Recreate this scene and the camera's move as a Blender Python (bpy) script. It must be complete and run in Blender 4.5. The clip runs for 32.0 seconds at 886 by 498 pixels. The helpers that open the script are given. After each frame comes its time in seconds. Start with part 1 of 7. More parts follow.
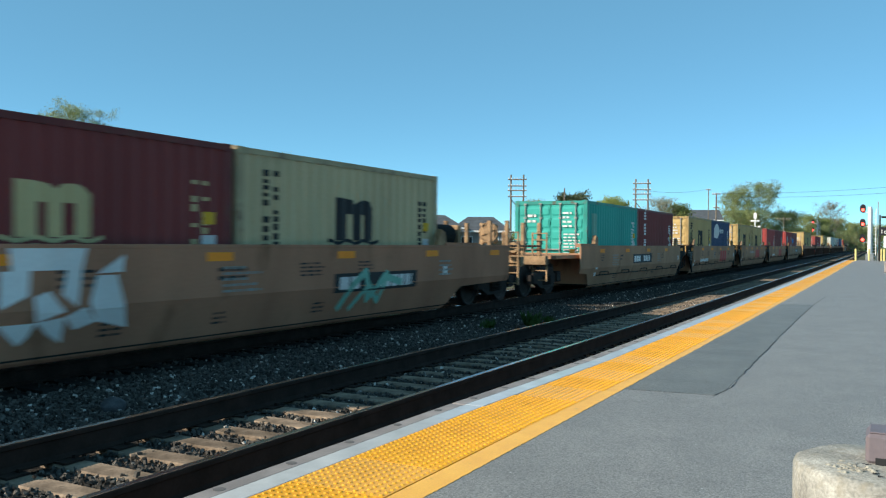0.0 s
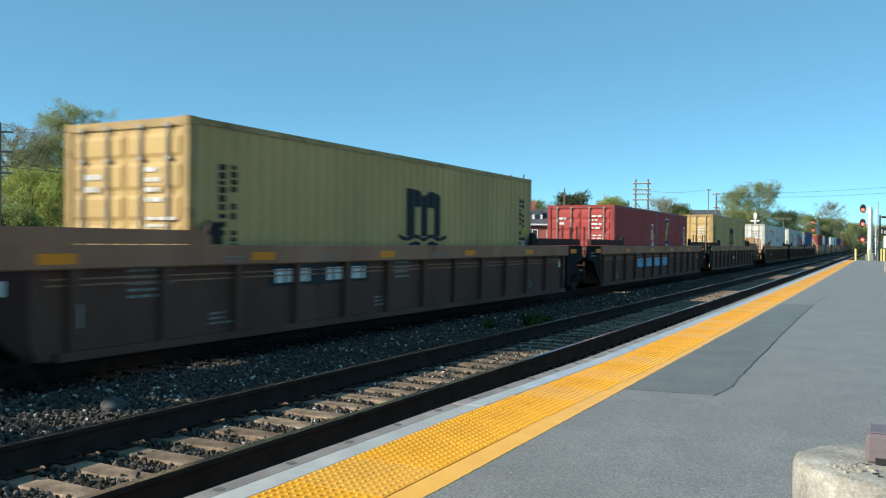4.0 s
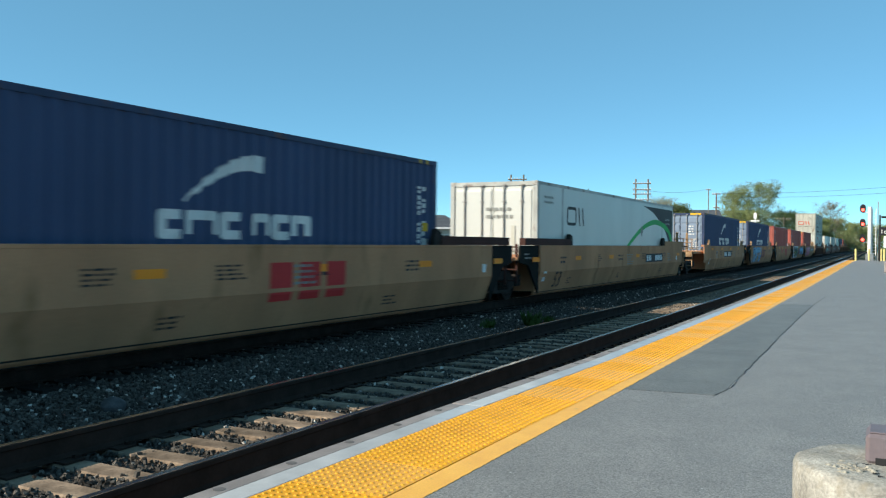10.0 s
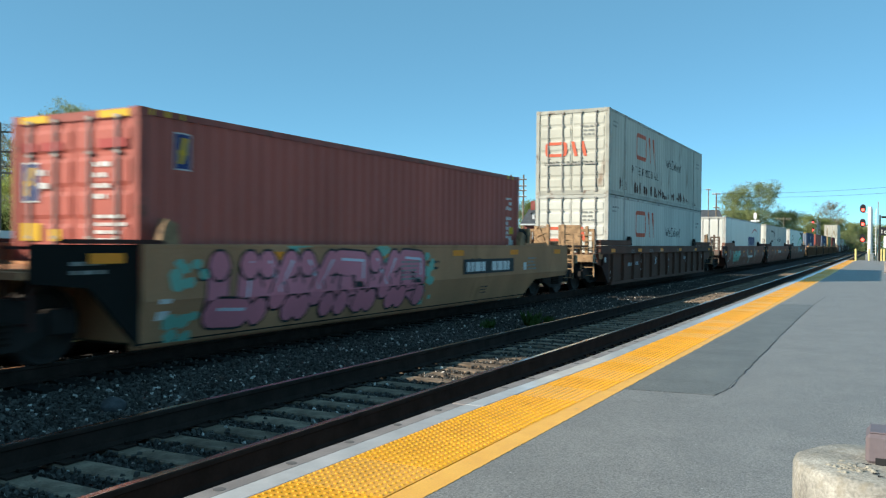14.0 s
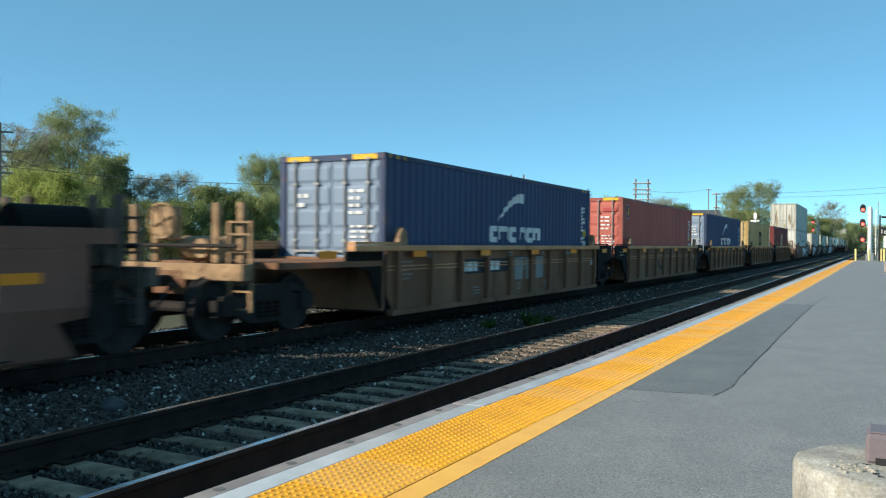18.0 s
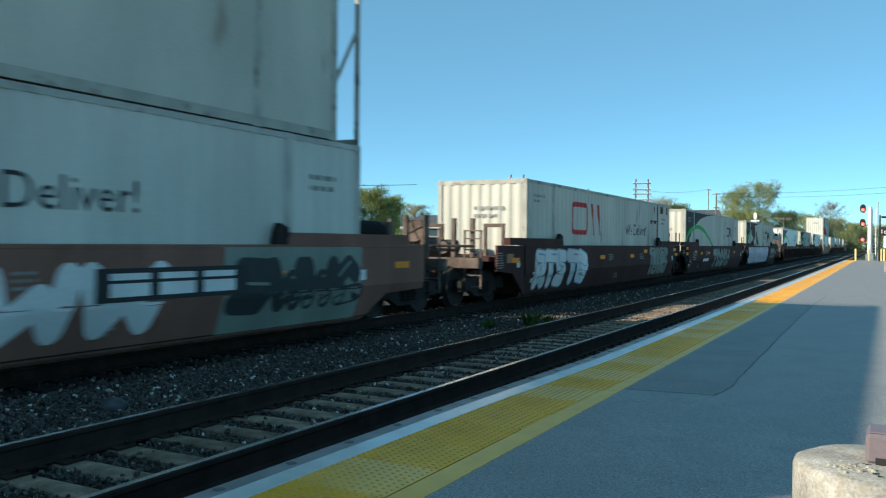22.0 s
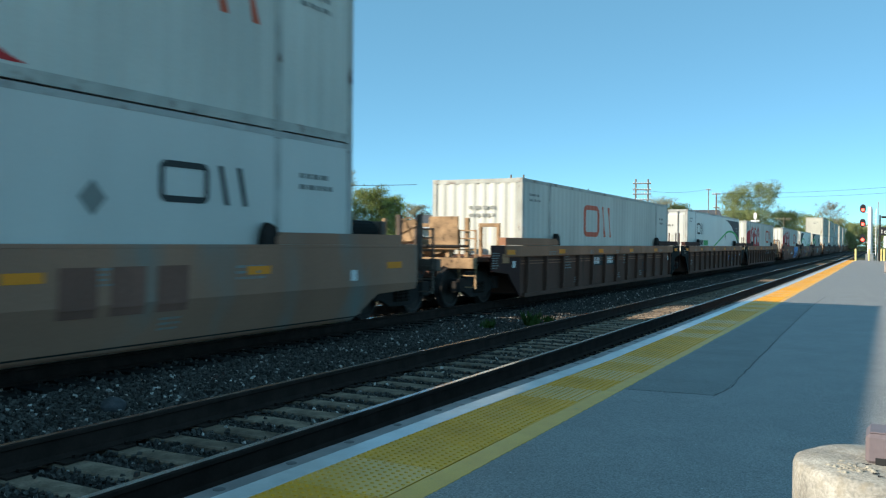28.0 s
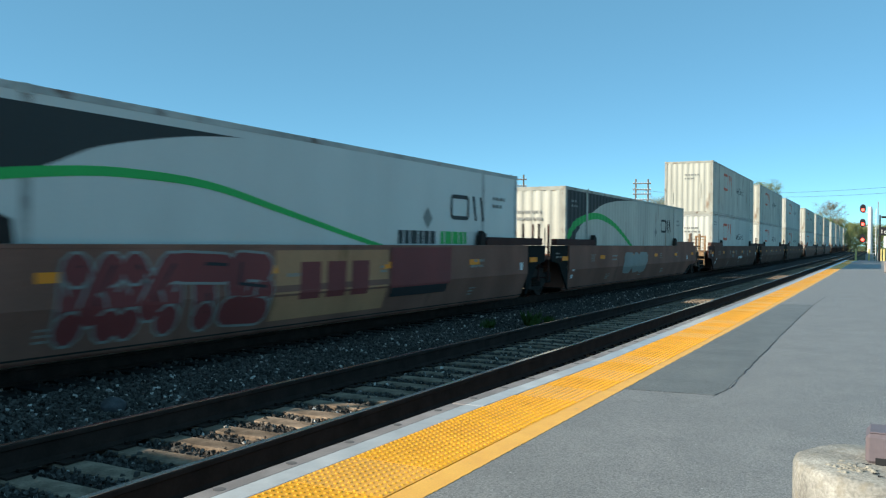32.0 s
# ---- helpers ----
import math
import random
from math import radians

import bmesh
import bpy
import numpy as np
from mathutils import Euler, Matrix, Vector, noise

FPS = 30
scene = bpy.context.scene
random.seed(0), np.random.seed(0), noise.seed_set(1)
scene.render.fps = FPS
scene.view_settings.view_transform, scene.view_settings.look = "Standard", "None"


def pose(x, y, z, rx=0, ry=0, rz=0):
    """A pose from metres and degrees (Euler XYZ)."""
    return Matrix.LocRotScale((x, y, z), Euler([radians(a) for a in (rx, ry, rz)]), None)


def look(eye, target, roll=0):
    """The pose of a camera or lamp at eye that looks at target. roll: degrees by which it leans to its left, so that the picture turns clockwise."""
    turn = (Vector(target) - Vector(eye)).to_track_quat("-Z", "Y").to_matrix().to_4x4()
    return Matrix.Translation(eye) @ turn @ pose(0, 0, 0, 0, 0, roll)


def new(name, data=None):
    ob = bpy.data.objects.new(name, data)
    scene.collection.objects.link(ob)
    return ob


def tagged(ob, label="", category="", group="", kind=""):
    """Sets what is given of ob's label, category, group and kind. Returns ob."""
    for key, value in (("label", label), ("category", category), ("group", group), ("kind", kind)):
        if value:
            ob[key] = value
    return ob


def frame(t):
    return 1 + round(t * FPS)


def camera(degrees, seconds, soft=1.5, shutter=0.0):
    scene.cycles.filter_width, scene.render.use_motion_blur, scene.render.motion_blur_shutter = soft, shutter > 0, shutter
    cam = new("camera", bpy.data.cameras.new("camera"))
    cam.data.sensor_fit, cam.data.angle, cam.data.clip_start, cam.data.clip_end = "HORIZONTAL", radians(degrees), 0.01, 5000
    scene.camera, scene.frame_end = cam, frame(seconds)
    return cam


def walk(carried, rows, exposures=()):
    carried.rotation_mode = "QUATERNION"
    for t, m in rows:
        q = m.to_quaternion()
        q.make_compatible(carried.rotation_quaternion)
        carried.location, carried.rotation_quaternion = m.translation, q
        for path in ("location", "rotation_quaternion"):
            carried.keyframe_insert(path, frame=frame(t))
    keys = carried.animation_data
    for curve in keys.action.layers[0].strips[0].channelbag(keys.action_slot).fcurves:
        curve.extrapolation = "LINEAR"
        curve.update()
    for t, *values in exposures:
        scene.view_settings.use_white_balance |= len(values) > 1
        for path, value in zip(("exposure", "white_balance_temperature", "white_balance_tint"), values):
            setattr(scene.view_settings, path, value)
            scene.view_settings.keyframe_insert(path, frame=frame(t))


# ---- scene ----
# World: x to the right across the tracks, y along the tracks away from the eye, z = 0 at the top of the rails.
EYE = (0.0, 0.0, 1.465)
YAW, PITCH, LEAN = 28.16, -0.47, 0.55
AHEAD = Vector((-math.sin(radians(YAW)) * math.cos(radians(PITCH)), math.cos(radians(YAW)) * math.cos(radians(PITCH)), math.sin(radians(PITCH))))
cam = camera(56.1, 32.0, 1.2, 0.16)
STAND = look(EYE, Vector(EYE) + AHEAD, LEAN)
walk(cam, [(0.0, STAND), (32.0, STAND)], [(t, 0.52 + lift, 6500 + 900 * lift, 8.6 + 6 * lift) for t, lift in ((0.0, 0.0), (13.8, 0.0), (15.0, 0.12), (15.6, 0.12), (17.0, 0.0), (20.9, 0.0), (22.0, 0.10), (22.5, 0.10), (23.6, 0.0), (26.7, 0.02), (28.0, 0.14), (28.5, 0.12), (29.8, 0.0), (32.0, 0.0))])

# Light: a clear sky and a low sun behind the eye, beyond the train.
SUN_WAY = Vector((1.362, 1.55, -1.0)).normalized()
world = bpy.data.worlds.new("sky")
scene.world = world
world.use_nodes = True
wn = world.node_tree.nodes
sky = wn.new("ShaderNodeTexSky")
sky.sky_type, sky.sun_disc = "NISHITA", False
sky.sun_elevation = math.asin(-SUN_WAY.z)
sky.sun_rotation = math.atan2(-SUN_WAY.x, -SUN_WAY.y)
sky.air_density, sky.dust_density, sky.ozone_density, sky.altitude = 0.6, 0.0, 6.0, 2200
wn["Background"].inputs["Strength"].default_value = 0.171
clear = wn.new("ShaderNodeMix")
clear.data_type, clear.blend_type = "RGBA", "MULTIPLY"
clear.inputs[0].default_value, clear.inputs[7].default_value = 1.0, (0.89, 1.07, 0.805, 1)
world.node_tree.links.new(sky.outputs["Color"], clear.inputs[6])
even = wn.new("ShaderNodeMix")
even.data_type = "RGBA"
even.inputs[0].default_value, even.inputs[7].default_value = 0.42, (0.82, 2.10, 2.98, 1)
world.node_tree.links.new(clear.outputs[2], even.inputs[6])
world.node_tree.links.new(even.outputs[2], wn["Background"].inputs["Color"])
sun = new("sun", bpy.data.lights.new("sun", "SUN"))
sun.data.energy, sun.data.angle, sun.data.color = 5.0, radians(0.5), (1.0, 0.905, 0.765)
sun.rotation_euler = SUN_WAY.to_track_quat("-Z", "Y").to_euler()
sun.location = (-30, -30, 25)


# ---- materials ----
def mat(name, col, rough=0.6, metal=0.0, var=0.18, scale=1.2, fine=40.0, bump=0.15, rust=0.0, rust_col=(0.14, 0.05, 0.02), streak=1.0, vary=0.0, emit=None, dist=0.004, flecks=0.0, grain=None, spec=0.25, coat=0.0, dots=0.0, cells=0.0):
    """A painted, worn or mineral surface: broad and fine variation, rust or dirt in patches, fine relief."""
    m = bpy.data.materials.new(name)
    m.use_nodes = True
    n, l = m.node_tree.nodes, m.node_tree.links
    b = n["Principled BSDF"]
    b.inputs["Roughness"].default_value, b.inputs["Metallic"].default_value = rough, metal
    b.inputs["Specular IOR Level"].default_value = spec
    b.inputs["Coat Weight"].default_value, b.inputs["Coat Roughness"].default_value = coat, 0.22
    co = n.new("ShaderNodeTexCoord")
    mp = n.new("ShaderNodeMapping")
    mp.inputs["Scale"].default_value = (1, 1, streak)
    l.new(co.outputs["Object"], mp.inputs["Vector"])

    def tex(s, detail, src=mp):
        t = n.new("ShaderNodeTexNoise")
        t.inputs["Scale"].default_value, t.inputs["Detail"].default_value = s, detail
        l.new(src.outputs["Vector" if src is mp else "Object"], t.inputs["Vector"])
        return t.outputs["Fac"]

    def ramp(fac, a, c0, z, c1):
        r = n.new("ShaderNodeValToRGB")
        e = r.color_ramp.elements
        e[0].position, e[0].color, e[1].position, e[1].color = a, (*c0, 1), z, (*c1, 1)
        l.new(fac, r.inputs["Fac"])
        return r.outputs["Color"]

    def mix(kind, fac, a, c):
        x = n.new("ShaderNodeMix")
        x.data_type, x.blend_type = "RGBA", kind
        for s, v in ((x.inputs[0], fac), (x.inputs[6], a), (x.inputs[7], c)):
            if isinstance(v, (int, float)):
                s.default_value = v
            elif isinstance(v, tuple):
                s.default_value = (*v, 1)
            else:
                l.new(v, s)
        return x.outputs[2]

    lo, hi = tuple(c * (1 - var) for c in col), tuple(min(1, c * (1 + var)) for c in col)
    broad = tex(scale, 5)
    small = tex(fine, 4, co)
    c = ramp(broad, 0.32, lo, 0.68, hi)
    c = mix("MULTIPLY", 1.0, c, ramp(small, 0.3, (1 - (0.6 * var if grain is None else grain),) * 3, 0.7, (1.0,) * 3))
    if flecks:
        c = mix("MIX", ramp(tex(fine * 2.2, 2, co), 0.66, (0, 0, 0), 0.74, (flecks,) * 3), c, tuple(min(1, k * 3.5) for k in col))
    if cells:
        vc = n.new("ShaderNodeTexVoronoi")
        vc.inputs["Scale"].default_value = cells
        l.new(co.outputs["Object"], vc.inputs["Vector"])
        sep = n.new("ShaderNodeSeparateColor")
        l.new(vc.outputs["Color"], sep.inputs[0])
        c = mix("MULTIPLY", 1.0, c, ramp(sep.outputs[0], 0.0, (0.42,) * 3, 0.80, (1.18,) * 3))
    if dots:
        vo = n.new("ShaderNodeTexVoronoi")
        vo.inputs["Scale"].default_value = 7.0
        l.new(co.outputs["Object"], vo.inputs["Vector"])
        c = mix("MIX", ramp(vo.outputs["Distance"], 0.03, (dots,) * 3, 0.05, (0, 0, 0)), c, (0.75, 0.74, 0.70))
    if rust:
        patch = ramp(tex(scale * 2.3, 6), 0.66 - 0.3 * rust, (0, 0, 0), 0.80 - 0.25 * rust, (0.85,) * 3)
        c = mix("MIX", patch, c, rust_col)
    if vary:
        oi = n.new("ShaderNodeObjectInfo")
        c = mix("MULTIPLY", 1.0, c, ramp(oi.outputs["Random"], 0, (1 - vary,) * 3, 1, (1.0,) * 3))
    l.new(c, b.inputs["Base Color"])
    if bump:
        bp = n.new("ShaderNodeBump")
        bp.inputs["Strength"].default_value, bp.inputs["Distance"].default_value = bump, dist
        l.new(small, bp.inputs["Height"])
        l.new(bp.outputs["Normal"], b.inputs["Normal"])
    if emit:
        b.inputs["Emission Color"].default_value, b.inputs["Emission Strength"].default_value = (*emit[:3], 1), emit[3]
    return m


M = {}


def paint(key, col, **kw):
    if "_box" in key or key == "white_smooth":
        M[key + "_frame"] = mat(key + "_frame", tuple(0.74 * c for c in col), 0.6, var=0.2, scale=1.5, fine=30, bump=0.08, rust=0.28, rust_col=(0.11, 0.055, 0.035))
    if key.endswith("_car"):
        kw = {"spec": 0.1, "rough": 0.8, **kw}
    M[key] = mat(key, col, **{"rough": 0.65, "var": 0.14, "scale": 0.7, "fine": 25, "bump": 0.05, "streak": 0.35, **kw})


paint("yellow_box", (0.50, 0.345, 0.14), rust=0.1, rust_col=(0.25, 0.16, 0.07))
paint("buff_car", (0.38, 0.212, 0.128), var=0.2, rust=0.2, rust_col=(0.16, 0.09, 0.05))
paint("cream_box", (0.50, 0.41, 0.24), var=0.15)
paint("maroon_box", (0.19, 0.040, 0.038))
paint("red_box", (0.36, 0.060, 0.055))
paint("rust_red_box", (0.42, 0.115, 0.088))
paint("brown_red_box", (0.25, 0.060, 0.050))
paint("navy_box", (0.040, 0.066, 0.138))
paint("blue_box", (0.055, 0.095, 0.20))
paint("blue_door_box", (0.19, 0.25, 0.33), var=0.16)
paint("teal_box", (0.035, 0.36, 0.30))
paint("white_box", (0.57, 0.575, 0.515), var=0.12)
paint("white_box_worn", (0.52, 0.515, 0.44), var=0.16, rust=0.2, rust_col=(0.20, 0.12, 0.07))
paint("white_box_rusty", (0.43, 0.43, 0.37), var=0.16, rust=0.52, rust_col=(0.085, 0.035, 0.02), scale=1.5, streak=0.9)
paint("white_smooth", (0.55, 0.56, 0.52), var=0.06, rough=0.4)
paint("charcoal_paint", (0.030, 0.036, 0.036))
paint("green_paint", (0.03, 0.40, 0.09))
paint("red_paint", (0.50, 0.030, 0.030))
paint("orange_paint", (0.62, 0.13, 0.07))
paint("white_paint", (0.66, 0.67, 0.65), var=0.2)
paint("black_paint", (0.022, 0.024, 0.026))
paint("yellow_paint", (0.66, 0.40, 0.03))
paint("cream_paint", (0.52, 0.43, 0.22))
paint("navy_paint", (0.03, 0.05, 0.17))
paint("blue_paint", (0.05, 0.22, 0.55))
paint("sky_paint", (0.16, 0.38, 0.55))
paint("pink_paint", (0.64, 0.20, 0.25))
paint("mint_paint", (0.18, 0.42, 0.33))
paint("grey_paint", (0.24, 0.25, 0.23))
paint("amber_paint", (0.86, 0.275, 0.02), var=0.1)
paint("lime_paint", (0.42, 0.46, 0.06), var=0.2)
paint("chalk_paint", (0.42, 0.44, 0.45), var=0.35)
paint("tan_car", (0.37, 0.180, 0.110), var=0.22, rust=0.2, rust_col=(0.13, 0.075, 0.04))
paint("ochre_car", (0.45, 0.228, 0.122), var=0.2, rust=0.2, rust_col=(0.16, 0.09, 0.04))
# yellow-tan chord paint, with the sun it catches put into the colour
paint("sunlit_chord_car", (0.56, 0.300, 0.150), var=0.2, rust=0.2, rust_col=(0.2, 0.11, 0.05))
paint("drab_car", (0.225, 0.118, 0.070), var=0.28, rust=0.25, rust_col=(0.07, 0.045, 0.03))
paint("brown_car", (0.128, 0.066, 0.048), var=0.22, rust=0.1, rust_col=(0.07, 0.04, 0.03))
paint("faded_car", (0.36, 0.190, 0.125), var=0.2, rust=0.5, rust_col=(0.20, 0.225, 0.205), scale=0.3)
paint("rust", (0.095, 0.042, 0.028), var=0.3, scale=4)
paint("rust_stain", (0.34, 0.27, 0.17), var=0.35, scale=3)
paint("lilac_paint", (0.60, 0.60, 0.68), var=0.2)
paint("rosy_car", (0.23, 0.112, 0.082), var=0.22, rust=0.15, rust_col=(0.10, 0.055, 0.035))
paint("sage_paint", (0.21, 0.245, 0.205), var=0.25)
paint("dark_car", (0.064, 0.031, 0.026), var=0.22)
paint("grime", (0.028, 0.022, 0.018), var=0.3, rough=0.85, spec=0.1)
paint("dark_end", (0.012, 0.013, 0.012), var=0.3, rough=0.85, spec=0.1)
M["steel"] = mat("steel", (0.022, 0.019, 0.017), 0.85, 0.0, var=0.3, scale=3)
M["wheel_steel"] = mat("wheel_steel", (0.035, 0.030, 0.027), 0.7, 0.2, var=0.3, scale=4)
M["bare_metal"] = mat("bare_metal", (0.45, 0.45, 0.44), 0.4, 0.8, var=0.15, scale=4)
M["rod"] = mat("rod", (0.30, 0.29, 0.27), 0.5, 0.3, var=0.2, scale=4)
M["brake_gear"] = mat("brake_gear", (0.34, 0.215, 0.115), 0.7, var=0.35, scale=4, rust=0.35, rust_col=(0.07, 0.04, 0.025))
M["gear_dull"] = mat("gear_dull", (0.13, 0.098, 0.078), 0.75, var=0.35, scale=4, rust=0.3, rust_col=(0.07, 0.045, 0.03))
M["rubber"] = mat("rubber", (0.02, 0.02, 0.02), 0.7)
M["asphalt"] = mat("asphalt", (0.298, 0.289, 0.266), 0.55, var=0.09, scale=2.2, fine=70, bump=0.4, dist=0.005, grain=0.32, spec=0.6, dots=0.9, cells=150)
M["asphalt_patch"] = mat("asphalt_patch", (0.205, 0.207, 0.188), 0.55, var=0.14, scale=2.2, fine=70, bump=0.4, dist=0.005, grain=0.32, spec=0.6, dots=0.9, cells=150)
M["tar"] = mat("tar", (0.025, 0.025, 0.026), 0.7)
M["concrete"] = mat("concrete", (0.41, 0.395, 0.345), 0.9, var=0.26, scale=9, fine=90, bump=0.9, dist=0.006, grain=0.4, rust=0.34, rust_col=(0.27, 0.245, 0.19))
M["rubble"] = mat("rubble", (0.40, 0.37, 0.30), 0.95, var=0.3, scale=30, fine=120, bump=0.6)
M["socket_grey"] = mat("socket_grey", (0.13, 0.125, 0.12), 0.7, var=0.2, scale=9)
M["edge_concrete"] = mat("edge_concrete", (0.30, 0.272, 0.255), 0.6, var=0.2, scale=3, fine=60, bump=0.4, vary=0.12)
M["white_line"] = mat("white_line", (0.58, 0.58, 0.56), 0.38, var=0.16, scale=3.5, fine=90, bump=0.1, spec=0.5, coat=0.8)
M["tactile"] = mat("tactile", (0.90, 0.405, 0.016), 0.5, var=0.14, scale=3.0, fine=60, bump=0.1, vary=0.08, spec=0.3, coat=0.05)
M["tactile_worn"] = mat("tactile_worn", (0.88, 0.395, 0.022), 0.55, var=0.16, scale=3.0, fine=60, bump=0.15, vary=0.10, spec=0.3)
M["tactile_glossy"] = mat("tactile_glossy", (0.88, 0.415, 0.03), 0.34, var=0.12, scale=3.0, fine=60, bump=0.08, vary=0.08, spec=0.4, coat=0.15)
M["yellow_border"] = mat("yellow_border", (1.0, 0.50, 0.090), 0.5, grain=0.16, var=0.08, scale=6, fine=90, bump=0.4, rust=0.04, rust_col=(0.42, 0.30, 0.13), spec=0.4)
# much darker tie colour, used on the train's own track
M["tie_dark"] = mat("tie_dark", (0.022, 0.018, 0.015), 0.9, var=0.3, scale=5)
M["tie"] = mat("tie", (0.285, 0.213, 0.152), 0.9, spec=0.1, rust=0.22, rust_col=(0.06, 0.045, 0.035), var=0.45, scale=5, fine=45, bump=0.6, dist=0.006, vary=0.35)
M["stone"] = mat("stone", (0.08, 0.08, 0.082), 0.85, var=0.35, scale=9, fine=60, bump=0.3, flecks=0.3)
M["stone_dirt"] = mat("stone_dirt", (0.034, 0.031, 0.028), 0.95, var=0.35, scale=6, fine=50, bump=0.8, dist=0.02, flecks=0.5)
M["rail"] = mat("rail", (0.036, 0.025, 0.020), 0.9, spec=0.1, metal=0.0, var=0.25, scale=4, fine=40)
M["rail_head"] = mat("rail_head", (0.68, 0.67, 0.66), 0.18, 1.0, var=0.12, scale=2)
M["soil"] = mat("soil", (0.085, 0.085, 0.045), 0.95, var=0.35, scale=0.08, fine=3, bump=0.6, dist=0.05)
M["bark"] = mat("bark", (0.17, 0.14, 0.11), 0.9, var=0.3, scale=3)


def leaf(name, col):
    """Leaves that let part of the light through."""
    m = mat(name, col, 0.7, var=0.35, scale=0.6, fine=6, bump=0)
    n, l = m.node_tree.nodes, m.node_tree.links
    b = n["Principled BSDF"]
    t = n.new("ShaderNodeBsdfTranslucent")
    x = n.new("ShaderNodeMixShader")
    x.inputs[0].default_value = 0.45
    l.new(b.inputs["Base Color"].links[0].from_socket, t.inputs["Color"])
    l.new(b.outputs[0], x.inputs[1])
    l.new(t.outputs[0], x.inputs[2])
    l.new(x.outputs[0], n["Material Output"].inputs["Surface"])
    M[name] = m


leaf("leaf_green", (0.25, 0.30, 0.10))
leaf("leaf_lime", (0.38, 0.43, 0.12))
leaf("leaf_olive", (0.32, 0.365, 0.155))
leaf("leaf_dark", (0.12, 0.145, 0.075))
leaf("twig", (0.36, 0.33, 0.24))
leaf("blossom", (0.38, 0.37, 0.25))
leaf("weed", (0.07, 0.12, 0.03))
M["shingle"] = mat("shingle", (0.085, 0.095, 0.105), 0.9, var=0.2, scale=1.5, fine=12)
M["siding"] = mat("siding", (0.55, 0.52, 0.46), 0.7, var=0.1, scale=0.5, fine=8)
M["brick_red"] = mat("brick_red", (0.34, 0.11, 0.09), 0.85, var=0.2, scale=1.5, fine=14)
M["house_grey"] = mat("house_grey", (0.34, 0.33, 0.31), 0.8, var=0.12, scale=0.6, fine=9)
M["trim_white"] = mat("trim_white", (0.72, 0.72, 0.70), 0.6, var=0.06)
M["window_dark"] = mat("window_dark", (0.03, 0.035, 0.04), 0.12, var=0.1, bump=0)
M["pole_wood"] = mat("pole_wood", (0.20, 0.165, 0.13), 0.85, var=0.25, scale=2)
M["mast_white"] = mat("mast_white", (0.74, 0.74, 0.72), 0.5, var=0.1, scale=1)
M["signal_black"] = mat("signal_black", (0.02, 0.02, 0.022), 0.5, var=0.1)
M["signal_red"] = mat("signal_red", (0.5, 0.02, 0.015), 0.3, var=0.02, emit=(1.0, 0.09, 0.06, 4.0), bump=0)
M["bollard_yellow"] = mat("bollard_yellow", (0.74, 0.62, 0.25), 0.6, var=0.12, scale=2)
M["post_brown"] = mat("post_brown", (0.20, 0.165, 0.175), 0.5, 0.2, var=0.15, scale=4, fine=60)
M["wire"] = mat("wire", (0.06, 0.06, 0.065), 0.6, bump=0)


# ---- mesh helpers ----
def mesh_of(name, bm, material):
    me = bpy.data.meshes.new(name)
    bm.to_mesh(me)
    bm.free()
    me.materials.append(M[material])
    return me


def part(name, bm, material, parent, label="", smooth=False):
    """A bmesh (or a ready mesh) as one object under a thing or part."""
    me = bm if isinstance(bm, bpy.types.Mesh) else mesh_of(name, bm, material)
    if smooth:
        for p in me.polygons:
            p.use_smooth = True
    ob = new(name, me)
    ob.parent = parent
    if label:
        ob["label"] = label
    return ob


def thing(name, label, category, group="", kind="", at=(0, 0, 0)):
    ob = new(name)
    ob.location = at
    return tagged(ob, label, category, group, kind)


def solo(name, bm, material, label, category, kind="", group="", at=(0, 0, 0)):
    """A thing of one mesh."""
    ob = new(name, bm if isinstance(bm, bpy.types.Mesh) else mesh_of(name, bm, material))
    ob.location = at
    return tagged(ob, label, category, group, kind)


def box(bm, x0, x1, y0, y1, z0, z1, bev=0.0):
    vs = [bm.verts.new((x, y, z)) for z in (z0, z1) for y in (y0, y1) for x in (x0, x1)]
    fs = [bm.faces.new([vs[i] for i in f]) for f in ((0, 2, 3, 1), (4, 5, 7, 6), (0, 1, 5, 4), (2, 6, 7, 3), (0, 4, 6, 2), (1, 3, 7, 5))]
    if bev:
        bmesh.ops.bevel(bm, geom=list({e for f in fs for e in f.edges}), offset=bev, segments=1, affect="EDGES")
    return bm


def boxes(*rows, bev=0.0):
    bm = bmesh.new()
    for r in rows:
        box(bm, *r, bev=bev)
    return bm


def tube(bm, p0, p1, r0, r1=None, seg=8, caps=True):
    p0, p1 = Vector(p0), Vector(p1)
    r1 = r0 if r1 is None else r1
    w = (p1 - p0).normalized()
    u = w.orthogonal().normalized()
    v = w.cross(u)
    rings = []
    for p, r in ((p0, r0), (p1, r1)):
        rings.append([bm.verts.new(p + (u * math.cos(a) + v * math.sin(a)) * r) for a in (2 * math.pi * i / seg for i in range(seg))])
    for i in range(seg):
        j = (i + 1) % seg
        bm.faces.new((rings[0][i], rings[0][j], rings[1][j], rings[1][i]))
    if caps:
        bm.faces.new(rings[0][::-1])
        bm.faces.new(rings[1])
    return bm


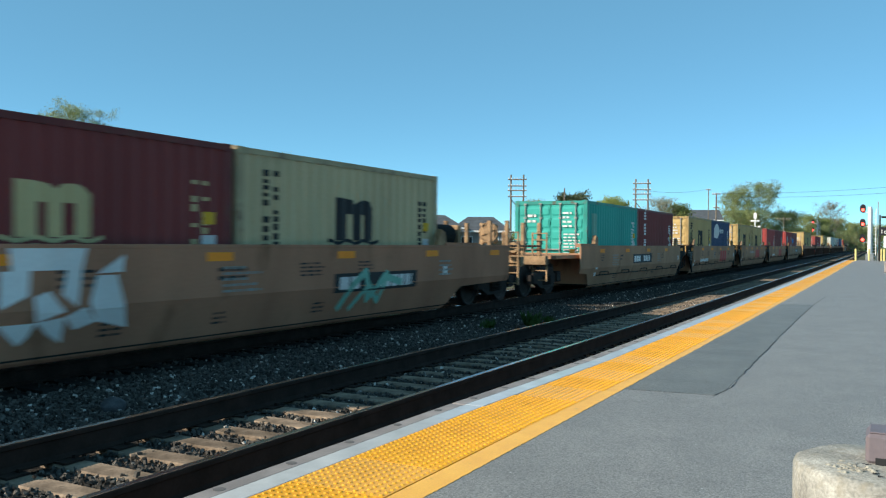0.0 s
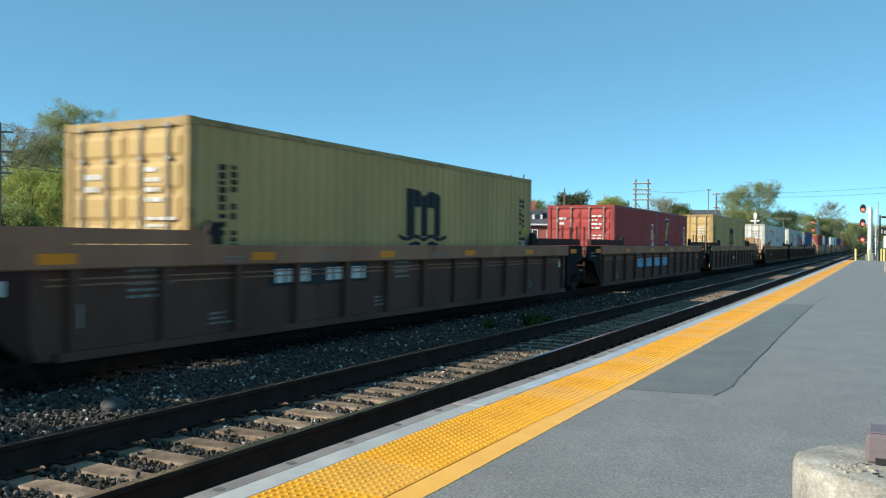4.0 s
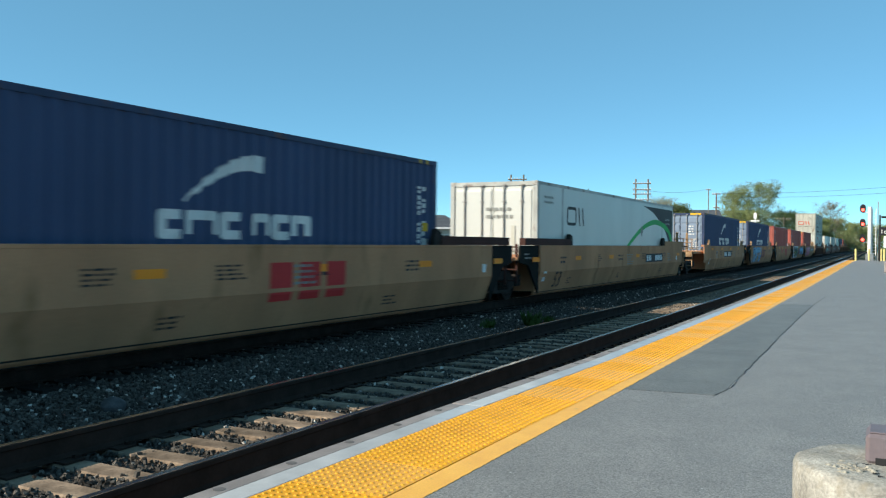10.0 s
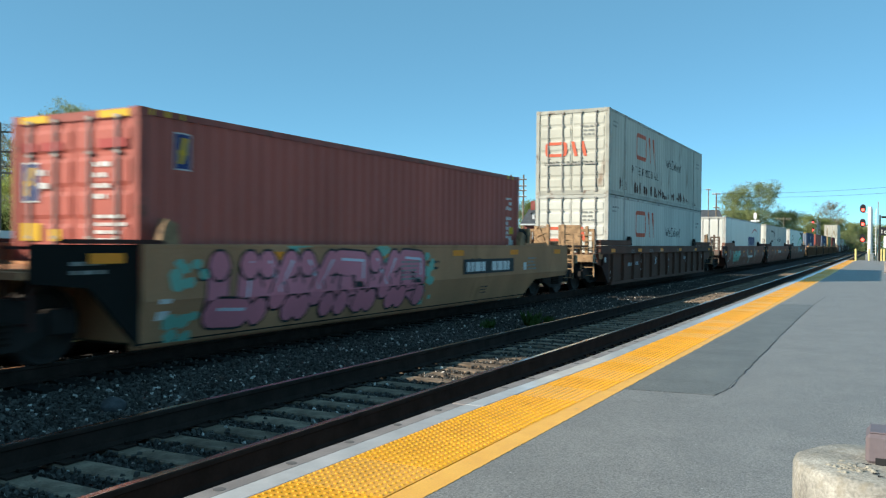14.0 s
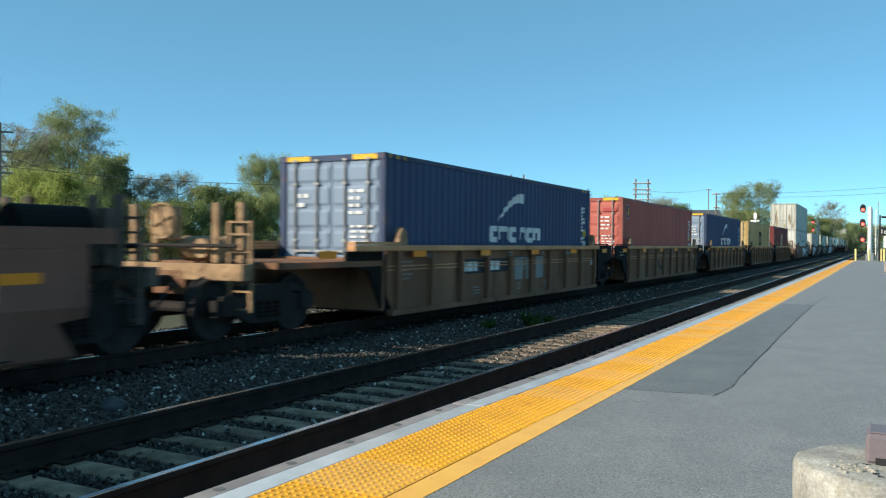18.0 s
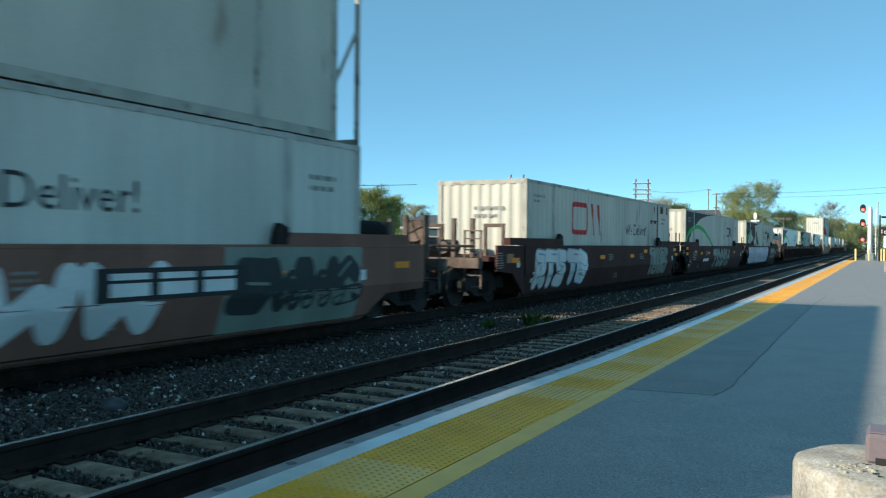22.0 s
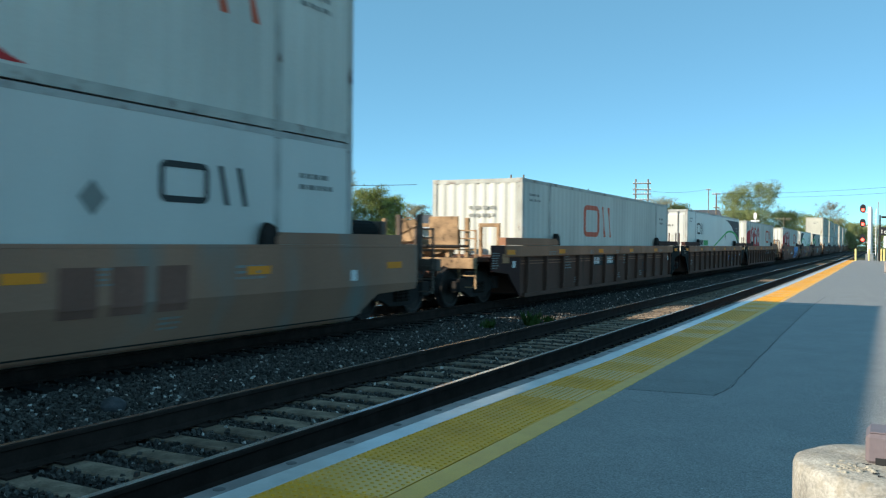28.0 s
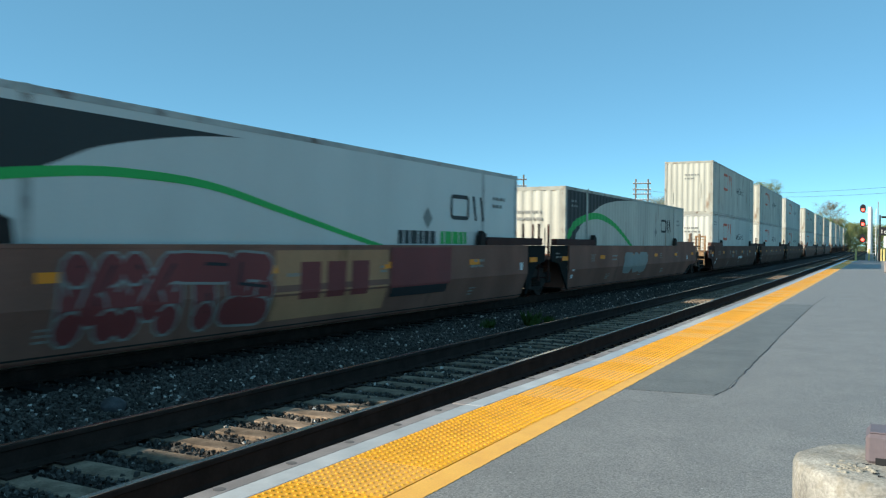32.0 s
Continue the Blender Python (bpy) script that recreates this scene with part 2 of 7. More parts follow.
def prism(bm, prof, a0, a1, axis="y"):
    """A profile drawn out along an axis. For y the profile is (x, z); for x it is (y, z); for z it is (x, y)."""
    put = {"y": lambda p, a: (p[0], a, p[1]), "x": lambda p, a: (a, p[0], p[1]), "z": lambda p, a: (p[0], p[1], a)}[axis]
    r0 = [bm.verts.new(put(p, a0)) for p in prof]
    r1 = [bm.verts.new(put(p, a1)) for p in prof]
    k = len(prof)
    for i in range(k):
        j = (i + 1) % k
        bm.faces.new((r0[i], r0[j], r1[j], r1[i]))
    bm.faces.new(r0[::-1])
    bm.faces.new(r1)
    return bm


def fixed(bm):
    bmesh.ops.recalc_face_normals(bm, faces=bm.faces)
    return bm


def prisms(name, prof, a0, a1, axis="y"):
    return fixed(prism(bmesh.new(), prof, a0, a1, axis))


# ---- ground, tracks, platform ----
GROUND = -0.45
NEAR, FAR = -4.743, -9.44  # centre lines of the two tracks
DECK = 0.13  # top of the platform



def swing(y):
    """How far the tracks and the platform edge veer to the left of the eye's own stretch, at a distance along it."""
    return -0.009 * (math.hypot(y, 30.0) - 30.0) if y > 0 else 0.0


def swing_turn(y):
    return math.atan(0.009 * y / math.hypot(y, 30.0)) if y > 0 else 0.0


def stations(y0, y1):
    """Places along the line, close together where it bends."""
    return [y for y in (-60, -25, 0, 6, 12, 18, 25, 32, 40, 50, 60, 75, 90, 110, 140, 180, 250, 400, 700, 900) if y0 < y < y1]


def along_line(prof, y0, y1):
    """An (x, z) profile drawn along the bending line."""
    bm, prev = bmesh.new(), None
    for y in [y0] + stations(y0, y1) + [y1]:
        rim = [bm.verts.new((x + swing(y), y, z)) for x, z in prof]
        if prev is None:
            bm.faces.new(rim[::-1])
        else:
            for i in range(len(rim)):
                j = (i + 1) % len(rim)
                bm.faces.new((prev[i], prev[j], rim[j], rim[i]))
        prev = rim
    bm.faces.new(prev)
    return fixed(bm)


solo("ground", boxes((-2500, 2500, -2500, 2500, GROUND - 0.5, GROUND)), "soil", "dry grassy ground beside the railway", "ground", "structure")


def bed(name, x0, x1, y0, y1, label):
    prof = [(x0 - 0.7, GROUND + 0.004), (x0, -0.245), (x1, -0.245), (x1 + 0.02, GROUND + 0.004)]
    solo(name, along_line(prof, y0, y1), "stone_dirt", label, "ballast", "structure")


bed("ballast_bed", -12.2, -3.26, -60, 700, "dark oily ballast bed under two railway tracks")


def stones(name, spots, size, label, seed):
    """Many crushed stones as one mesh: bent eight-cornered lumps."""
    rng = np.random.default_rng(seed)
    k = len(spots)
    base = np.array([[x, y, z] for z in (-1, 1) for y in (-1, 1) for x in (-1, 1)], float) * 0.6
    v = base[None] * rng.uniform(0.45, 1.25, (k, 8, 3)) * (size * rng.uniform(0.55, 1.35, (k, 1, 1)))
    a = rng.uniform(0, 6.28, k)
    t = rng.uniform(-0.9, 0.9, k)
    ca, sa, ct, st = np.cos(a)[:, None], np.sin(a)[:, None], np.cos(t)[:, None], np.sin(t)[:, None]
    x, y, z = v[..., 0], v[..., 1], v[..., 2]
    x, z = x * ct - z * st, x * st + z * ct
    x, y = x * ca - y * sa, x * sa + y * ca
    v = np.stack([x, y, z], -1) + np.asarray(spots)[:, None, :]
    quads = np.array([(0, 2, 3, 1), (4, 5, 7, 6), (0, 1, 5, 4), (2, 6, 7, 3), (0, 4, 6, 2), (1, 3, 7, 5)])
    f = (quads[None] + 8 * np.arange(k)[:, None, None]).reshape(-1, 4)
    me = bpy.data.meshes.new(name)
    me.from_pydata(v.reshape(-1, 3).tolist(), [], f.tolist())
    me.materials.append(M["stone_mix"])
    return solo(name, me, None, label, "ballast", "stuff")


def stone_material():
    m = mat("stone_mix", (0.128, 0.118, 0.105), 0.85, var=0.3, scale=9, fine=70, bump=0.3)
    n, l = m.node_tree.nodes, m.node_tree.links
    b = n["Principled BSDF"]
    g = n.new("ShaderNodeNewGeometry")
    r = n.new("ShaderNodeValToRGB")
    e = r.color_ramp.elements
    e[0].position, e[0].color = 0.0, (0.30, 0.29, 0.28, 1)
    e[1].position, e[1].color = 0.95, (1.0, 0.98, 0.95, 1)
    top = e.new(0.985)
    top.color = (5.0, 5.0, 5.0, 1)
    l.new(g.outputs["Random Per Island"], r.inputs["Fac"])
    x = n.new("ShaderNodeMix")
    x.data_type, x.blend_type, x.inputs[0].default_value = "RGBA", "MULTIPLY", 1.0
    l.new(b.inputs["Base Color"].links[0].from_socket, x.inputs[6])
    l.new(r.outputs["Color"], x.inputs[7])
    l.new(x.outputs[2], b.inputs["Base Color"])
    return m


M["stone_mix"] = stone_material()
TIE_STEP, TIE_PHASE, TIE_W = 0.469, 4.19, 0.22


def scatter(x0, x1, y0, y1, per, z, seed, ties=False):
    rng = np.random.default_rng(seed)
    k = int((x1 - x0) * (y1 - y0) * per)
    p = np.stack([rng.uniform(x0, x1, k), rng.uniform(y0, y1, k), z + rng.uniform(-0.012, 0.018, k)], -1)
    if ties:
        off = (p[:, 1] - TIE_PHASE + TIE_STEP / 2) % TIE_STEP - TIE_STEP / 2
        p = p[np.abs(off) > TIE_W / 2 - 0.01]
    p[:, 0] += [swing(y) for y in p[:, 1]]
    return p


between = np.concatenate([scatter(-8.0, -6.05, 2.5, 15, 560, -0.232, 1), scatter(-8.0, -6.05, 15, 50, 200, -0.232, 2), scatter(-8.7, -8.0, 2.5, 30, 200, -0.236, 3)])
stones("ballast_between_tracks", between, 0.027, "grey crushed stone ballast between the tracks", 4)
inside = np.concatenate([scatter(-5.43, -4.06, 2.0, 15, 520, -0.232, 5, True), scatter(-5.43, -4.06, 15, 50, 170, -0.232, 6, True), scatter(-5.3, -4.2, 2.0, 15, 14, -0.200, 21), scatter(-3.95, -3.28, 2.0, 26, 160, -0.232, 7), scatter(-6.05, -5.55, 2.5, 30, 330, -0.232, 14, True)])
stones("ballast_in_track", inside, 0.023, "small crushed stones between the wooden ties", 8)
beyond = np.concatenate([scatter(-10.1, -8.78, 2.5, 34, 90, -0.232, 9, True), scatter(-12.2, -10.3, 4, 34, 90, -0.232, 10)])
stones("ballast_under_train", beyond, 0.04, "grey crushed stones under the train", 11)
lump = bmesh.new()
bmesh.ops.create_icosphere(lump, subdivisions=3, radius=0.115)
for v in lump.verts:
    v.co *= 1 + 0.25 * noise.noise(v.co * 9)
    v.co.z *= 0.75
solo("boulder", lump, "stone", "rounded grey stone lying on the ballast", "stone", at=(-6.72, 5.69, -0.18))

# ties: the nearer ones each an object
track_near = thing("track_near", "rusty railway track beside the platform edge", "railway track", kind="structure")
track_far = thing("track_far", "railway track under the passing train", "railway track", kind="structure")


def tie_mesh(seed):
    bm = boxes((-1.3, 1.3, -TIE_W / 2, TIE_W / 2, -0.18, 0.0), bev=0.012)
    bmesh.ops.subdivide_edges(bm, edges=[e for e in bm.edges if abs(e.verts[0].co.x - e.verts[1].co.x) > 1], cuts=5)
    for v in bm.verts:
        v.co += Vector((0, 0.015 * noise.noise(v.co * 3 + Vector((seed, 0, 0))), 0.008 * noise.noise(v.co * 5 + Vector((0, seed, 0)))))
    return mesh_of("tie", bm, "tie")


tie_kinds = [tie_mesh(s) for s in range(4)]
plate_mesh = mesh_of("tie_plate", boxes((-0.17, 0.17, -0.09, 0.09, 0.0, 0.016), (-0.12, -0.085, -0.07, -0.04, 0.016, 0.04), (0.085, 0.12, 0.04, 0.07, 0.016, 0.04)), "rail")
rng = random.Random(5)
for i in range(-40, 150):
    y = TIE_PHASE + i * TIE_STEP + rng.uniform(-0.02, 0.02)
    ob = part("tie", tie_kinds[i % 4], None, track_near)
    ob.location, ob.rotation_euler = (NEAR + swing(y) + rng.uniform(-0.06, 0.06), y, -0.208 + rng.uniform(-0.008, 0.004)), (0, 0, rng.uniform(-0.012, 0.012))
    if -4 < i < 36:
        for side in (-0.755, 0.755):
            pl = part("tie_plate", plate_mesh, None, track_near)
            pl.location = (NEAR + side + swing(y), y, -0.207)
rest = bmesh.new()
for i in range(150, 700):
    y = TIE_PHASE + i * TIE_STEP
    box(rest, NEAR + swing(y) - 1.3, NEAR + swing(y) + 1.3, y - 0.11, y + 0.11, -0.40, -0.208)
tagged(part("far_ties", rest, "tie", track_near), kind="stuff")
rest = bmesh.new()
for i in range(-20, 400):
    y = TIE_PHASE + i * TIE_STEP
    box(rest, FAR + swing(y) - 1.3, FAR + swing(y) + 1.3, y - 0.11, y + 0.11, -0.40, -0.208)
tagged(part("ties", rest, "tie_dark", track_far), kind="stuff")

RAIL = [(-0.07, -0.196), (0.07, -0.196), (0.07, -0.184), (0.016, -0.160), (0.010, -0.05), (0.036, -0.035), (0.036, -0.008), (0.028, 0.0), (-0.028, 0.0), (-0.036, -0.008), (-0.036, -0.035), (-0.010, -0.05), (-0.016, -0.160), (-0.07, -0.184)]
for owner, x in ((track_near, NEAR), (track_far, FAR)):
    for side in (-0.7535, 0.7535):
        r = part("rail", along_line(RAIL, -60, 900), "rail", owner, "rusty steel rail")
        r.location.x = x + side
        h = part("rail_head", along_line([(-0.027, 0.0005), (0.027, 0.0005), (0.027, 0.003), (-0.027, 0.003)], -60, 900), "rail_head", r, "worn bright running surface")

# platform: asphalt, concrete edge, white line, tactile tiles, yellow border
Y0, Y1 = -25.0, 88.0
solo("platform", along_line([(-2.12, GROUND), (14.0, GROUND), (14.0, DECK), (-2.12, DECK)], Y0, Y1), "asphalt", "grey worn asphalt station platform", "platform", "structure")
solo("platform_footing", along_line([(-3.02, GROUND), (-2.126, GROUND), (-2.126, DECK - 0.06), (-3.02, DECK - 0.06)], Y0, Y1), "concrete", "concrete footing under the platform edge", "platform", "structure")
edge = thing("platform_edge", "weathered concrete platform edge with small dark sockets", "platform edge", kind="structure")
edge_mesh = mesh_of("edge_block", boxes((-3.2, -3.072, 0.006, 3.044, GROUND, DECK + 0.002), bev=0.008), "edge_concrete")
line_mesh = mesh_of("white_strip", boxes((-3.068, -2.906, 0.003, 3.047, DECK - 0.055, DECK + 0.006), bev=0.004), "white_line")
socket_mesh = mesh_of("socket", tube(bmesh.new(), (-3.135, 0.3, DECK), (-3.135, 0.3, DECK + 0.0045), 0.034, seg=12), "socket_grey")
line = thing("white_edge_line", "white painted line along the platform edge", "painted line", kind="structure")
tiles = thing("tactile_paving", "bright yellow tactile paving with raised domes", "tactile paving", kind="structure")


def inset(y):
    """The edge stands a little further out beside the eye than along the rest of the platform."""
    f = min(1.0, max(0.0, (y - 4.6) / 5.0))
    return 0.125 * f * f * (3 - 2 * f)


for i in range(-30, 144):
    y = i * 0.61
    if i % 5 == 0:
        turn = swing_turn(y + 1.5) - math.atan((inset(y + 3.05) - inset(y)) / 3.05)
        for owner, me, name in ((edge, edge_mesh, "edge_block"), (line, line_mesh, "white_strip")):
            ob = part(name, me, None, owner)
            ob.matrix_local = Matrix.Translation((inset(y) + swing(y), y, 0)) @ Matrix.Translation((-3.0, 0, 0)) @ Matrix.Rotation(turn, 4, "Z") @ Matrix.Translation((3.0, 0, 0))
    if i < 70:
        part("socket", socket_mesh, None, edge).location = (inset(y) + swing(y), y, 0)
dome = boxes((-2.902, -2.296, 0.002, 0.608, DECK - 0.05, DECK + 0.004))
for i in range(11):
    for j in range(11):
        x, y = -2.902 + 0.0275 + i * 0.0551, 0.0275 + j * 0.0551
        tube(dome, (x, y, DECK + 0.004), (x, y, DECK + 0.0105), 0.0145, 0.0085, seg=7)
tile_mesh = mesh_of("tactile_tile", dome, "tactile")
tile_kinds = [tile_mesh, tile_mesh.copy(), tile_mesh.copy()]
tile_kinds[1].materials[0], tile_kinds[2].materials[0] = M["tactile_worn"], M["tactile_glossy"]
for i in range(-8, 143):
    step = inset(i * 0.61 + 0.3)
    wide = (0.606 - 0.3 * step) / 0.606
    ob = part("tactile_tile", tile_kinds[(i * 7 + i // 3) % 3], None, tiles)
    ob.scale.x = wide
    ob.location = (-2.296 * (1 - wide) + 0.7 * step + swing(i * 0.61 + 0.3), i * 0.61, 0)
solo("border_footing", along_line([(-2.286, DECK - 0.05), (-2.125, DECK - 0.05), (-2.125, DECK), (-2.286, DECK)], Y0, Y1), "concrete", "concrete strip under the yellow border", "platform", "structure")
r = random.Random(3)
ragged = [(-2.284 + swing(q), q) for q in [Y1] + stations(Y0, Y1)[::-1] + [Y0]]
y = Y0
while y < Y1:
    ragged.append((-2.118 + swing(y) + r.uniform(-0.005, 0.005), y))
    y += 0.022 if 0 < y < 9 else 0.12
ragged.append((-2.118 + swing(Y1), Y1))
solo("yellow_border", prisms("border", ragged, DECK + 0.0004, DECK + 0.0028, "z"), "yellow_border", "faded yellow painted border beside the tactile tiles", "painted line", "structure")
patch = prisms("patch", [(-2.118, 7.52), (-1.33, 7.63), (-1.30, 8.0), (-1.335, 10.55), (-1.43, 16.35), (-1.46, 20.4), (-2.118, 20.3)], DECK + 0.0003, DECK + 0.0018, "z")
solo("asphalt_patch", patch, "asphalt_patch", "darker asphalt repair patch in the platform", "pavement patch", "structure")


def crack(name, pts, w, seed):
    """A tar-filled crack: a thin wandering ribbon on the asphalt."""
    r = random.Random(seed)
    fine = []
    for (xa, ya), (xb, yb) in zip(pts, pts[1:]):
        k = max(2, int(abs(yb - ya) / 0.12 + abs(xb - xa) / 0.12))
        for i in range(k):
            f = i / k
            fine.append((xa + (xb - xa) * f + r.uniform(-0.014, 0.014), ya + (yb - ya) * f + r.uniform(-0.014, 0.014), w * r.uniform(0.3, 1.5)))
    bm = bmesh.new()
    for (xa, ya, wa), (xb, yb, wb) in zip(fine, fine[1:]):
        d = Vector((xb - xa, yb - ya, 0)).normalized()
        s = Vector((-d.y, d.x, 0))
        a, b = Vector((xa, ya, DECK + 0.0040)), Vector((xb, yb, DECK + 0.0040))
        bm.faces.new([bm.verts.new(p) for p in (a - s * wa, b - s * wb, b + s * wb, a + s * wa)])
    solo(name, fixed(bm), "tar", "dark crack running through the asphalt", "crack", "structure")


crack("asphalt_crack", [(-1.33, 7.63), (-1.28, 8.0), (-1.334, 10.54), (-1.43, 16.35), (-1.464, 20.46), (-1.42, 24)], 0.0045, 1)
crack("asphalt_seam", [(-2.14, 7.52), (-1.33, 7.63)], 0.003, 2)
crack("cross_seam", [(-1.42, 14.4), (0.4, 14.9), (2.4, 15.2)], 0.0025, 3)

# round concrete lamp base with the foot of a square steel post
base = thing("lamp_base", "round pitted concrete base of a brown steel post", "concrete base", at=(0.010, 3.122, DECK))
bm = bmesh.new()
rings = []
for r, z in ((0.295, 0.0), (0.292, 0.585), (0.286, 0.603), (0.27, 0.612), (0.15, 0.616), (0.0, 0.618)):
    if r:
        rings.append([bm.verts.new((r * math.cos(a) * (1 + 0.008 * noise.noise((math.cos(a) * 4, math.sin(a) * 4, z * 9))), r * math.sin(a), z + 0.006 * noise.noise((math.cos(a) * 6 * r, math.sin(a) * 6 * r, z)))) for a in (2 * math.pi * i / 64 for i in range(64))])
tip = bm.verts.new((0, 0, 0.618))
for a, b in zip(rings, rings[1:]):
    for i in range(64):
        bm.faces.new((a[i], a[(i + 1) % 64], b[(i + 1) % 64], b[i]))
for i in range(64):
    bm.faces.new((rings[-1][i], rings[-1][(i + 1) % 64], tip))
part("concrete_drum", bm, "concrete", base, smooth=True)
shoe = part("post_shoe", boxes((-0.068, 0.124, -0.045, 0.125, 0.616, 0.716), bev=0.012), "post_brown", base, "brown painted steel post foot")
part("cap", boxes((-0.058, 0.114, -0.035, 0.115, 0.716, 0.722), bev=0.003), "post_brown", shoe)
# thin tar-black plate paints the shade of an open slot under the foot
part("cable_opening", boxes((-0.038, 0.059, -0.0475, -0.043, 0.6165, 0.640)), "tar", shoe, "dark plate in place of the open slot under the foot")
crumbs = bmesh.new()
r = random.Random(8)
for _ in range(70):
    x, y, q = r.gauss(-0.10, 0.035), r.gauss(-0.12, 0.028), r.uniform(0.003, 0.010)
    if r.random() < 0.3:
        x, y = r.uniform(0.0, 0.12), r.uniform(-0.085, -0.055)
    bmesh.ops.create_icosphere(crumbs, subdivisions=1, radius=q, matrix=Matrix.Translation((x, y, 0.617)) @ Matrix.Diagonal((r.uniform(0.7, 1.6), r.uniform(0.6, 1.2), 0.6, 1)))
tagged(part("crumbs", crumbs, "rubble", base, "loose crumbs of broken concrete"), kind="stuff")
pits = bmesh.new()
for _ in range(9):
    x, y = r.gauss(-0.09, 0.05), r.gauss(-0.12, 0.04)
    a = r.uniform(-0.5, 1.0)
    tube(pits, (x, y, 0.6175), (x + 0.02 * math.cos(a), y + 0.02 * math.sin(a), 0.6175), 0.0035, 0.001, 5)
tagged(part("pits", pits, "tar", base, "small dark pits"), kind="stuff")


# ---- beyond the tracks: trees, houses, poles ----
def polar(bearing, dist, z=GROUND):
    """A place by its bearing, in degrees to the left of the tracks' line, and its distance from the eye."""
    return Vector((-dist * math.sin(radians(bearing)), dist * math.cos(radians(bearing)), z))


def leaf_mesh(name, spots, spread, per, size, seed, material):
    """Small leaf pieces, each a bent quad, in loose clumps round the given spots."""
    rng = np.random.default_rng(seed)
    c = np.repeat(np.asarray(spots, float), per, axis=0)
    k = len(c)
    c = c + np.clip(rng.normal(0, 1, (k, 3)), -1.5, 1.5) * np.repeat(rng.uniform(0.5, 1.3, len(spots)) * spread, per)[:, None] * (1, 1, 0.8)
    a = rng.normal(0, 1, (k, 3))
    a /= np.linalg.norm(a, axis=1)[:, None]
    b = np.cross(a, rng.normal(0, 1, (k, 3)))
    b /= np.linalg.norm(b, axis=1)[:, None]
    s = size * rng.uniform(0.5, 1.3, (k, 1))
    v = np.stack([c - a * s, c + b * s * 0.6, c + a * s, c - b * s * 0.6], 1).reshape(-1, 3)
    me = bpy.data.meshes.new(name)
    me.from_pydata(v.tolist(), [], np.arange(4 * k).reshape(-1, 4).tolist())
    me.materials.append(M[material])
    return me


KINDS = {  # leaf material, leaves' spread, leaves to a twig, leaf size, limbs' rise, lowest limb, words
    "bare": ("twig", 0.20, 28, 0.045, 1.3, 0.25, "tall bare tree just coming into leaf"),
    "tall": ("leaf_olive", 0.28, 54, 0.060, 1.15, 0.22, "tall thin-leaved spring tree"),
    "olive": ("leaf_olive", 0.30, 40, 0.072, 0.75, 0.10, "olive green spring tree"),
    "lime": ("leaf_lime", 0.30, 34, 0.075, 0.65, 0.05, "bright lime green leafy bush"),
    "green": ("leaf_green", 0.32, 34, 0.075, 0.6, 0.05, "dense green shrub tree"),
    "dark": ("leaf_dark", 0.32, 34, 0.09, 0.2, 0.06, "dark green evergreen tree"),
    "blossom": ("blossom", 0.24, 28, 0.052, 1.0, 0.15, "pale budding spring tree with thin twigs"),
    "pine": ("leaf_dark", 0.34, 26, 0.10, 0.15, 0.45, "dark flat-topped pine tree"),
}


def sticks(name, rows, material):
    """Many thin three-sided tapering twigs as one mesh: (start, end, girth at the start)."""
    a = np.array([tuple(r[0]) for r in rows])
    b = np.array([tuple(r[1]) for r in rows])
    w = np.array([r[2] for r in rows])[:, None]
    d = (b - a) / (np.linalg.norm(b - a, axis=1)[:, None] + 1e-6)
    u = np.cross(d, (0.31, 0.52, 0.79))
    u /= np.linalg.norm(u, axis=1)[:, None] + 1e-6
    v = np.cross(d, u)
    rim = [u * math.cos(q) + v * math.sin(q) for q in (0, 2.094, 4.189)]
    pts = np.stack([a + k * w for k in rim] + [b + k * w * 0.35 for k in rim], 1).reshape(-1, 3)
    faces = (np.array([(0, 1, 4, 3), (1, 2, 5, 4), (2, 0, 3, 5)])[None] + 6 * np.arange(len(rows))[:, None, None]).reshape(-1, 4)
    me = bpy.data.meshes.new(name)
    me.from_pydata(pts.tolist(), [], faces.tolist())
    me.materials.append(M[material])
    return me


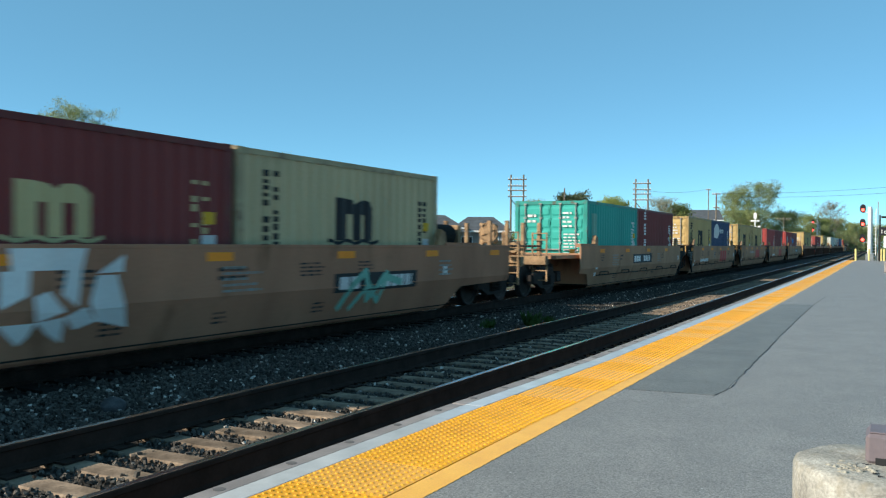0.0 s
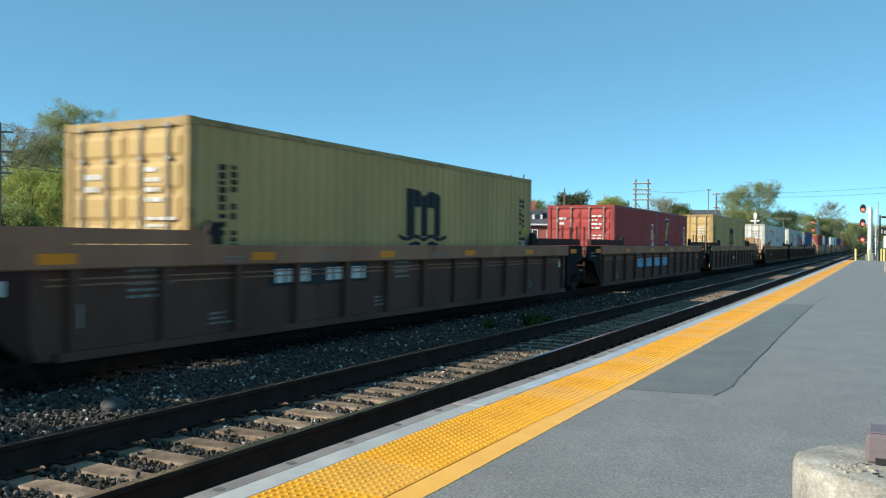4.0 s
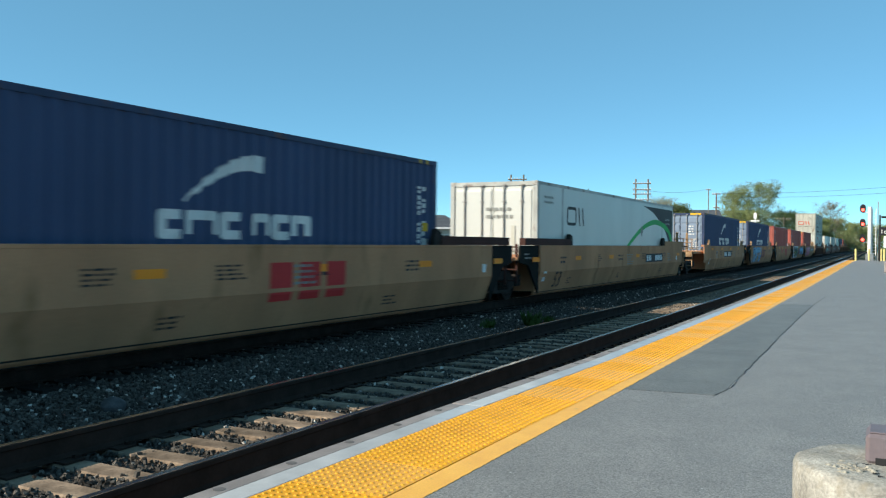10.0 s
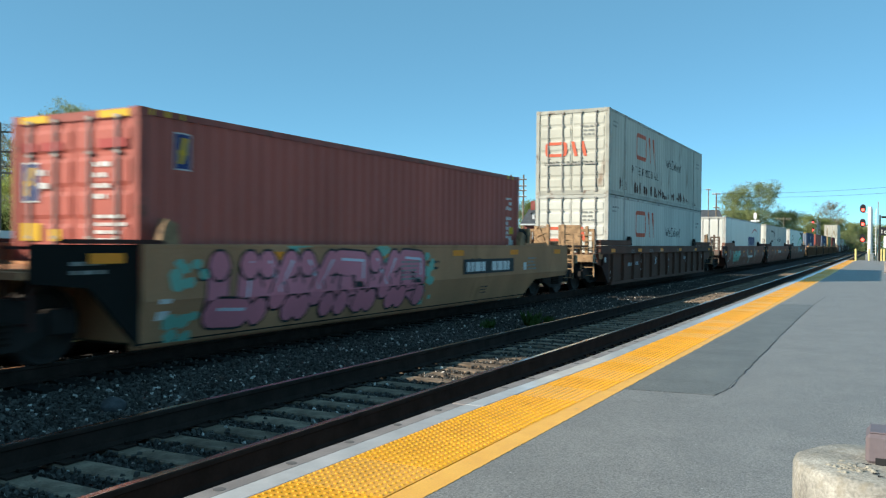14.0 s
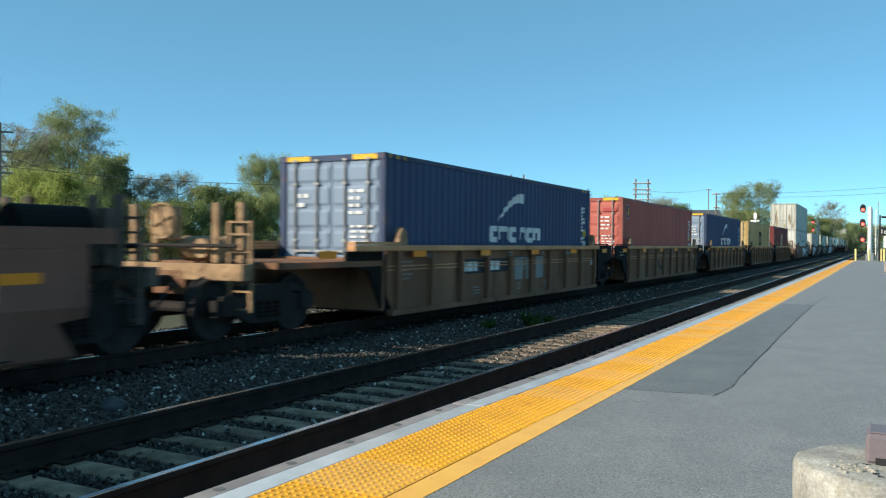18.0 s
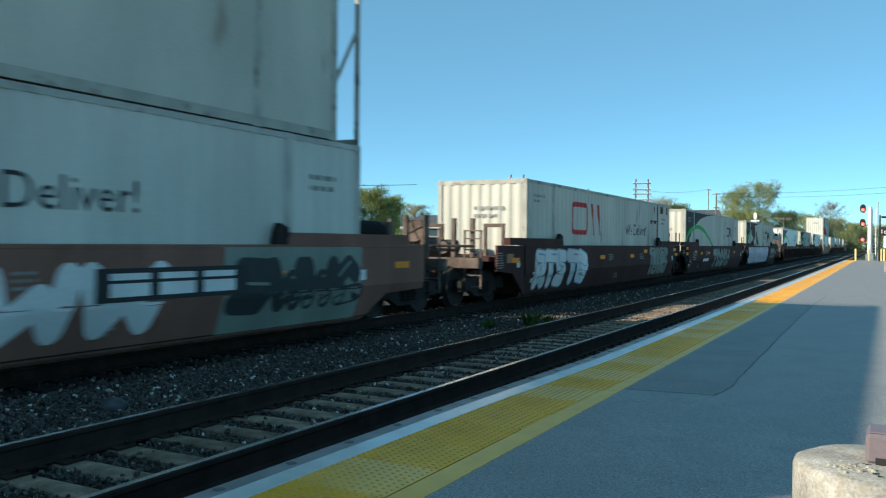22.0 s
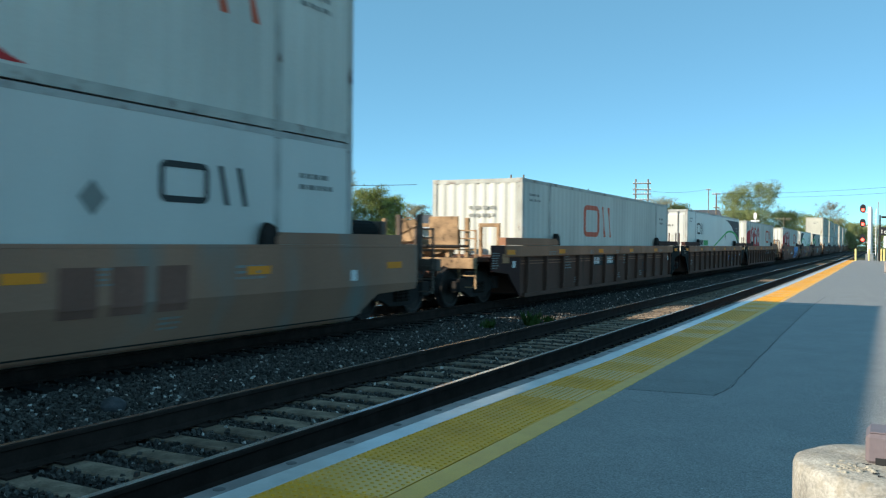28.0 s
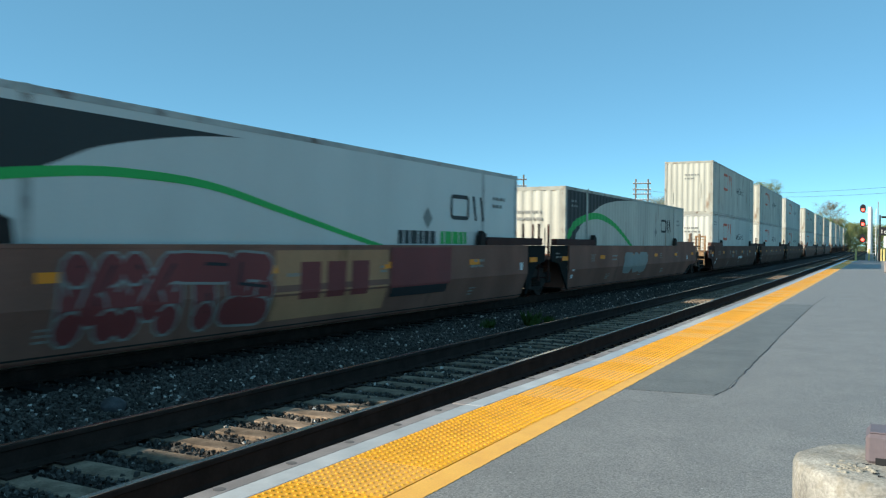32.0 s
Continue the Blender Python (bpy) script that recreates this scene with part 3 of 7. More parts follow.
def tree(bearing, dist, height, width, kind, seed):
    r = random.Random(seed)
    leaf, spread, per, size, rise, low, say = KINDS[kind]
    if dist > 110:
        per, size, spread = int(per * 0.6), size * 1.5, spread * 1.3
    ob = thing("tree", say + " beyond the railway", "tree", "trees beyond the railway", at=polar(bearing, dist))
    wood, twigs, tips = bmesh.new(), [], []
    lean = Vector((r.uniform(-0.05, 0.05), r.uniform(-0.05, 0.05), 1))
    girth = 0.010 * height + 0.05
    prev = Vector((0, 0, -0.1))
    stem = []
    for i in range(1, 8):
        f = i / 7
        p = lean * (height * 0.9 * f) + Vector((r.uniform(-1, 1), r.uniform(-1, 1), 0)) * 0.02 * height * f
        tube(wood, prev, p, girth * (1 - 0.85 * (i - 1) / 7), girth * (1 - 0.85 * f), 7, False)
        stem.append(p)
        prev = p
    for i in range(30):
        f = min(0.98, low + (0.98 - low) * (i + r.random()) / 30)
        k = min(6, int(f * 7))
        start = (stem[k - 1] if k else Vector((0, 0, 0))).lerp(stem[k], f * 7 - k)
        a = i * 2.4 + r.uniform(-0.5, 0.5)
        g = (f - low) / (1 - low)
        if kind == "pine":
            reach = 0.35 + 0.65 * g
        elif kind == "dark":
            reach = 1.05 - 0.95 * g
        else:
            reach = math.sqrt(max(0.06, 1 - (1.9 * abs(g - 0.42)) ** 2))
        reach *= width / 2 * r.uniform(0.7, 1.1)
        room = max(0.3, height - start.z)
        up = min(rise * reach * r.uniform(0.6, 1.2), room)
        out = Vector((math.cos(a), math.sin(a), 0))
        mid = start + out * reach * 0.55 + Vector((0, 0, up * 0.38))
        end = start + out * reach + Vector((0, 0, up))
        t = girth * 0.36 * (1.15 - f) + 0.014
        tube(wood, start, mid, t, t * 0.65, 5, False)
        tube(wood, mid, end, t * 0.65, 0.012, 5, False)
        for j in range(6):
            h = 0.22 + 0.78 * (j + r.random()) / 6
            q = start.lerp(mid, h / 0.55) if h < 0.55 else mid.lerp(end, (h - 0.55) / 0.45)
            side = Vector((r.uniform(-1, 1), r.uniform(-1, 1), r.uniform(-0.1, 0.9) * max(0.5, rise))) + out * 0.6
            e = q + side * (0.28 * width / 2 + 0.2) * r.uniform(0.6, 1.2)
            e.z = min(e.z, height * r.uniform(0.96, 1.02))
            twigs.append((q, e, 0.020))
            for _ in range(4):
                b = q.lerp(e, r.uniform(0.25, 1.0))
                c = b + Vector((r.uniform(-1, 1), r.uniform(-1, 1), r.uniform(-0.3, 1.0))) * (0.10 * width / 2 + 0.18) * r.uniform(0.6, 1.3)
                c.z = max(0.2, min(c.z, height * 1.02))
                twigs.append((b, c, 0.011))
                tips.append(tuple(b.lerp(c, 0.6)))
    part("trunk", wood, "bark", ob)
    part("branchwork", sticks("branchwork", twigs, "bark"), None, ob)["kind"] = "stuff"
    part("crown", leaf_mesh("crown", tips, spread * min(1.25, width / 6 + 0.35), per, size, seed, leaf), None, ob)
    return ob


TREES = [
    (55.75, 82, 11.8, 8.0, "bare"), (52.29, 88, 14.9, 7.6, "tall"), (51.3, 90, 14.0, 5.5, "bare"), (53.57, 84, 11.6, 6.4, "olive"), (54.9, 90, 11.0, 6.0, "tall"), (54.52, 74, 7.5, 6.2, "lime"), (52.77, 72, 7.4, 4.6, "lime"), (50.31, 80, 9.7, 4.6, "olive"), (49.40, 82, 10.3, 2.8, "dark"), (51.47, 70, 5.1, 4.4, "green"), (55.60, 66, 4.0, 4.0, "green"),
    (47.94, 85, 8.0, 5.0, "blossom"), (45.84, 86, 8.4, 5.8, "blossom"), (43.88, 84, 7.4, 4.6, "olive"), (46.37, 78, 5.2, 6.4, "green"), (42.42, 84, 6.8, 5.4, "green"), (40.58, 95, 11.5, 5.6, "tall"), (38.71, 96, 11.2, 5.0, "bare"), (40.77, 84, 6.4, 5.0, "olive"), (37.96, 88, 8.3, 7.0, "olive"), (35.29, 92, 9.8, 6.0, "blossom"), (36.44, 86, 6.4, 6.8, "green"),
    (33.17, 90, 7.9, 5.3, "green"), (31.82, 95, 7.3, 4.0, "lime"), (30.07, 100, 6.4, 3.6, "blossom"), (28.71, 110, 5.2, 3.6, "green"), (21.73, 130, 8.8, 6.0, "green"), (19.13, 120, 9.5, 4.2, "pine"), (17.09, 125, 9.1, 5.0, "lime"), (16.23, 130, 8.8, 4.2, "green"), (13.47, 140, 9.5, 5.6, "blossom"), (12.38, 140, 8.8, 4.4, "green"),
    # the farthest rows use the paler olive kind in place of distance haze
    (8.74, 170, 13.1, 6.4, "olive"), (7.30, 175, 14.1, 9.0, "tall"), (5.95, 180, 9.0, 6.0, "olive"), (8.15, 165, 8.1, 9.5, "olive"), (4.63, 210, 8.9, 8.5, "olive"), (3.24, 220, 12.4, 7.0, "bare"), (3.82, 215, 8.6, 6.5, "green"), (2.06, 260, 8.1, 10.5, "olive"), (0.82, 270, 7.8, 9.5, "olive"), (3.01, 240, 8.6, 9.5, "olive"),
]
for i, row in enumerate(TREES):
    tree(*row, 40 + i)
rng = np.random.default_rng(9)
low = []
for b in np.arange(30.5, 58, 0.45):
    d = 80 + rng.uniform(-4, 6)
    p = polar(b, d, GROUND)
    low += [(p.x + rng.normal(0, 0.6), p.y + rng.normal(0, 0.6), GROUND + rng.uniform(0.3, 2.9)) for _ in range(9)]
solo("undergrowth", leaf_mesh("undergrowth", low, 0.5, 60, 0.10, 5, "leaf_green"), None, "tangled green undergrowth along the railway fence", "bushes", "stuff")
# distant woods: haze is put into the colour by paler olive leaves
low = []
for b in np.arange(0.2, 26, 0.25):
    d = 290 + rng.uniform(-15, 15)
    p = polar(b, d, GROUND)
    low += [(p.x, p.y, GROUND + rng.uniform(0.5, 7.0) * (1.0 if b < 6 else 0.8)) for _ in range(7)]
solo("far_woods", leaf_mesh("far_woods", low, 1.2, 40, 0.34, 6, "leaf_olive"), None, "line of distant olive woods, haze put into the leaf colour", "woods", "stuff")


def window(parent, x, y, z, w, h, mat_frame="trim_white"):
    f = part("window", boxes((x - w / 2 - 0.08, x + w / 2 + 0.08, y - 0.05, y + 0.02, z - 0.08, z), (x - w / 2 - 0.08, x + w / 2 + 0.08, y - 0.05, y + 0.02, z + h, z + h + 0.08), (x - w / 2 - 0.08, x - w / 2, y - 0.05, y + 0.02, z, z + h), (x + w / 2, x + w / 2 + 0.08, y - 0.05, y + 0.02, z, z + h), (x - 0.03, x + 0.03, y - 0.04, y + 0.01, z, z + h)), mat_frame, parent)
    part("pane", boxes((x - w / 2, x + w / 2, y - 0.02, y - 0.005, z, z + h)), "window_dark", f)


def house(name, label, bearing, dist, w, depth, eave, ridge, wall, roof="shingle", hip=1.2, dormers=(), windows=(), turn=0):
    ob = thing(name, label, "house", at=polar(bearing, dist))
    ob.rotation_euler = (0, 0, radians(bearing + turn))
    part("wall", boxes((-w / 2, w / 2, 0, depth, 0, eave)), wall, ob)
    o = 0.4
    bm = bmesh.new()
    b = [bm.verts.new(p) for p in ((-w / 2 - o, -o, eave - 0.02), (w / 2 + o, -o, eave - 0.02), (w / 2 + o, depth + o, eave - 0.02), (-w / 2 - o, depth + o, eave - 0.02))]
    a = [bm.verts.new(p) for p in ((-w / 2 + hip, depth / 2, ridge), (w / 2 - hip, depth / 2, ridge))]
    for f in ((b[0], b[1], a[1], a[0]), (b[2], b[3], a[0], a[1]), (b[1], b[2], a[1]), (b[3], b[0], a[0]), (b[3], b[2], b[1], b[0])):
        bm.faces.new(f)
    rf = part("roof", fixed(bm), roof, ob)
    part("fascia", boxes((-w / 2 - o, w / 2 + o, -o - 0.03, -o, eave - 0.18, eave - 0.02)), "trim_white", rf)
    for x, ww, h in windows:
        window(ob, x, 0, h, ww, 1.1)
    for x in dormers:
        d = part("dormer", boxes((x - 0.55, x + 0.55, depth * 0.12, depth * 0.45, eave + 0.1, eave + 1.15)), "trim_white", ob, "white dormer")
        part("dormer_roof", prisms("dormer_roof", [(x - 0.75, eave + 1.15), (x + 0.75, eave + 1.15), (x, eave + 1.75)], depth * 0.12 - 0.15, depth * 0.48), roof, d)
        part("pane", boxes((x - 0.3, x + 0.3, depth * 0.12 - 0.02, depth * 0.12 - 0.004, eave + 0.3, eave + 1.0)), "window_dark", d)
    return ob


house("house", "beige bungalow with a dark hipped roof", 28.9, 70, 4.6, 7, 3.2, 4.3, "siding", windows=((-1.2, 0.8, 1.4), (1.0, 0.9, 1.4)))
house("house", "grey bungalow with a dark hipped roof", 25.6, 74, 4.8, 7, 3.0, 4.3, "house_grey", windows=((-1.2, 0.9, 1.3), (1.1, 0.9, 1.3)))
red = house("house", "red brick house with white dormers and grey roof", 20.7, 90, 6.0, 7, 4.0, 5.7, "brick_red", hip=0.4, dormers=(-1.6, 1.5), windows=((-2.1, 1.0, 2.2), (0, 1.0, 2.2), (2.1, 1.0, 2.2)))
part("chimney", boxes((-2.4, -1.9, 3.2, 3.7, 4.6, 6.6)), "brick_red", red)
house("house", "grey building with a dark gabled roof", 11.3, 150, 8.5, 10, 6.2, 8.1, "house_grey", hip=0.2)
house("house", "small pale shed with a dark roof", 51.3, 64, 2.6, 4, 2.1, 2.9, "siding", hip=0.3)


def van(bearing, dist, turn):
    ob = thing("parked_van", "white parked delivery van beside the bushes", "van", at=polar(bearing, dist))
    ob.rotation_euler = (0, 0, radians(bearing + turn))
    prof = [(-2.5, 0.35), (2.45, 0.35), (2.5, 1.0), (1.75, 1.25), (1.25, 2.1), (0.9, 2.32), (-2.4, 2.36), (-2.5, 2.2)]
    bm = bmesh.new()
    prism(bm, [(x, z) for x, z in prof], -0.95, 0.95, "y")
    part("body", fixed(bm), "trim_white", ob)
    part("side_window", boxes((0.55, 1.35, -0.965, -0.952, 1.35, 1.95)), "window_dark", ob)
    part("windscreen", prisms("windscreen", [(1.80, 1.27), (1.83, 1.29), (1.34, 2.08), (1.31, 2.06)], -0.8, 0.8), "window_dark", ob)
    for x in (-1.6, 1.6):
        for y in (-0.9, 0.9):
            part("wheel", tube(bmesh.new(), (x, y - 0.1, 0.33), (x, y + 0.1, 0.33), 0.33, seg=18), "rubber", ob)
    return ob


van(53.9, 58, 8)


def pole(bearing, dist, height, arms=(), label="weathered wooden utility pole", r=0.13):
    ob = thing("utility_pole", label, "utility pole", "utility poles", at=polar(bearing, dist))
    ob.rotation_euler = (0, 0, radians(bearing))
    part("shaft", tube(bmesh.new(), (0, 0, -0.3), (0, 0, height), r, r * 0.7, 10), "pole_wood", ob)
    for z, w in arms:
        a = part("crossarm", boxes((-w / 2, w / 2, -0.06, 0.06, z - 0.06, z + 0.06)), "pole_wood", ob)
        for x in (-0.45, -0.2, 0.2, 0.45):
            part("insulator", tube(bmesh.new(), (x * w, 0, z + 0.06), (x * w, 0, z + 0.2), 0.05, 0.04, 8), "mast_white", a)
    return ob


def frame_pole(bearing, dist, height, gap):
    ob = thing("line_frame", "two-legged wooden frame with crossarms and insulators", "utility pole", "utility poles", at=polar(bearing, dist))
    ob.rotation_euler = (0, 0, radians(bearing))
    for x in (-gap / 2, gap / 2):
        part("leg", tube(bmesh.new(), (x, 0, -0.3), (x, 0, height), 0.15, 0.11, 10), "pole_wood", ob)
    for z in (height - 0.65, height - 1.5, height - 2.1, height - 2.9):
        a = part("crossarm", boxes((-gap / 2 - 0.4, gap / 2 + 0.4, -0.18, -0.11, z - 0.07, z + 0.07)), "pole_wood", ob)
        for i in range(7):
            x = -gap / 2 - 0.3 + (gap + 0.6) * i / 6
            part("insulator", tube(bmesh.new(), (x, -0.145, z + 0.07), (x, -0.145, z + 0.24), 0.055, 0.04, 8), "mast_white", a)
    part("brace", tube(bmesh.new(), (-gap / 2, 0.12, height - 3.2), (gap / 2, 0.12, height - 5.2), 0.06, seg=6), "pole_wood", ob)
    return ob


frame_pole(23.10, 110, 10.9, 1.65)
frame_pole(14.75, 118, 10.9, 1.65)
pole(19.89, 105, 8.8, (), "bare weathered wooden pole", 0.12)
pole(10.49, 140, 10.85, ((10.7, 0.8),), r=0.09)
pole(10.00, 125, 9.3, ((9.15, 1.15), (7.2, 0.8)), r=0.14)
pole(56.25, 62, 9.5, ((8.9, 1.6), (7.6, 1.6), (6.2, 1.5)))
pole(5.9, 160, 7.0, ((6.6, 2.4),), "street lamp pole with a pale crossarm", 0.08)


def wire(a, b, sag, r=0.018):
    bm = bmesh.new()
    pts = [a.lerp(b, i / 14) - Vector((0, 0, sag * 4 * (i / 14) * (1 - i / 14))) for i in range(15)]
    side = (b - a).cross(Vector((0, 0, 1))).normalized() * r
    rims = [[bm.verts.new(p + k) for k in (side, Vector((0, 0, r)), -side, Vector((0, 0, -r)))] for p in pts]
    for p, q in zip(rims, rims[1:]):
        for i in range(4):
            bm.faces.new((p[i], p[(i + 1) % 4], q[(i + 1) % 4], q[i]))
    solo("overhead_wire", bm, "wire", "thin dark overhead wire", "wire", group="overhead wires")


wire(polar(10.0, 125, 8.8), polar(-6, 150, 12.5), 0.8)
wire(polar(10.0, 125, 8.3), polar(-6, 150, 11.4), 0.8)
wire(polar(10.49, 140, 10.4), polar(15.4, 118, 9.2), 0.6)
wire(polar(56.25, 62, 7.0), polar(44, 80, 4.6), 0.5)
wire(polar(30, 60, 5.6), polar(56.25, 62, 6.2), 0.5)


# ---- signals, bollards and sign at the platform's end ----
def head(parent, x, y, z):
    oval = [(x + 0.27 * math.cos(2 * math.pi * i / 28), z + 0.12 + 0.42 * math.sin(2 * math.pi * i / 28)) for i in range(28)]
    h = part("signal_head", prisms("signal_head", oval, y, y + 0.05), "signal_black", parent, "oval black signal head")
    part("head_box", boxes((x - 0.17, x + 0.17, y + 0.05, y + 0.35, z - 0.22, z + 0.22), bev=0.02), "signal_black", h)
    hood = bmesh.new()
    for i in range(9):
        a0, a1 = math.pi * (-0.1 + 1.2 * i / 9), math.pi * (-0.1 + 1.2 * (i + 1) / 9)
        q = [(x + 0.2 * math.cos(a), yy, z + 0.2 * math.sin(a)) for a, yy in ((a0, y), (a1, y), (a1, y - 0.28), (a0, y - 0.28))]
        hood.faces.new([hood.verts.new(p) for p in q])
    part("hood", hood, "signal_black", h)
    part("lens", tube(bmesh.new(), (x, y - 0.03, z), (x, y - 0.004, z), 0.145, seg=20), "signal_red", h, "glowing red lens")


def signal(bearing, dist, z0, heights, tall, label, side=-0.75):
    ob = thing("railway_signal", label, "signal", "railway signals", at=polar(bearing, dist, z0))
    part("mast", tube(bmesh.new(), (0, 0, 0), (0, 0, tall), 0.2 if dist < 120 else 0.1, 0.18 if dist < 120 else 0.09, 14), "mast_white", ob)
    lad = bmesh.new()
    for x in (0.22, 0.52):
        box(lad, x - 0.03, x + 0.03, 0.1, 0.16, 0, tall - 0.2)
    for i in range(int((tall - 0.5) / 0.3)):
        box(lad, 0.22, 0.52, 0.11, 0.15, 0.3 + 0.3 * i, 0.335 + 0.3 * i)
    part("ladder", lad, "mast_white", ob)
    part("cabinet", boxes((-0.35, 0.35, -0.25, 0.25, 0, 1.2), bev=0.02), "bare_metal", ob)
    for z in heights:
        part("bracket", boxes((min(side, 0), 0, 0.02, 0.08, z - 0.28, z - 0.2)), "mast_white", ob)
        head(ob, side, -0.1, z)
    return ob


signal(1.0, 90.5, GROUND, (5.45, 4.05, 2.55), 5.75, "white signal mast with three red lights", -0.62)
signal(3.95, 185, GROUND, (6.7, 5.1), 7.1, "distant signal mast with two red lights", -0.75)
flash = thing("crossing_mast", "white crossing signal mast with crossed boards", "signal", at=polar(7.6, 150))
part("mast", tube(bmesh.new(), (0, 0, 0), (0, 0, 7.4), 0.12, seg=10), "mast_white", flash)
part("board", boxes((-0.7, 0.7, -0.14, -0.1, 5.9, 6.15), (-0.25, 0.25, -0.18, -0.14, 6.4, 7.3)), "trim_white", flash)
part("lamp_bar", boxes((-0.8, 0.8, -0.2, -0.12, 4.9, 5.05), (-0.85, -0.45, -0.3, -0.12, 4.75, 5.2), (0.45, 0.85, -0.3, -0.12, 4.75, 5.2)), "mast_white", flash)
for i, (x, y) in enumerate(((-2.62, 85.5), (-1.55, 86.5), (-0.55, 86.5), (-0.3, 86.5))):
    b = thing("bollard", "yellow painted steel bollard at the platform end", "bollard", "bollards at the platform end", at=(x, y, DECK))
    part("post", tube(bmesh.new(), (0, 0, 0), (0, 0, 1.05), 0.085, seg=14), "bollard_yellow", b)
    part("cap", tube(bmesh.new(), (0, 0, 1.05), (0, 0, 1.09), 0.085, 0.04, seg=14), "bollard_yellow", b)
sign = thing("platform_sign", "black platform sign with white lettering on grey posts", "sign", at=(-0.66, 84, DECK - 0.0))
part("post", boxes((-0.07, 0.07, -0.08, 0.08, 0, 4.15)), "steel", sign)
part("sign_arm", boxes((0.1, 2.2, -0.05, 0.05, 3.85, 4.05)), "steel", sign)
part("sign_board", boxes((-0.05, 2.6, -0.14, -0.09, 2.32, 3.05), bev=0.01), "signal_black", sign)
part("white_board", boxes((0.30, 1.6, -0.1, -0.06, 1.2, 2.25), bev=0.01), "trim_white", sign)
solo("kerb_block", boxes((-0.35, 0.35, -0.35, 0.35, 0, 0.55), bev=0.04), "edge_concrete", "pale concrete block on the platform", "block", at=(0.18, 48, DECK))
solo("post_far", boxes((-0.04, 0.04, -0.04, 0.04, 0, 6.3)), "bare_metal", "slim grey lamp post at the platform end", "post", at=(-0.9, 92, GROUND))


def weed(x, y, size, seed):
    r = random.Random(seed)
    bm = bmesh.new()
    for _ in range(60):
        a, l, w = r.uniform(0, 6.28), size * r.uniform(0.4, 1.1), size * 0.07
        p = Vector((r.gauss(0, size * 0.25), r.gauss(0, size * 0.25), 0))
        d = Vector((math.cos(a) * 0.5, math.sin(a) * 0.5, r.uniform(0.6, 1.0))) * l
        s = Vector((-math.sin(a), math.cos(a), 0)) * w
        v = [bm.verts.new(q) for q in (p - s, p + s, p + d * 0.6 + s * 1.5, p + d, p + d * 0.6 - s * 1.5)]
        bm.faces.new(v)
    solo("weed", bm, "weed", "small green weed growing in the ballast", "weed", group="weeds", at=(x, y, -0.21))


weed(-6.42, 15.8, 0.34, 1)
weed(-6.88, 14.8, 0.2, 2)
weed(-6.3, 16.5, 0.18, 3)


# ---- painted marks that follow the panel under them ----
def clip(poly, axis, at, keep_above):
    out = []
    for p, q in zip(poly, poly[1:] + poly[:1]):
        a, b = p[axis] - at, q[axis] - at
        if not keep_above:
            a, b = -a, -b
        if a >= 0:
            out.append(p)
        if (a > 0 > b) or (a < 0 < b):
            f = a / (a - b)
            out.append((p[0] + (q[0] - p[0]) * f, p[1] + (q[1] - p[1]) * f))
    return out


def mark_mesh(name, polys, skin, lift=0.003, turned=False, layers=7):
    """Convex (y, z) shapes laid on a skin: skin(y, z) is the surface's x; skin.cuts are the folds along y, skin.folds those along z."""
    verts, faces, index = [], [], {}
    for n, poly in enumerate(polys):
        lo, hi = min(p[0] for p in poly), max(p[0] for p in poly)
        cuts = [c for c in skin.cuts if lo < c < hi]
        for a, b in zip([lo] + cuts, cuts + [hi]):
            piece = clip(clip(poly, 0, a, True), 0, b, False) if cuts else poly
            zs = [p[1] for p in piece]
            if len(piece) < 3:
                continue
            folds = [c for c in skin.folds if min(zs) < c < max(zs)]
            for za, zb in zip([min(zs)] + folds, folds + [max(zs)]):
                bit = clip(clip(piece, 1, za, True), 1, zb, False) if folds else piece
                if len(bit) < 3:
                    continue
                ids = []
                for y, z in bit:
                    key = (n % layers, round(y, 4), round(z, 4))
                    if key not in index:
                        index[key] = len(verts)
                        x = skin.at(y, z) + lift + 0.00018 * (n % layers)
                        verts.append((y, -x, z) if turned else (x, y, z))
                    if index[key] not in ids:
                        ids.append(index[key])
                if len(ids) > 2:
                    area = sum(bit[i][0] * bit[(i + 1) % len(bit)][1] - bit[(i + 1) % len(bit)][0] * bit[i][1] for i in range(len(bit)))
                    faces.append(ids if area > 0 else ids[::-1])
    me = bpy.data.meshes.new(name)
    me.from_pydata(verts, [], faces)
    return me


class Skin:
    """The surface of a panel, looked at from outside."""

    def __init__(self, at, cuts=(), folds=()):
        self.at, self.cuts, self.folds = at, list(cuts), list(folds)


def rect(y0, y1, z0, z1):
    return [(y0, z0), (y1, z0), (y1, z1), (y0, z1)]


def disc(y, z, r, k=16, ry=None):
    return [(y + (ry or r) * math.cos(2 * math.pi * i / k), z + r * math.sin(2 * math.pi * i / k)) for i in range(k)]


def stroke(pts, w):
    """A line of even width with round joints, as convex pieces."""
    out = []
    for (ya, za), (yb, zb) in zip(pts, pts[1:]):
        d = math.hypot(yb - ya, zb - za) or 1
        u, v = -(zb - za) / d * w / 2, (yb - ya) / d * w / 2
        out.append([(ya - u, za - v), (yb - u, zb - v), (yb + u, zb + v), (ya + u, za + v)])
    out += [disc(y, z, w / 2, 8) for y, z in pts[1:-1]]
    return out


def ring(y, z, r, w, k=28):
    return [[(y + q * math.cos(a), z + q * math.sin(a)) for q, a in ((r - w, a0), (r, a0), (r, a1), (r - w, a1))] for a0, a1 in ((2 * math.pi * i / k, 2 * math.pi * (i + 1) / k) for i in range(k))]


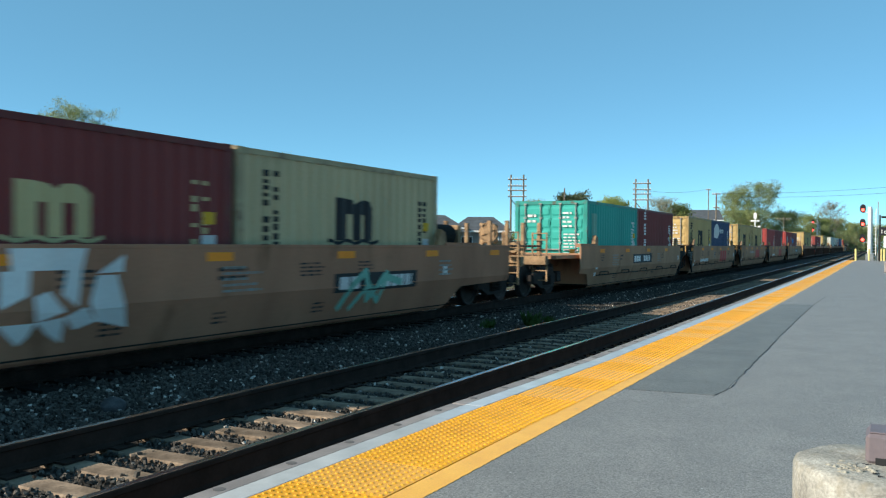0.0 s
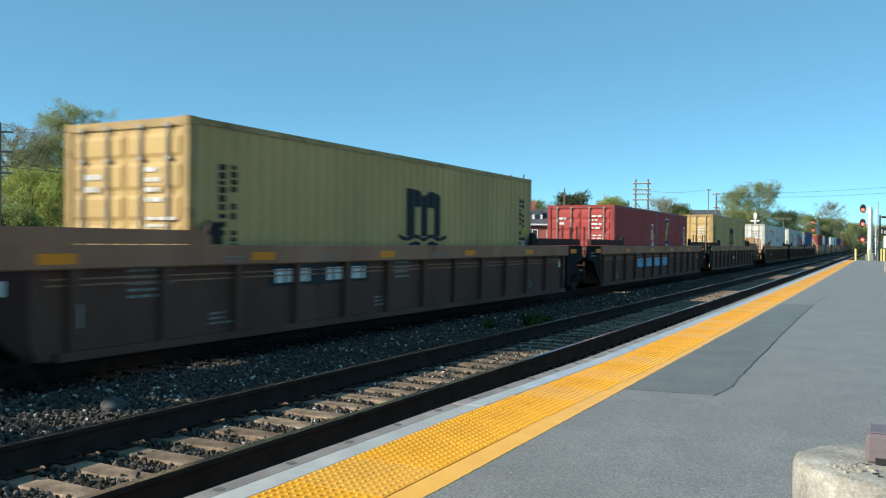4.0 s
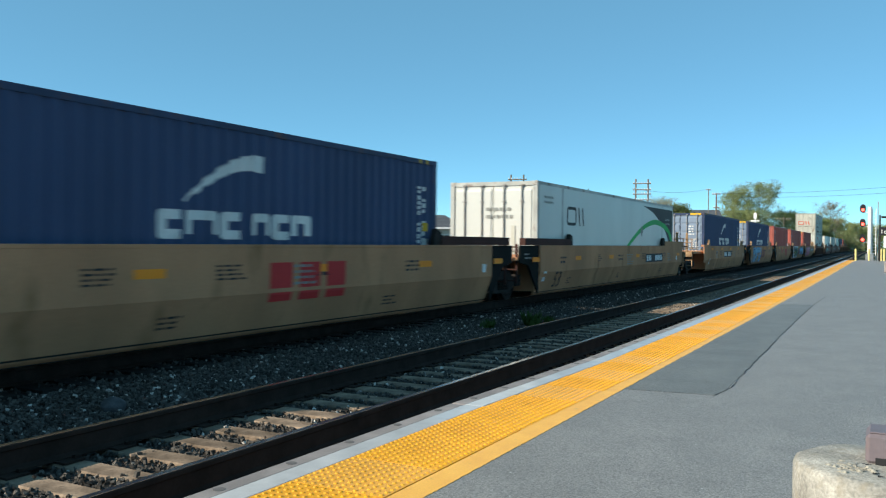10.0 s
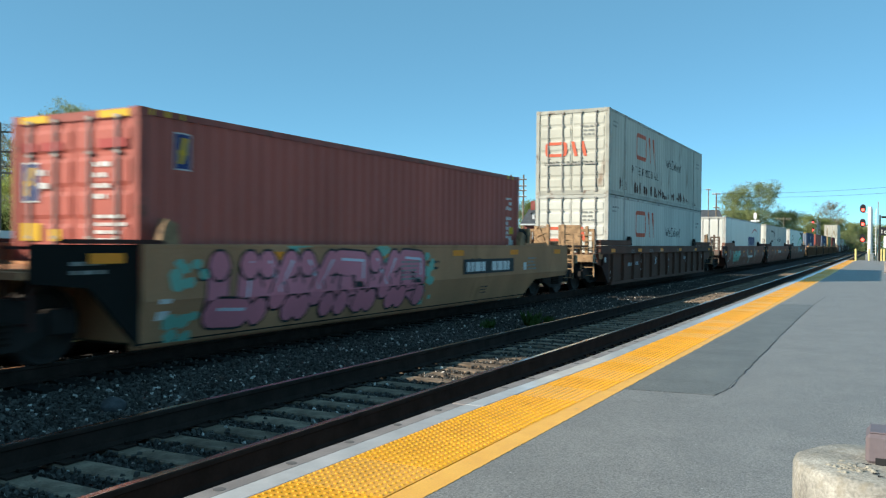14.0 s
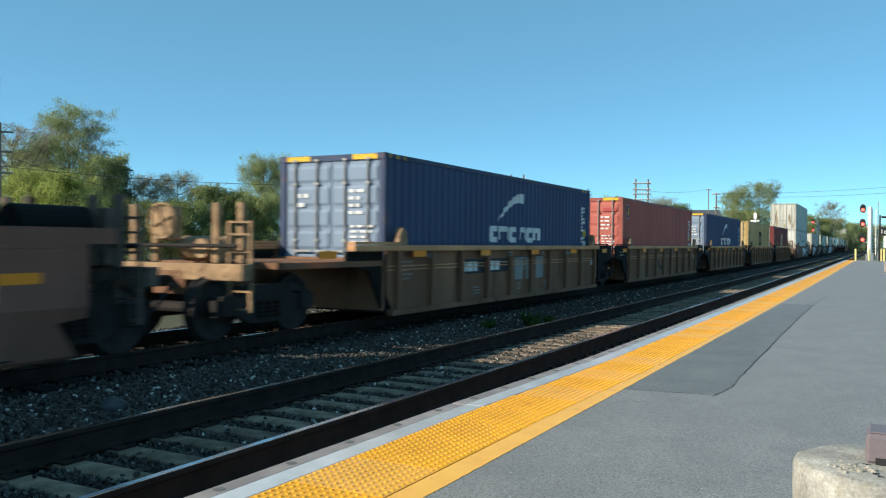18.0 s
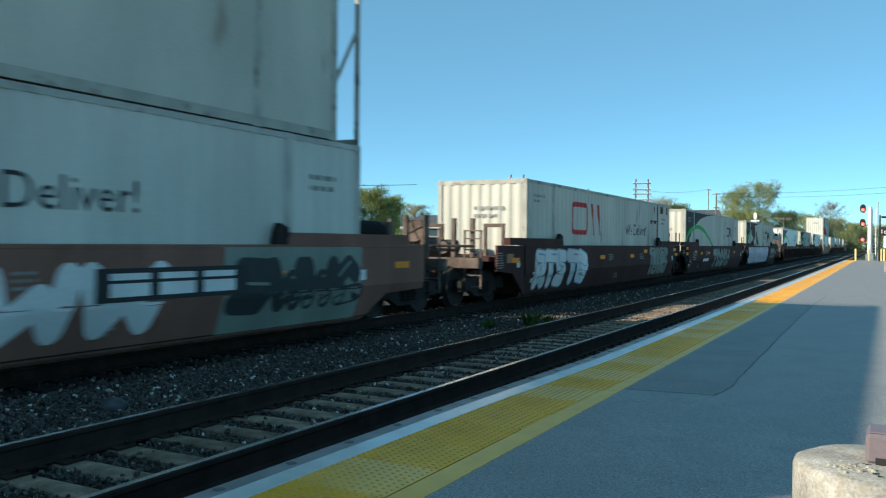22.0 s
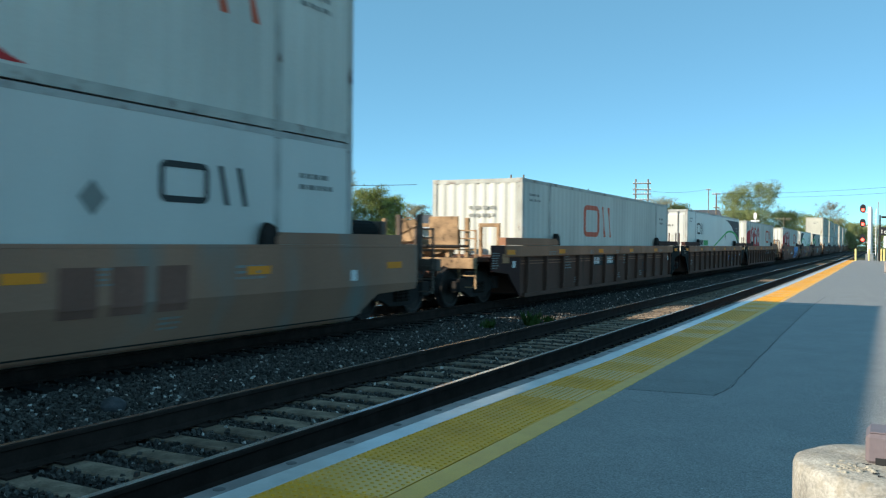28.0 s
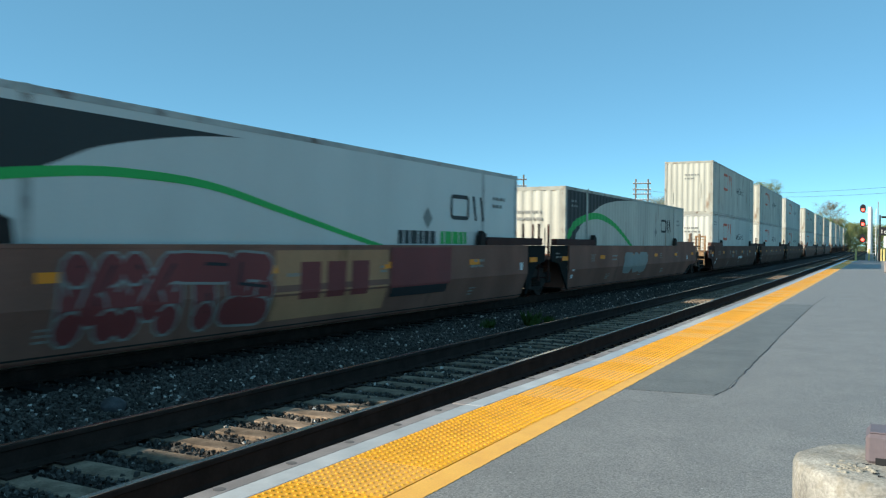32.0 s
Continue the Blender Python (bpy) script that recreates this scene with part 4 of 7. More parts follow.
def bars(y0, y1, z0, z1, rows, seed, upright=False):
    """Small writing that cannot be read, as rows of short bars."""
    r = random.Random(seed)
    out = []
    if upright:
        step = (y1 - y0) / rows
        for i in range(rows):
            z = z1
            while z > z0 + 0.04:
                h = r.uniform(0.05, 0.10)
                out.append(rect(y0 + i * step, y0 + (i + r.uniform(0.36, 0.46)) * step, max(z0, z - h), z))
                z -= h + r.choice((0.03, 0.03, 0.05, 0.16))
        return out
    step = (z1 - z0) / rows
    for i in range(rows):
        y, end = y0, y0 + (y1 - y0) * r.uniform(0.6, 1)
        while y < end - 0.03:
            w = min(r.uniform(0.06, 0.2) if rows > 1 else r.uniform(0.14, 0.3), end - y)
            out.append(rect(y, y + w, z0 + i * step, z0 + (i + (0.45 if rows > 1 else 0.75)) * step))
            y += w + 0.05
    return out


LETTERS = {}


def words(text, y, z, size):
    """Readable writing in the built-in font, as triangles with their lower left corner at (y, z)."""
    if text not in LETTERS:
        cu = bpy.data.curves.new("letters", "FONT")
        cu.body, cu.size, cu.resolution_u = text, 1.0, 3
        ob = bpy.data.objects.new("letters", cu)
        me = bpy.data.meshes.new_from_object(ob)
        me.calc_loop_triangles()
        LETTERS[text] = [[(me.vertices[i].co.x, me.vertices[i].co.y) for i in t.vertices] for t in me.loop_triangles]
        bpy.data.objects.remove(ob)
        bpy.data.meshes.remove(me)
    return [[(y + size * a, z + size * b) for a, b in t] for t in LETTERS[text]]


def spaced(text, y, z, size, pitch):
    """A word in wide-set letters."""
    return [q for i, ch in enumerate(text) for q in words(ch, y + i * pitch, z, size)]


def blobs(spots, seed, size=0.3):
    """Sprayed cloudy patches of paint round the given places."""
    g = random.Random(seed)
    out = []
    for y, z in spots:
        for _ in range(9):
            a, b, q = y + g.uniform(-0.9, 0.9) * size, z + g.uniform(-0.8, 0.8) * size, size * g.uniform(0.18, 0.42)
            out.append([(a + q * g.uniform(0.9, 1.5) * math.cos(k), min(1.385, max(0.14, b + q * math.sin(k)))) for k in (0.2, 1.1, 2.0, 2.9, 3.9, 4.7, 5.6)])
    return out


def under_curve(fn, y0, y1, z0, z1, step=0.25, above=False):
    """The area between a curve and the lower (or upper) edge of a panel, in upright strips."""
    k = max(1, int((y1 - y0) / step))
    out = []
    for i in range(k):
        a, b = y0 + (y1 - y0) * i / k, y0 + (y1 - y0) * (i + 1) / k
        fa, fb = (min(z1, max(z0, fn(q))) for q in (a, b))
        if above and min(fa, fb) < z1 - 1e-3:
            out.append([(a, fa), (b, fb), (b, z1), (a, z1)] if fb < z1 and fa < z1 else ([(a, fa), (b, z1), (a, z1)] if fa < z1 else [(a, z1), (b, fb), (b, z1)]))
        elif not above and max(fa, fb) > z0 + 1e-3:
            out.append([(a, z0), (b, z0), (b, fb), (a, fa)] if fa > z0 and fb > z0 else ([(a, z0), (b, z0), (a, fa)] if fa > z0 else [(a, z0), (b, z0), (b, fb)]))
    return out


def marks(parent, skin, rows, lift=0.003, turned=False, shift=None):
    for i, (name, polys, colour, label) in enumerate(rows):
        me = mark_mesh(name, polys, skin, lift + 0.0016 * i, turned, 1 if "field" in name or "arc" in name else 7)
        me.materials.append(M[colour])
        ob = part(name, me, None, parent, label)
        if len(polys) > 5 and ("bar" in name or "graffiti" in name or "scrawl" in name or "writing" in name or "letter" in name or "slogan" in name):
            ob["kind"] = "stuff"
        if shift:
            ob.matrix_local = shift


# ---- freight containers: y from the end towards the eye, z from the floor ----
WAVE, DEEP = 0.278, 0.036


def wave_breaks(y0, y1, pitch=WAVE):
    k = max(2, round((y1 - y0) / pitch))
    p = (y1 - y0) / k
    out = []
    for i in range(k):
        out += [(y0 + p * (i + f), d) for f, d in ((0.0, 0), (0.26, 0), (0.50, 1), (0.76, 1))]
    return out + [(y1, 0)]


def wave_skin(breaks, x, deep):
    ys = [b[0] for b in breaks]

    def at(y, z):
        for (a, da), (b, db) in zip(breaks, breaks[1:]):
            if a <= y <= b:
                return x - deep * (da + (db - da) * (y - a) / max(1e-6, b - a))
        return x
    return Skin(at, ys)


def wave_panel(breaks, x, deep, z0, z1, sign=1):
    bm = bmesh.new()
    prev = None
    for y, d in breaks:
        q = sign * (x - deep * d)
        a, b = bm.verts.new((q, y, z0)), bm.verts.new((q, y, z1))
        if prev:
            bm.faces.new((prev[0], a, b, prev[1]) if sign > 0 else (a, prev[0], prev[1], b))
        prev = (a, b)
    return bm


SHELLS = {}


def shell(kind, length, height, end):
    """Meshes of one kind of box, made once: kind is 'steel', 'domestic' or 'smooth'."""
    key = (kind, length, height, end)
    if key in SHELLS:
        return SHELLS[key]
    w = 1.219 if kind == "steel" else 1.295
    out = {"w": w, "parts": []}
    posts = [0.0, length - 0.16]
    if length > 14:
        posts += [1.90, length - 2.06]
    frame = bmesh.new()
    for s in (-1, 1):
        for y in posts:
            proud = 0.0 if y in (0.0, length - 0.16) else (0.012 if kind == "domestic" else -0.004)
            x = s * w
            box(frame, min(x + s * proud, x - s * 0.12), max(x + s * proud, x - s * 0.12), y, y + 0.16, 0.0, height)
        box(frame, min(s * w, s * (w - 0.06)), max(s * w, s * (w - 0.06)), 0.16, length - 0.16, 0.02, 0.16)
        box(frame, min(s * w, s * (w - 0.06)), max(s * w, s * (w - 0.06)), 0.16, length - 0.16, height - 0.09, height - 0.004)
    for y in (0.0, length - 0.08):
        box(frame, -w + 0.12, w - 0.12, y + 0.004, y + 0.076, height - 0.12, height - 0.006)
        box(frame, -w + 0.12, w - 0.12, y + 0.004, y + 0.076, 0.0, 0.15)
    out["parts"].append(("frame", mesh_of("frame", frame, "grime"), "frame"))
    inner = [p + 0.16 for p in sorted(posts)[:-1]], sorted(posts)[1:]
    breaks = []
    spans = []
    for a, b in zip(*inner):
        spans.append([(a, 0), (b, 0)] if kind == "smooth" else wave_breaks(a, b, WAVE if kind == "steel" else 0.34))
        breaks += spans[-1]
    deep = {"steel": 0.036, "domestic": 0.022, "smooth": 0.0}[kind]
    xs = w - (0.006 if kind == "steel" else 0.004)
    for s in (1, -1):
        for span in spans:
            out["parts"].append(("side_panel", mesh_of("side_panel", wave_panel(span, xs, deep, 0.15, height - 0.08, s), "grime"), "self"))
    roof = boxes((-w + 0.03, w - 0.03, 0.03, length - 0.03, height - 0.05, height - 0.012))
    out["parts"].append(("roof", mesh_of("roof", roof, "grime"), "self"))
    out["parts"].append(("floor_panel", mesh_of("floor_panel", boxes((-w + 0.05, w - 0.05, 0.05, length - 0.05, 0.04, 0.16)), "grime"), "self"))
    far = wave_panel(wave_breaks(-w + 0.12, w - 0.12), length - 0.03, 0.03, 0.14, height - 0.1)
    far.transform(Matrix.Rotation(math.pi / 2, 4, "Z"))
    for v in far.verts:
        v.co.x, v.co.y = v.co.x, abs(v.co.y)
    out["parts"].append(("end_panel", mesh_of("end_panel", fixed(far), "grime"), "self"))
    cast = mesh_of("corner_casting", boxes((-0.085, 0.085, -0.09, 0.09, -0.06, 0.06), bev=0.008), "steel")
    out["cast"] = [(cast, (s * (w - 0.08), y, z)) for s in (-1, 1) for y in (0.084, length - 0.084, *((1.98, length - 1.98) if length > 14 else ())) for z in (0.06, height - 0.056)]
    if end == "doors":
        for s in (-1, 1):
            bm = bmesh.new()
            x0, x1 = sorted((s * 0.012, s * (w - 0.13)))
            box(bm, x0, x1, 0.034, 0.07, 0.15, height - 0.12)
            zs = [0.15 + (height - 0.27) * f for f in (0.02, 0.17, 0.34, 0.5, 0.66, 0.83, 0.98)]
            if kind == "smooth":
                zs = [zs[0], zs[-1]]
            for a, b in zip(zs, zs[1:]):
                prism(bm, [(0.034, a + 0.03), (0.012, a + 0.09), (0.012, b - 0.09), (0.034, b - 0.03)], x0 + 0.05, x1 - 0.05, "x")
            out["parts"].append(("door", mesh_of("door", fixed(bm), "grime"), "self"))
        rods = []
        for x in (-0.85, -0.33, 0.33, 0.85):
            bm = tube(bmesh.new(), (x, -0.014, 0.10), (x, -0.014, height - 0.08), 0.021, seg=8)
            for z in (0.12, 0.75, 1.25, height - 0.55, height - 0.10):
                box(bm, x - 0.045, x + 0.045, -0.034, 0.012, z - 0.02, z + 0.02)
            box(bm, min(x, x + 0.4 * (1 if x < 0 else -1)), max(x, x + 0.4 * (1 if x < 0 else -1)), -0.05, -0.03, 1.02, 1.06)
            rods.append(("locking_rod", mesh_of("locking_rod", bm, "rod"), "keep"))
        out["parts"] += rods
    else:
        near = wave_panel(wave_breaks(-w + 0.12, w - 0.12, 0.30), -0.03, -0.035, 0.14, height - 0.1)
        near.transform(Matrix.Rotation(-math.pi / 2, 4, "Z"))
        for v in near.verts:
            v.co.y = abs(v.co.y)
        out["parts"].append(("end_panel", mesh_of("end_panel", fixed(near), "grime"), "self"))
    out["skin"] = wave_skin(breaks, xs, deep)
    SHELLS[key] = out
    return out


TINTED = {}


def in_colour(me, colour):
    key = (me.name, colour)
    if key not in TINTED:
        TINTED[key] = me.copy()
        TINTED[key].materials[0] = M[colour]
    return TINTED[key]


def container(name, label, kind, length, colour, end="doors", height=2.896, side=(), front=(), stripes=False, door_colour=None, group="containers on the train"):
    sh = shell(kind, length, height, end)
    ob = thing(name, label, "shipping container", group)
    for nm, me, how in sh["parts"]:
        if nm == "door" and door_colour:
            part(nm, in_colour(me, door_colour), None, ob)
            continue
        part(nm, in_colour(me, colour if how == "self" else colour + "_frame") if how != "keep" else me, None, ob)
    for me, at in sh["cast"]:
        c = part("corner_casting", in_colour(me, colour + "_frame"), None, ob)
        c.location = at
    marks(ob, sh["skin"], side)
    flat = Skin(lambda y, z: 0.0)
    marks(ob, flat, front, 0.006, True)
    if stripes:
        rows = []
        for s in (-1, 1):
            a = s * (sh["w"] - 0.17)
            rows.append(("warning_stripe", [rect(min(a, a - s * 0.55), max(a, a - s * 0.55), height - 0.11, height - 0.015)], "yellow_paint", "yellow height warning stripe"))
        marks(ob, flat, rows, 0.004, True)
        marks(ob, sh["skin"], [("warning_stripe", [rect(0.18, 0.75, height - 0.088, height - 0.01)], "yellow_paint", "yellow height warning stripe")], 0.008)
        marks(ob, sh["skin"], [("warning_stripe", [rect(length - 0.75, length - 0.18, height - 0.088, height - 0.01)], "yellow_paint", "yellow height warning stripe")], 0.008)
    return ob


# ---- marks of the different owners, as plain shapes ----
def door_marks(colour="white_paint", seed=0, extra=()):
    a = bars(0.42, 0.78, 1.75, 2.3, 4, seed)
    b = bars(0.45, 1.0, 0.9, 1.6, 7, seed + 1)
    return [("door_writing", a + b + bars(-0.78, -0.42, 1.9, 2.25, 2, seed + 2), colour, "small white lettering bars")] + list(extra)


def id_column(length, height, colour="white_paint", seed=0, at=None):
    y = at if at is not None else length - 0.75
    return ("number_bar", bars(y, y + 0.42, 0.5, height - 0.55, 2, seed, True), colour, "two columns of small marking bars")


def arch_logo(y, z, s, colour):
    """A bold block with two upright slots and rounded shoulders over a wavy foot line."""
    w, h = 1.45 * s, 0.94 * s
    p = [rect(y + a * w, y + b * w, z, z + 0.62 * h) for a, b in ((0.0, 0.28), (0.41, 0.63), (0.77, 1.0))]
    p += [[(y, z + 0.62 * h), (y + 0.5 * w, z + 0.62 * h), (y + 0.5 * w, z + 0.86 * h), (y + 0.42 * w, z + 0.95 * h), (y + 0.28 * w, z + 0.98 * h), (y + 0.0 * w, z + h)]]
    p += [[(y + 0.5 * w, z + 0.62 * h), (y + w, z + 0.62 * h), (y + w, z + 0.80 * h), (y + 0.92 * w, z + 0.93 * h), (y + 0.78 * w, z + 0.98 * h), (y + 0.62 * w, z + 0.96 * h), (y + 0.5 * w, z + 0.86 * h)]]
    foot = [(y + (-0.2 + 1.4 * i / 20) * w, z + (-0.03 + 0.035 * math.cos(i * math.pi / 3.33)) * s) for i in range(21)]
    return ("logo", p + stroke(foot, 0.075 * s) + [disc(y + f * w, z - 0.27 * s, 0.17 * s, 16, 0.30 * s) for f in (0.26, 0.76)], colour, "bold slotted block emblem over a wavy line")


def link_logo(y, z, w, h, colour, thin=0.15):
    """A hollow rounded block and two slanted bars."""
    t = thin * h

    def outline(g):
        a, b, c, d, q = y + g, y + 0.52 * w - g, z + g, z + h - g, max(0.02, 0.24 * h - g)
        return [(cx + q * math.cos(k), cz + q * math.sin(k)) for cx, cz, k0 in ((b - q, d - q, 0.0), (a + q, d - q, 1.571), (a + q, c + q, 3.142), (b - q, c + q, 4.712)) for k in (k0 + 0.3927 * n for n in range(5))]
    big, small = outline(0.0), outline(t)
    p = [[big[i - 1], big[i], small[i], small[i - 1]] for i in range(len(big))]
    for f in (0.62, 0.84):
        p.append([(y + f * w + 0.08 * w, z), (y + f * w + 0.08 * w + t * 1.1, z), (y + f * w + t * 1.1, z + h), (y + f * w, z + h)])
    return ("logo", p, colour, "hollow block emblem")


def swoosh_logo(y, z):
    """A row of white blocks under a curved sweep, as on the blue boxes."""
    p, x = [], y
    for i, (w, gap) in enumerate(((0.42, 0.05), (0.62, 0.05), (0.42, 0.22), (0.42, 0.05), (0.42, 0.05), (0.46, 0.0))):
        p += stroke([(x + 0.06, z + 0.06), (x + 0.06, z + 0.32), (x + w - 0.06, z + 0.32), (x + w - 0.06, z + 0.06)] if i % 2 else [(x + w - 0.05, z + 0.32), (x + 0.06, z + 0.32), (x + 0.06, z + 0.06), (x + w - 0.05, z + 0.06)], 0.13)
        x += w + gap
    arc = [(y + 0.42 + 1.6 * f, z + 0.50 + 0.62 * math.sin(f * 1.75)) for f in (0, 0.12, 0.25, 0.4, 0.55, 0.7, 0.85, 1.0)]
    for i, q in enumerate(zip(arc, arc[1:])):
        p += stroke(list(q), 0.04 + 0.035 * i)
    return ("logo", p, "white_paint", "white block emblem under a sweeping arc")


def flag_logo(y, z, s):
    return [("logo", [rect(y, y + 0.9 * s, z, z + 1.5 * s)], "white_paint", "square emblem"), ("logo_field", [rect(y + 0.05 * s, y + 0.85 * s, z + 0.06 * s, z + 1.44 * s)], "navy_paint", ""),
            ("logo_flash", [[(y + 0.15 * s, z + 0.25 * s), (y + 0.35 * s, z + 0.25 * s), (y + 0.75 * s, z + 1.3 * s), (y + 0.3 * s, z + 1.3 * s)], rect(y + 0.15 * s, y + 0.62 * s, z + 0.62 * s, z + 0.8 * s)], "yellow_paint", "")]


def along(pts, y):
    """The height of a smooth line through points at y."""
    if y <= pts[0][0]:
        return pts[0][1]
    for i, ((a, za), (b, zb)) in enumerate(zip(pts, pts[1:])):
        if y <= b:
            p0, p3 = pts[max(0, i - 1)], pts[min(len(pts) - 1, i + 2)]
            m0, m1 = (zb - p0[1]) / (b - p0[0]), (p3[1] - za) / (p3[0] - a)
            h = b - a
            t = (y - a) / h
            return (2 * t ** 3 - 3 * t * t + 1) * za + (t ** 3 - 2 * t * t + t) * h * m0 + (3 * t * t - 2 * t ** 3) * zb + (t ** 3 - t * t) * h * m1
    return pts[-1][1]


ARC = [(0.0, 1.2), (0.75, 1.74), (1.4, 1.93), (2.45, 2.09), (3.56, 2.10), (5.2, 1.83), (7.2, 1.17), (9.5, 0.2)]
HILL = [(0.0, 0.3), (0.5, 0.95), (0.91, 1.41), (1.4, 1.76), (1.95, 2.02), (2.5, 2.19), (3.56, 2.49), (5.0, 2.68), (6.0, 2.75), (7.6, 2.83)]
LONG_ARC = [(0.0, 1.45), (1.2, 1.82), (2.4, 1.99), (3.3, 2.04), (4.7, 1.98), (6.3, 1.69), (8.5, 1.26), (9.5, 1.1), (12.0, 0.9)]
LONG_HILL = [(0.0, 1.0), (1.2, 1.65), (2.4, 2.11), (2.8, 2.28), (3.45, 2.44), (4.5, 2.62), (5.6, 2.72), (6.6, 2.82)]


def green_sweep(length, height, mirrored=False, dark="charcoal_paint", wide=False, plain=False):
    """A dark field behind a pale hill, edged by a green arc."""
    arc, hil = (LONG_ARC, LONG_HILL) if wide else (ARC, HILL)

    def m_(q):
        return length - q if mirrored else q
    lo, hi = (0.17, hil[-1][0]) if not mirrored else (length - hil[-1][0], length - 0.17)
    field = under_curve(lambda q: along(hil, m_(q)), lo, hi, 0.16, height - (0.2 if wide or plain else 0.09), 0.2, above=True)
    k = 44
    end = arc[-1][0]
    pts = [(m_(end * i / k), along(arc, end * i / k)) for i in range(1, k + 1)]
    w = 0.09 if wide else 0.16
    rims = []
    for i, (y, z) in enumerate(pts):
        (ya, za), (yb, zb) = pts[max(0, i - 1)], pts[min(len(pts) - 1, i + 1)]
        d, t = math.hypot(yb - ya, zb - za), w * (0.75 - 0.4 * i / k)
        rims.append(((y - (zb - za) / d * t, z + (yb - ya) / d * t), (y + (zb - za) / d * t, z - (yb - ya) / d * t)))
    band = [[a, b, d, c] for (a, b), (c, d) in zip(rims, rims[1:])]
    return [("dark_field", field, dark, "dark painted field"), ("green_arc", band, "green_paint", "curved green stripe")]


RED_EDGE = [(0.0, 1.85), (0.68, 2.14), (1.5, 2.27), (2.4, 2.28), (4.0, 2.05), (5.6, 1.65), (7.2, 1.2), (8.6, 0.5), (9.2, 0.16)]


def red_scene(length, flip=False):
    """A red rising field and three red roundels with pale vehicle shapes."""
    def m_(q):
        return length - q if flip else q
    rows = [("red_field", under_curve(lambda q: along(RED_EDGE, m_(q)), m_(9.2) if flip else 0.17, length - 0.17 if flip else 9.2, 0.16, 2.8, 0.2), "red_paint", "red painted field")]
    rim, discs, pale = [], [], []
    for c in (3.03, 4.55, 6.15):
        c, z = m_(c), 1.86
        rim += ring(c, z, 0.74, 0.045)
        discs.append(disc(c, z, 0.64, 26))
        pale += [rect(c - 0.36, c + 0.36, z - 0.38, z - 0.02), rect(c - 0.27, c + 0.27, z + 0.2, z + 0.46), rect(c - 0.36, c - 0.24, z - 0.02, z + 0.2), rect(c + 0.24, c + 0.36, z - 0.02, z + 0.2), rect(c - 0.30, c - 0.12, z - 0.56, z - 0.38), rect(c + 0.12, c + 0.30, z - 0.56, z - 0.38)]
    return rows + [("roundels", discs, "red_paint", "three red roundels"), ("roundel_rims", rim, "rust_red_box", ""), ("roundel_shapes", pale, "white_box", "pale vehicle shapes")]


THIN = (((0.1, 0.05), (0.2, 0.95), (0.85, 0.8), (0.5, 0.5), (0.95, 0.05)), ((0.9, 0.9), (0.15, 0.95), (0.2, 0.5), (0.85, 0.45), (0.7, 0.05), (0.05, 0.1)),
        ((0.1, 0.95), (0.25, 0.05), (0.6, 0.6), (0.75, 0.05), (0.95, 0.95)), ((0.85, 0.7), (0.5, 0.97), (0.12, 0.6), (0.3, 0.05), (0.9, 0.15)), ((0.05, 0.9), (0.95, 0.95), (0.55, 0.85), (0.4, 0.05)))
FAT = (((0.2, 0.0), (0.15, 1.0), (0.8, 0.95), (0.75, 0.5), (0.25, 0.45), (0.85, 0.0)), ((0.2, 1.0), (0.2, 0.05), (0.8, 0.0), (0.8, 1.0)), ((0.85, 0.95), (0.2, 1.0), (0.2, 0.55), (0.8, 0.45), (0.8, 0.0), (0.1, 0.05)),
       ((0.05, 1.0), (0.95, 0.95), (0.5, 0.98), (0.5, 0.0)), ((0.15, 0.0), (0.2, 1.0), (0.5, 0.3), (0.8, 1.0), (0.85, 0.0)), ((0.8, 0.8), (0.25, 1.0), (0.15, 0.1), (0.8, 0.0), (0.85, 0.5), (0.5, 0.5)))


def graffiti(y0, y1, z0, z1, fill, line, seed, k=5, inner=None, fat=False):
    """A sprayed tag: bold crooked strokes in a row, outlined and shaded; no letters."""
    r = random.Random(seed)
    w = (y1 - y0) / k
    h = z1 - z0
    t = min(0.40, 0.42 * w) if fat else min(0.34, 0.42 * w)
    body, rim, cut = [], [], []
    for i in range(k):
        a = y0 + i * w
        shapes = FAT if fat else THIN
        spots = [(a + w * u + r.uniform(-0.06, 0.06) * w, z0 + t / 2 + 0.06 + (h - t - 0.12) * v) for u, v in r.choice(shapes)]
        for p, q in zip(spots, spots[1:]):
            body += stroke([p, q], t)
            rim += stroke([p, q], t + (0.07 if fat else 0.11))
        body += [disc(y, z, t / 2, 10) for y, z in spots]
        rim += [disc(y, z, t / 2 + (0.035 if fat else 0.055), 10) for y, z in spots]
        cut += stroke([(y + 0.04, z + 0.05) for y, z in spots[1:4]], 0.045)
    return [("graffiti_outline", rim, line, "sprayed graffiti outline"), ("graffiti", body, fill, "sprayed graffiti strokes"), ("graffiti_stroke", cut, inner or line, "")]


# ---- well cars: y = 0 at the middle of the well, z = 0 at the rail ----
TOP = 1.40
SIDE_X = 1.49


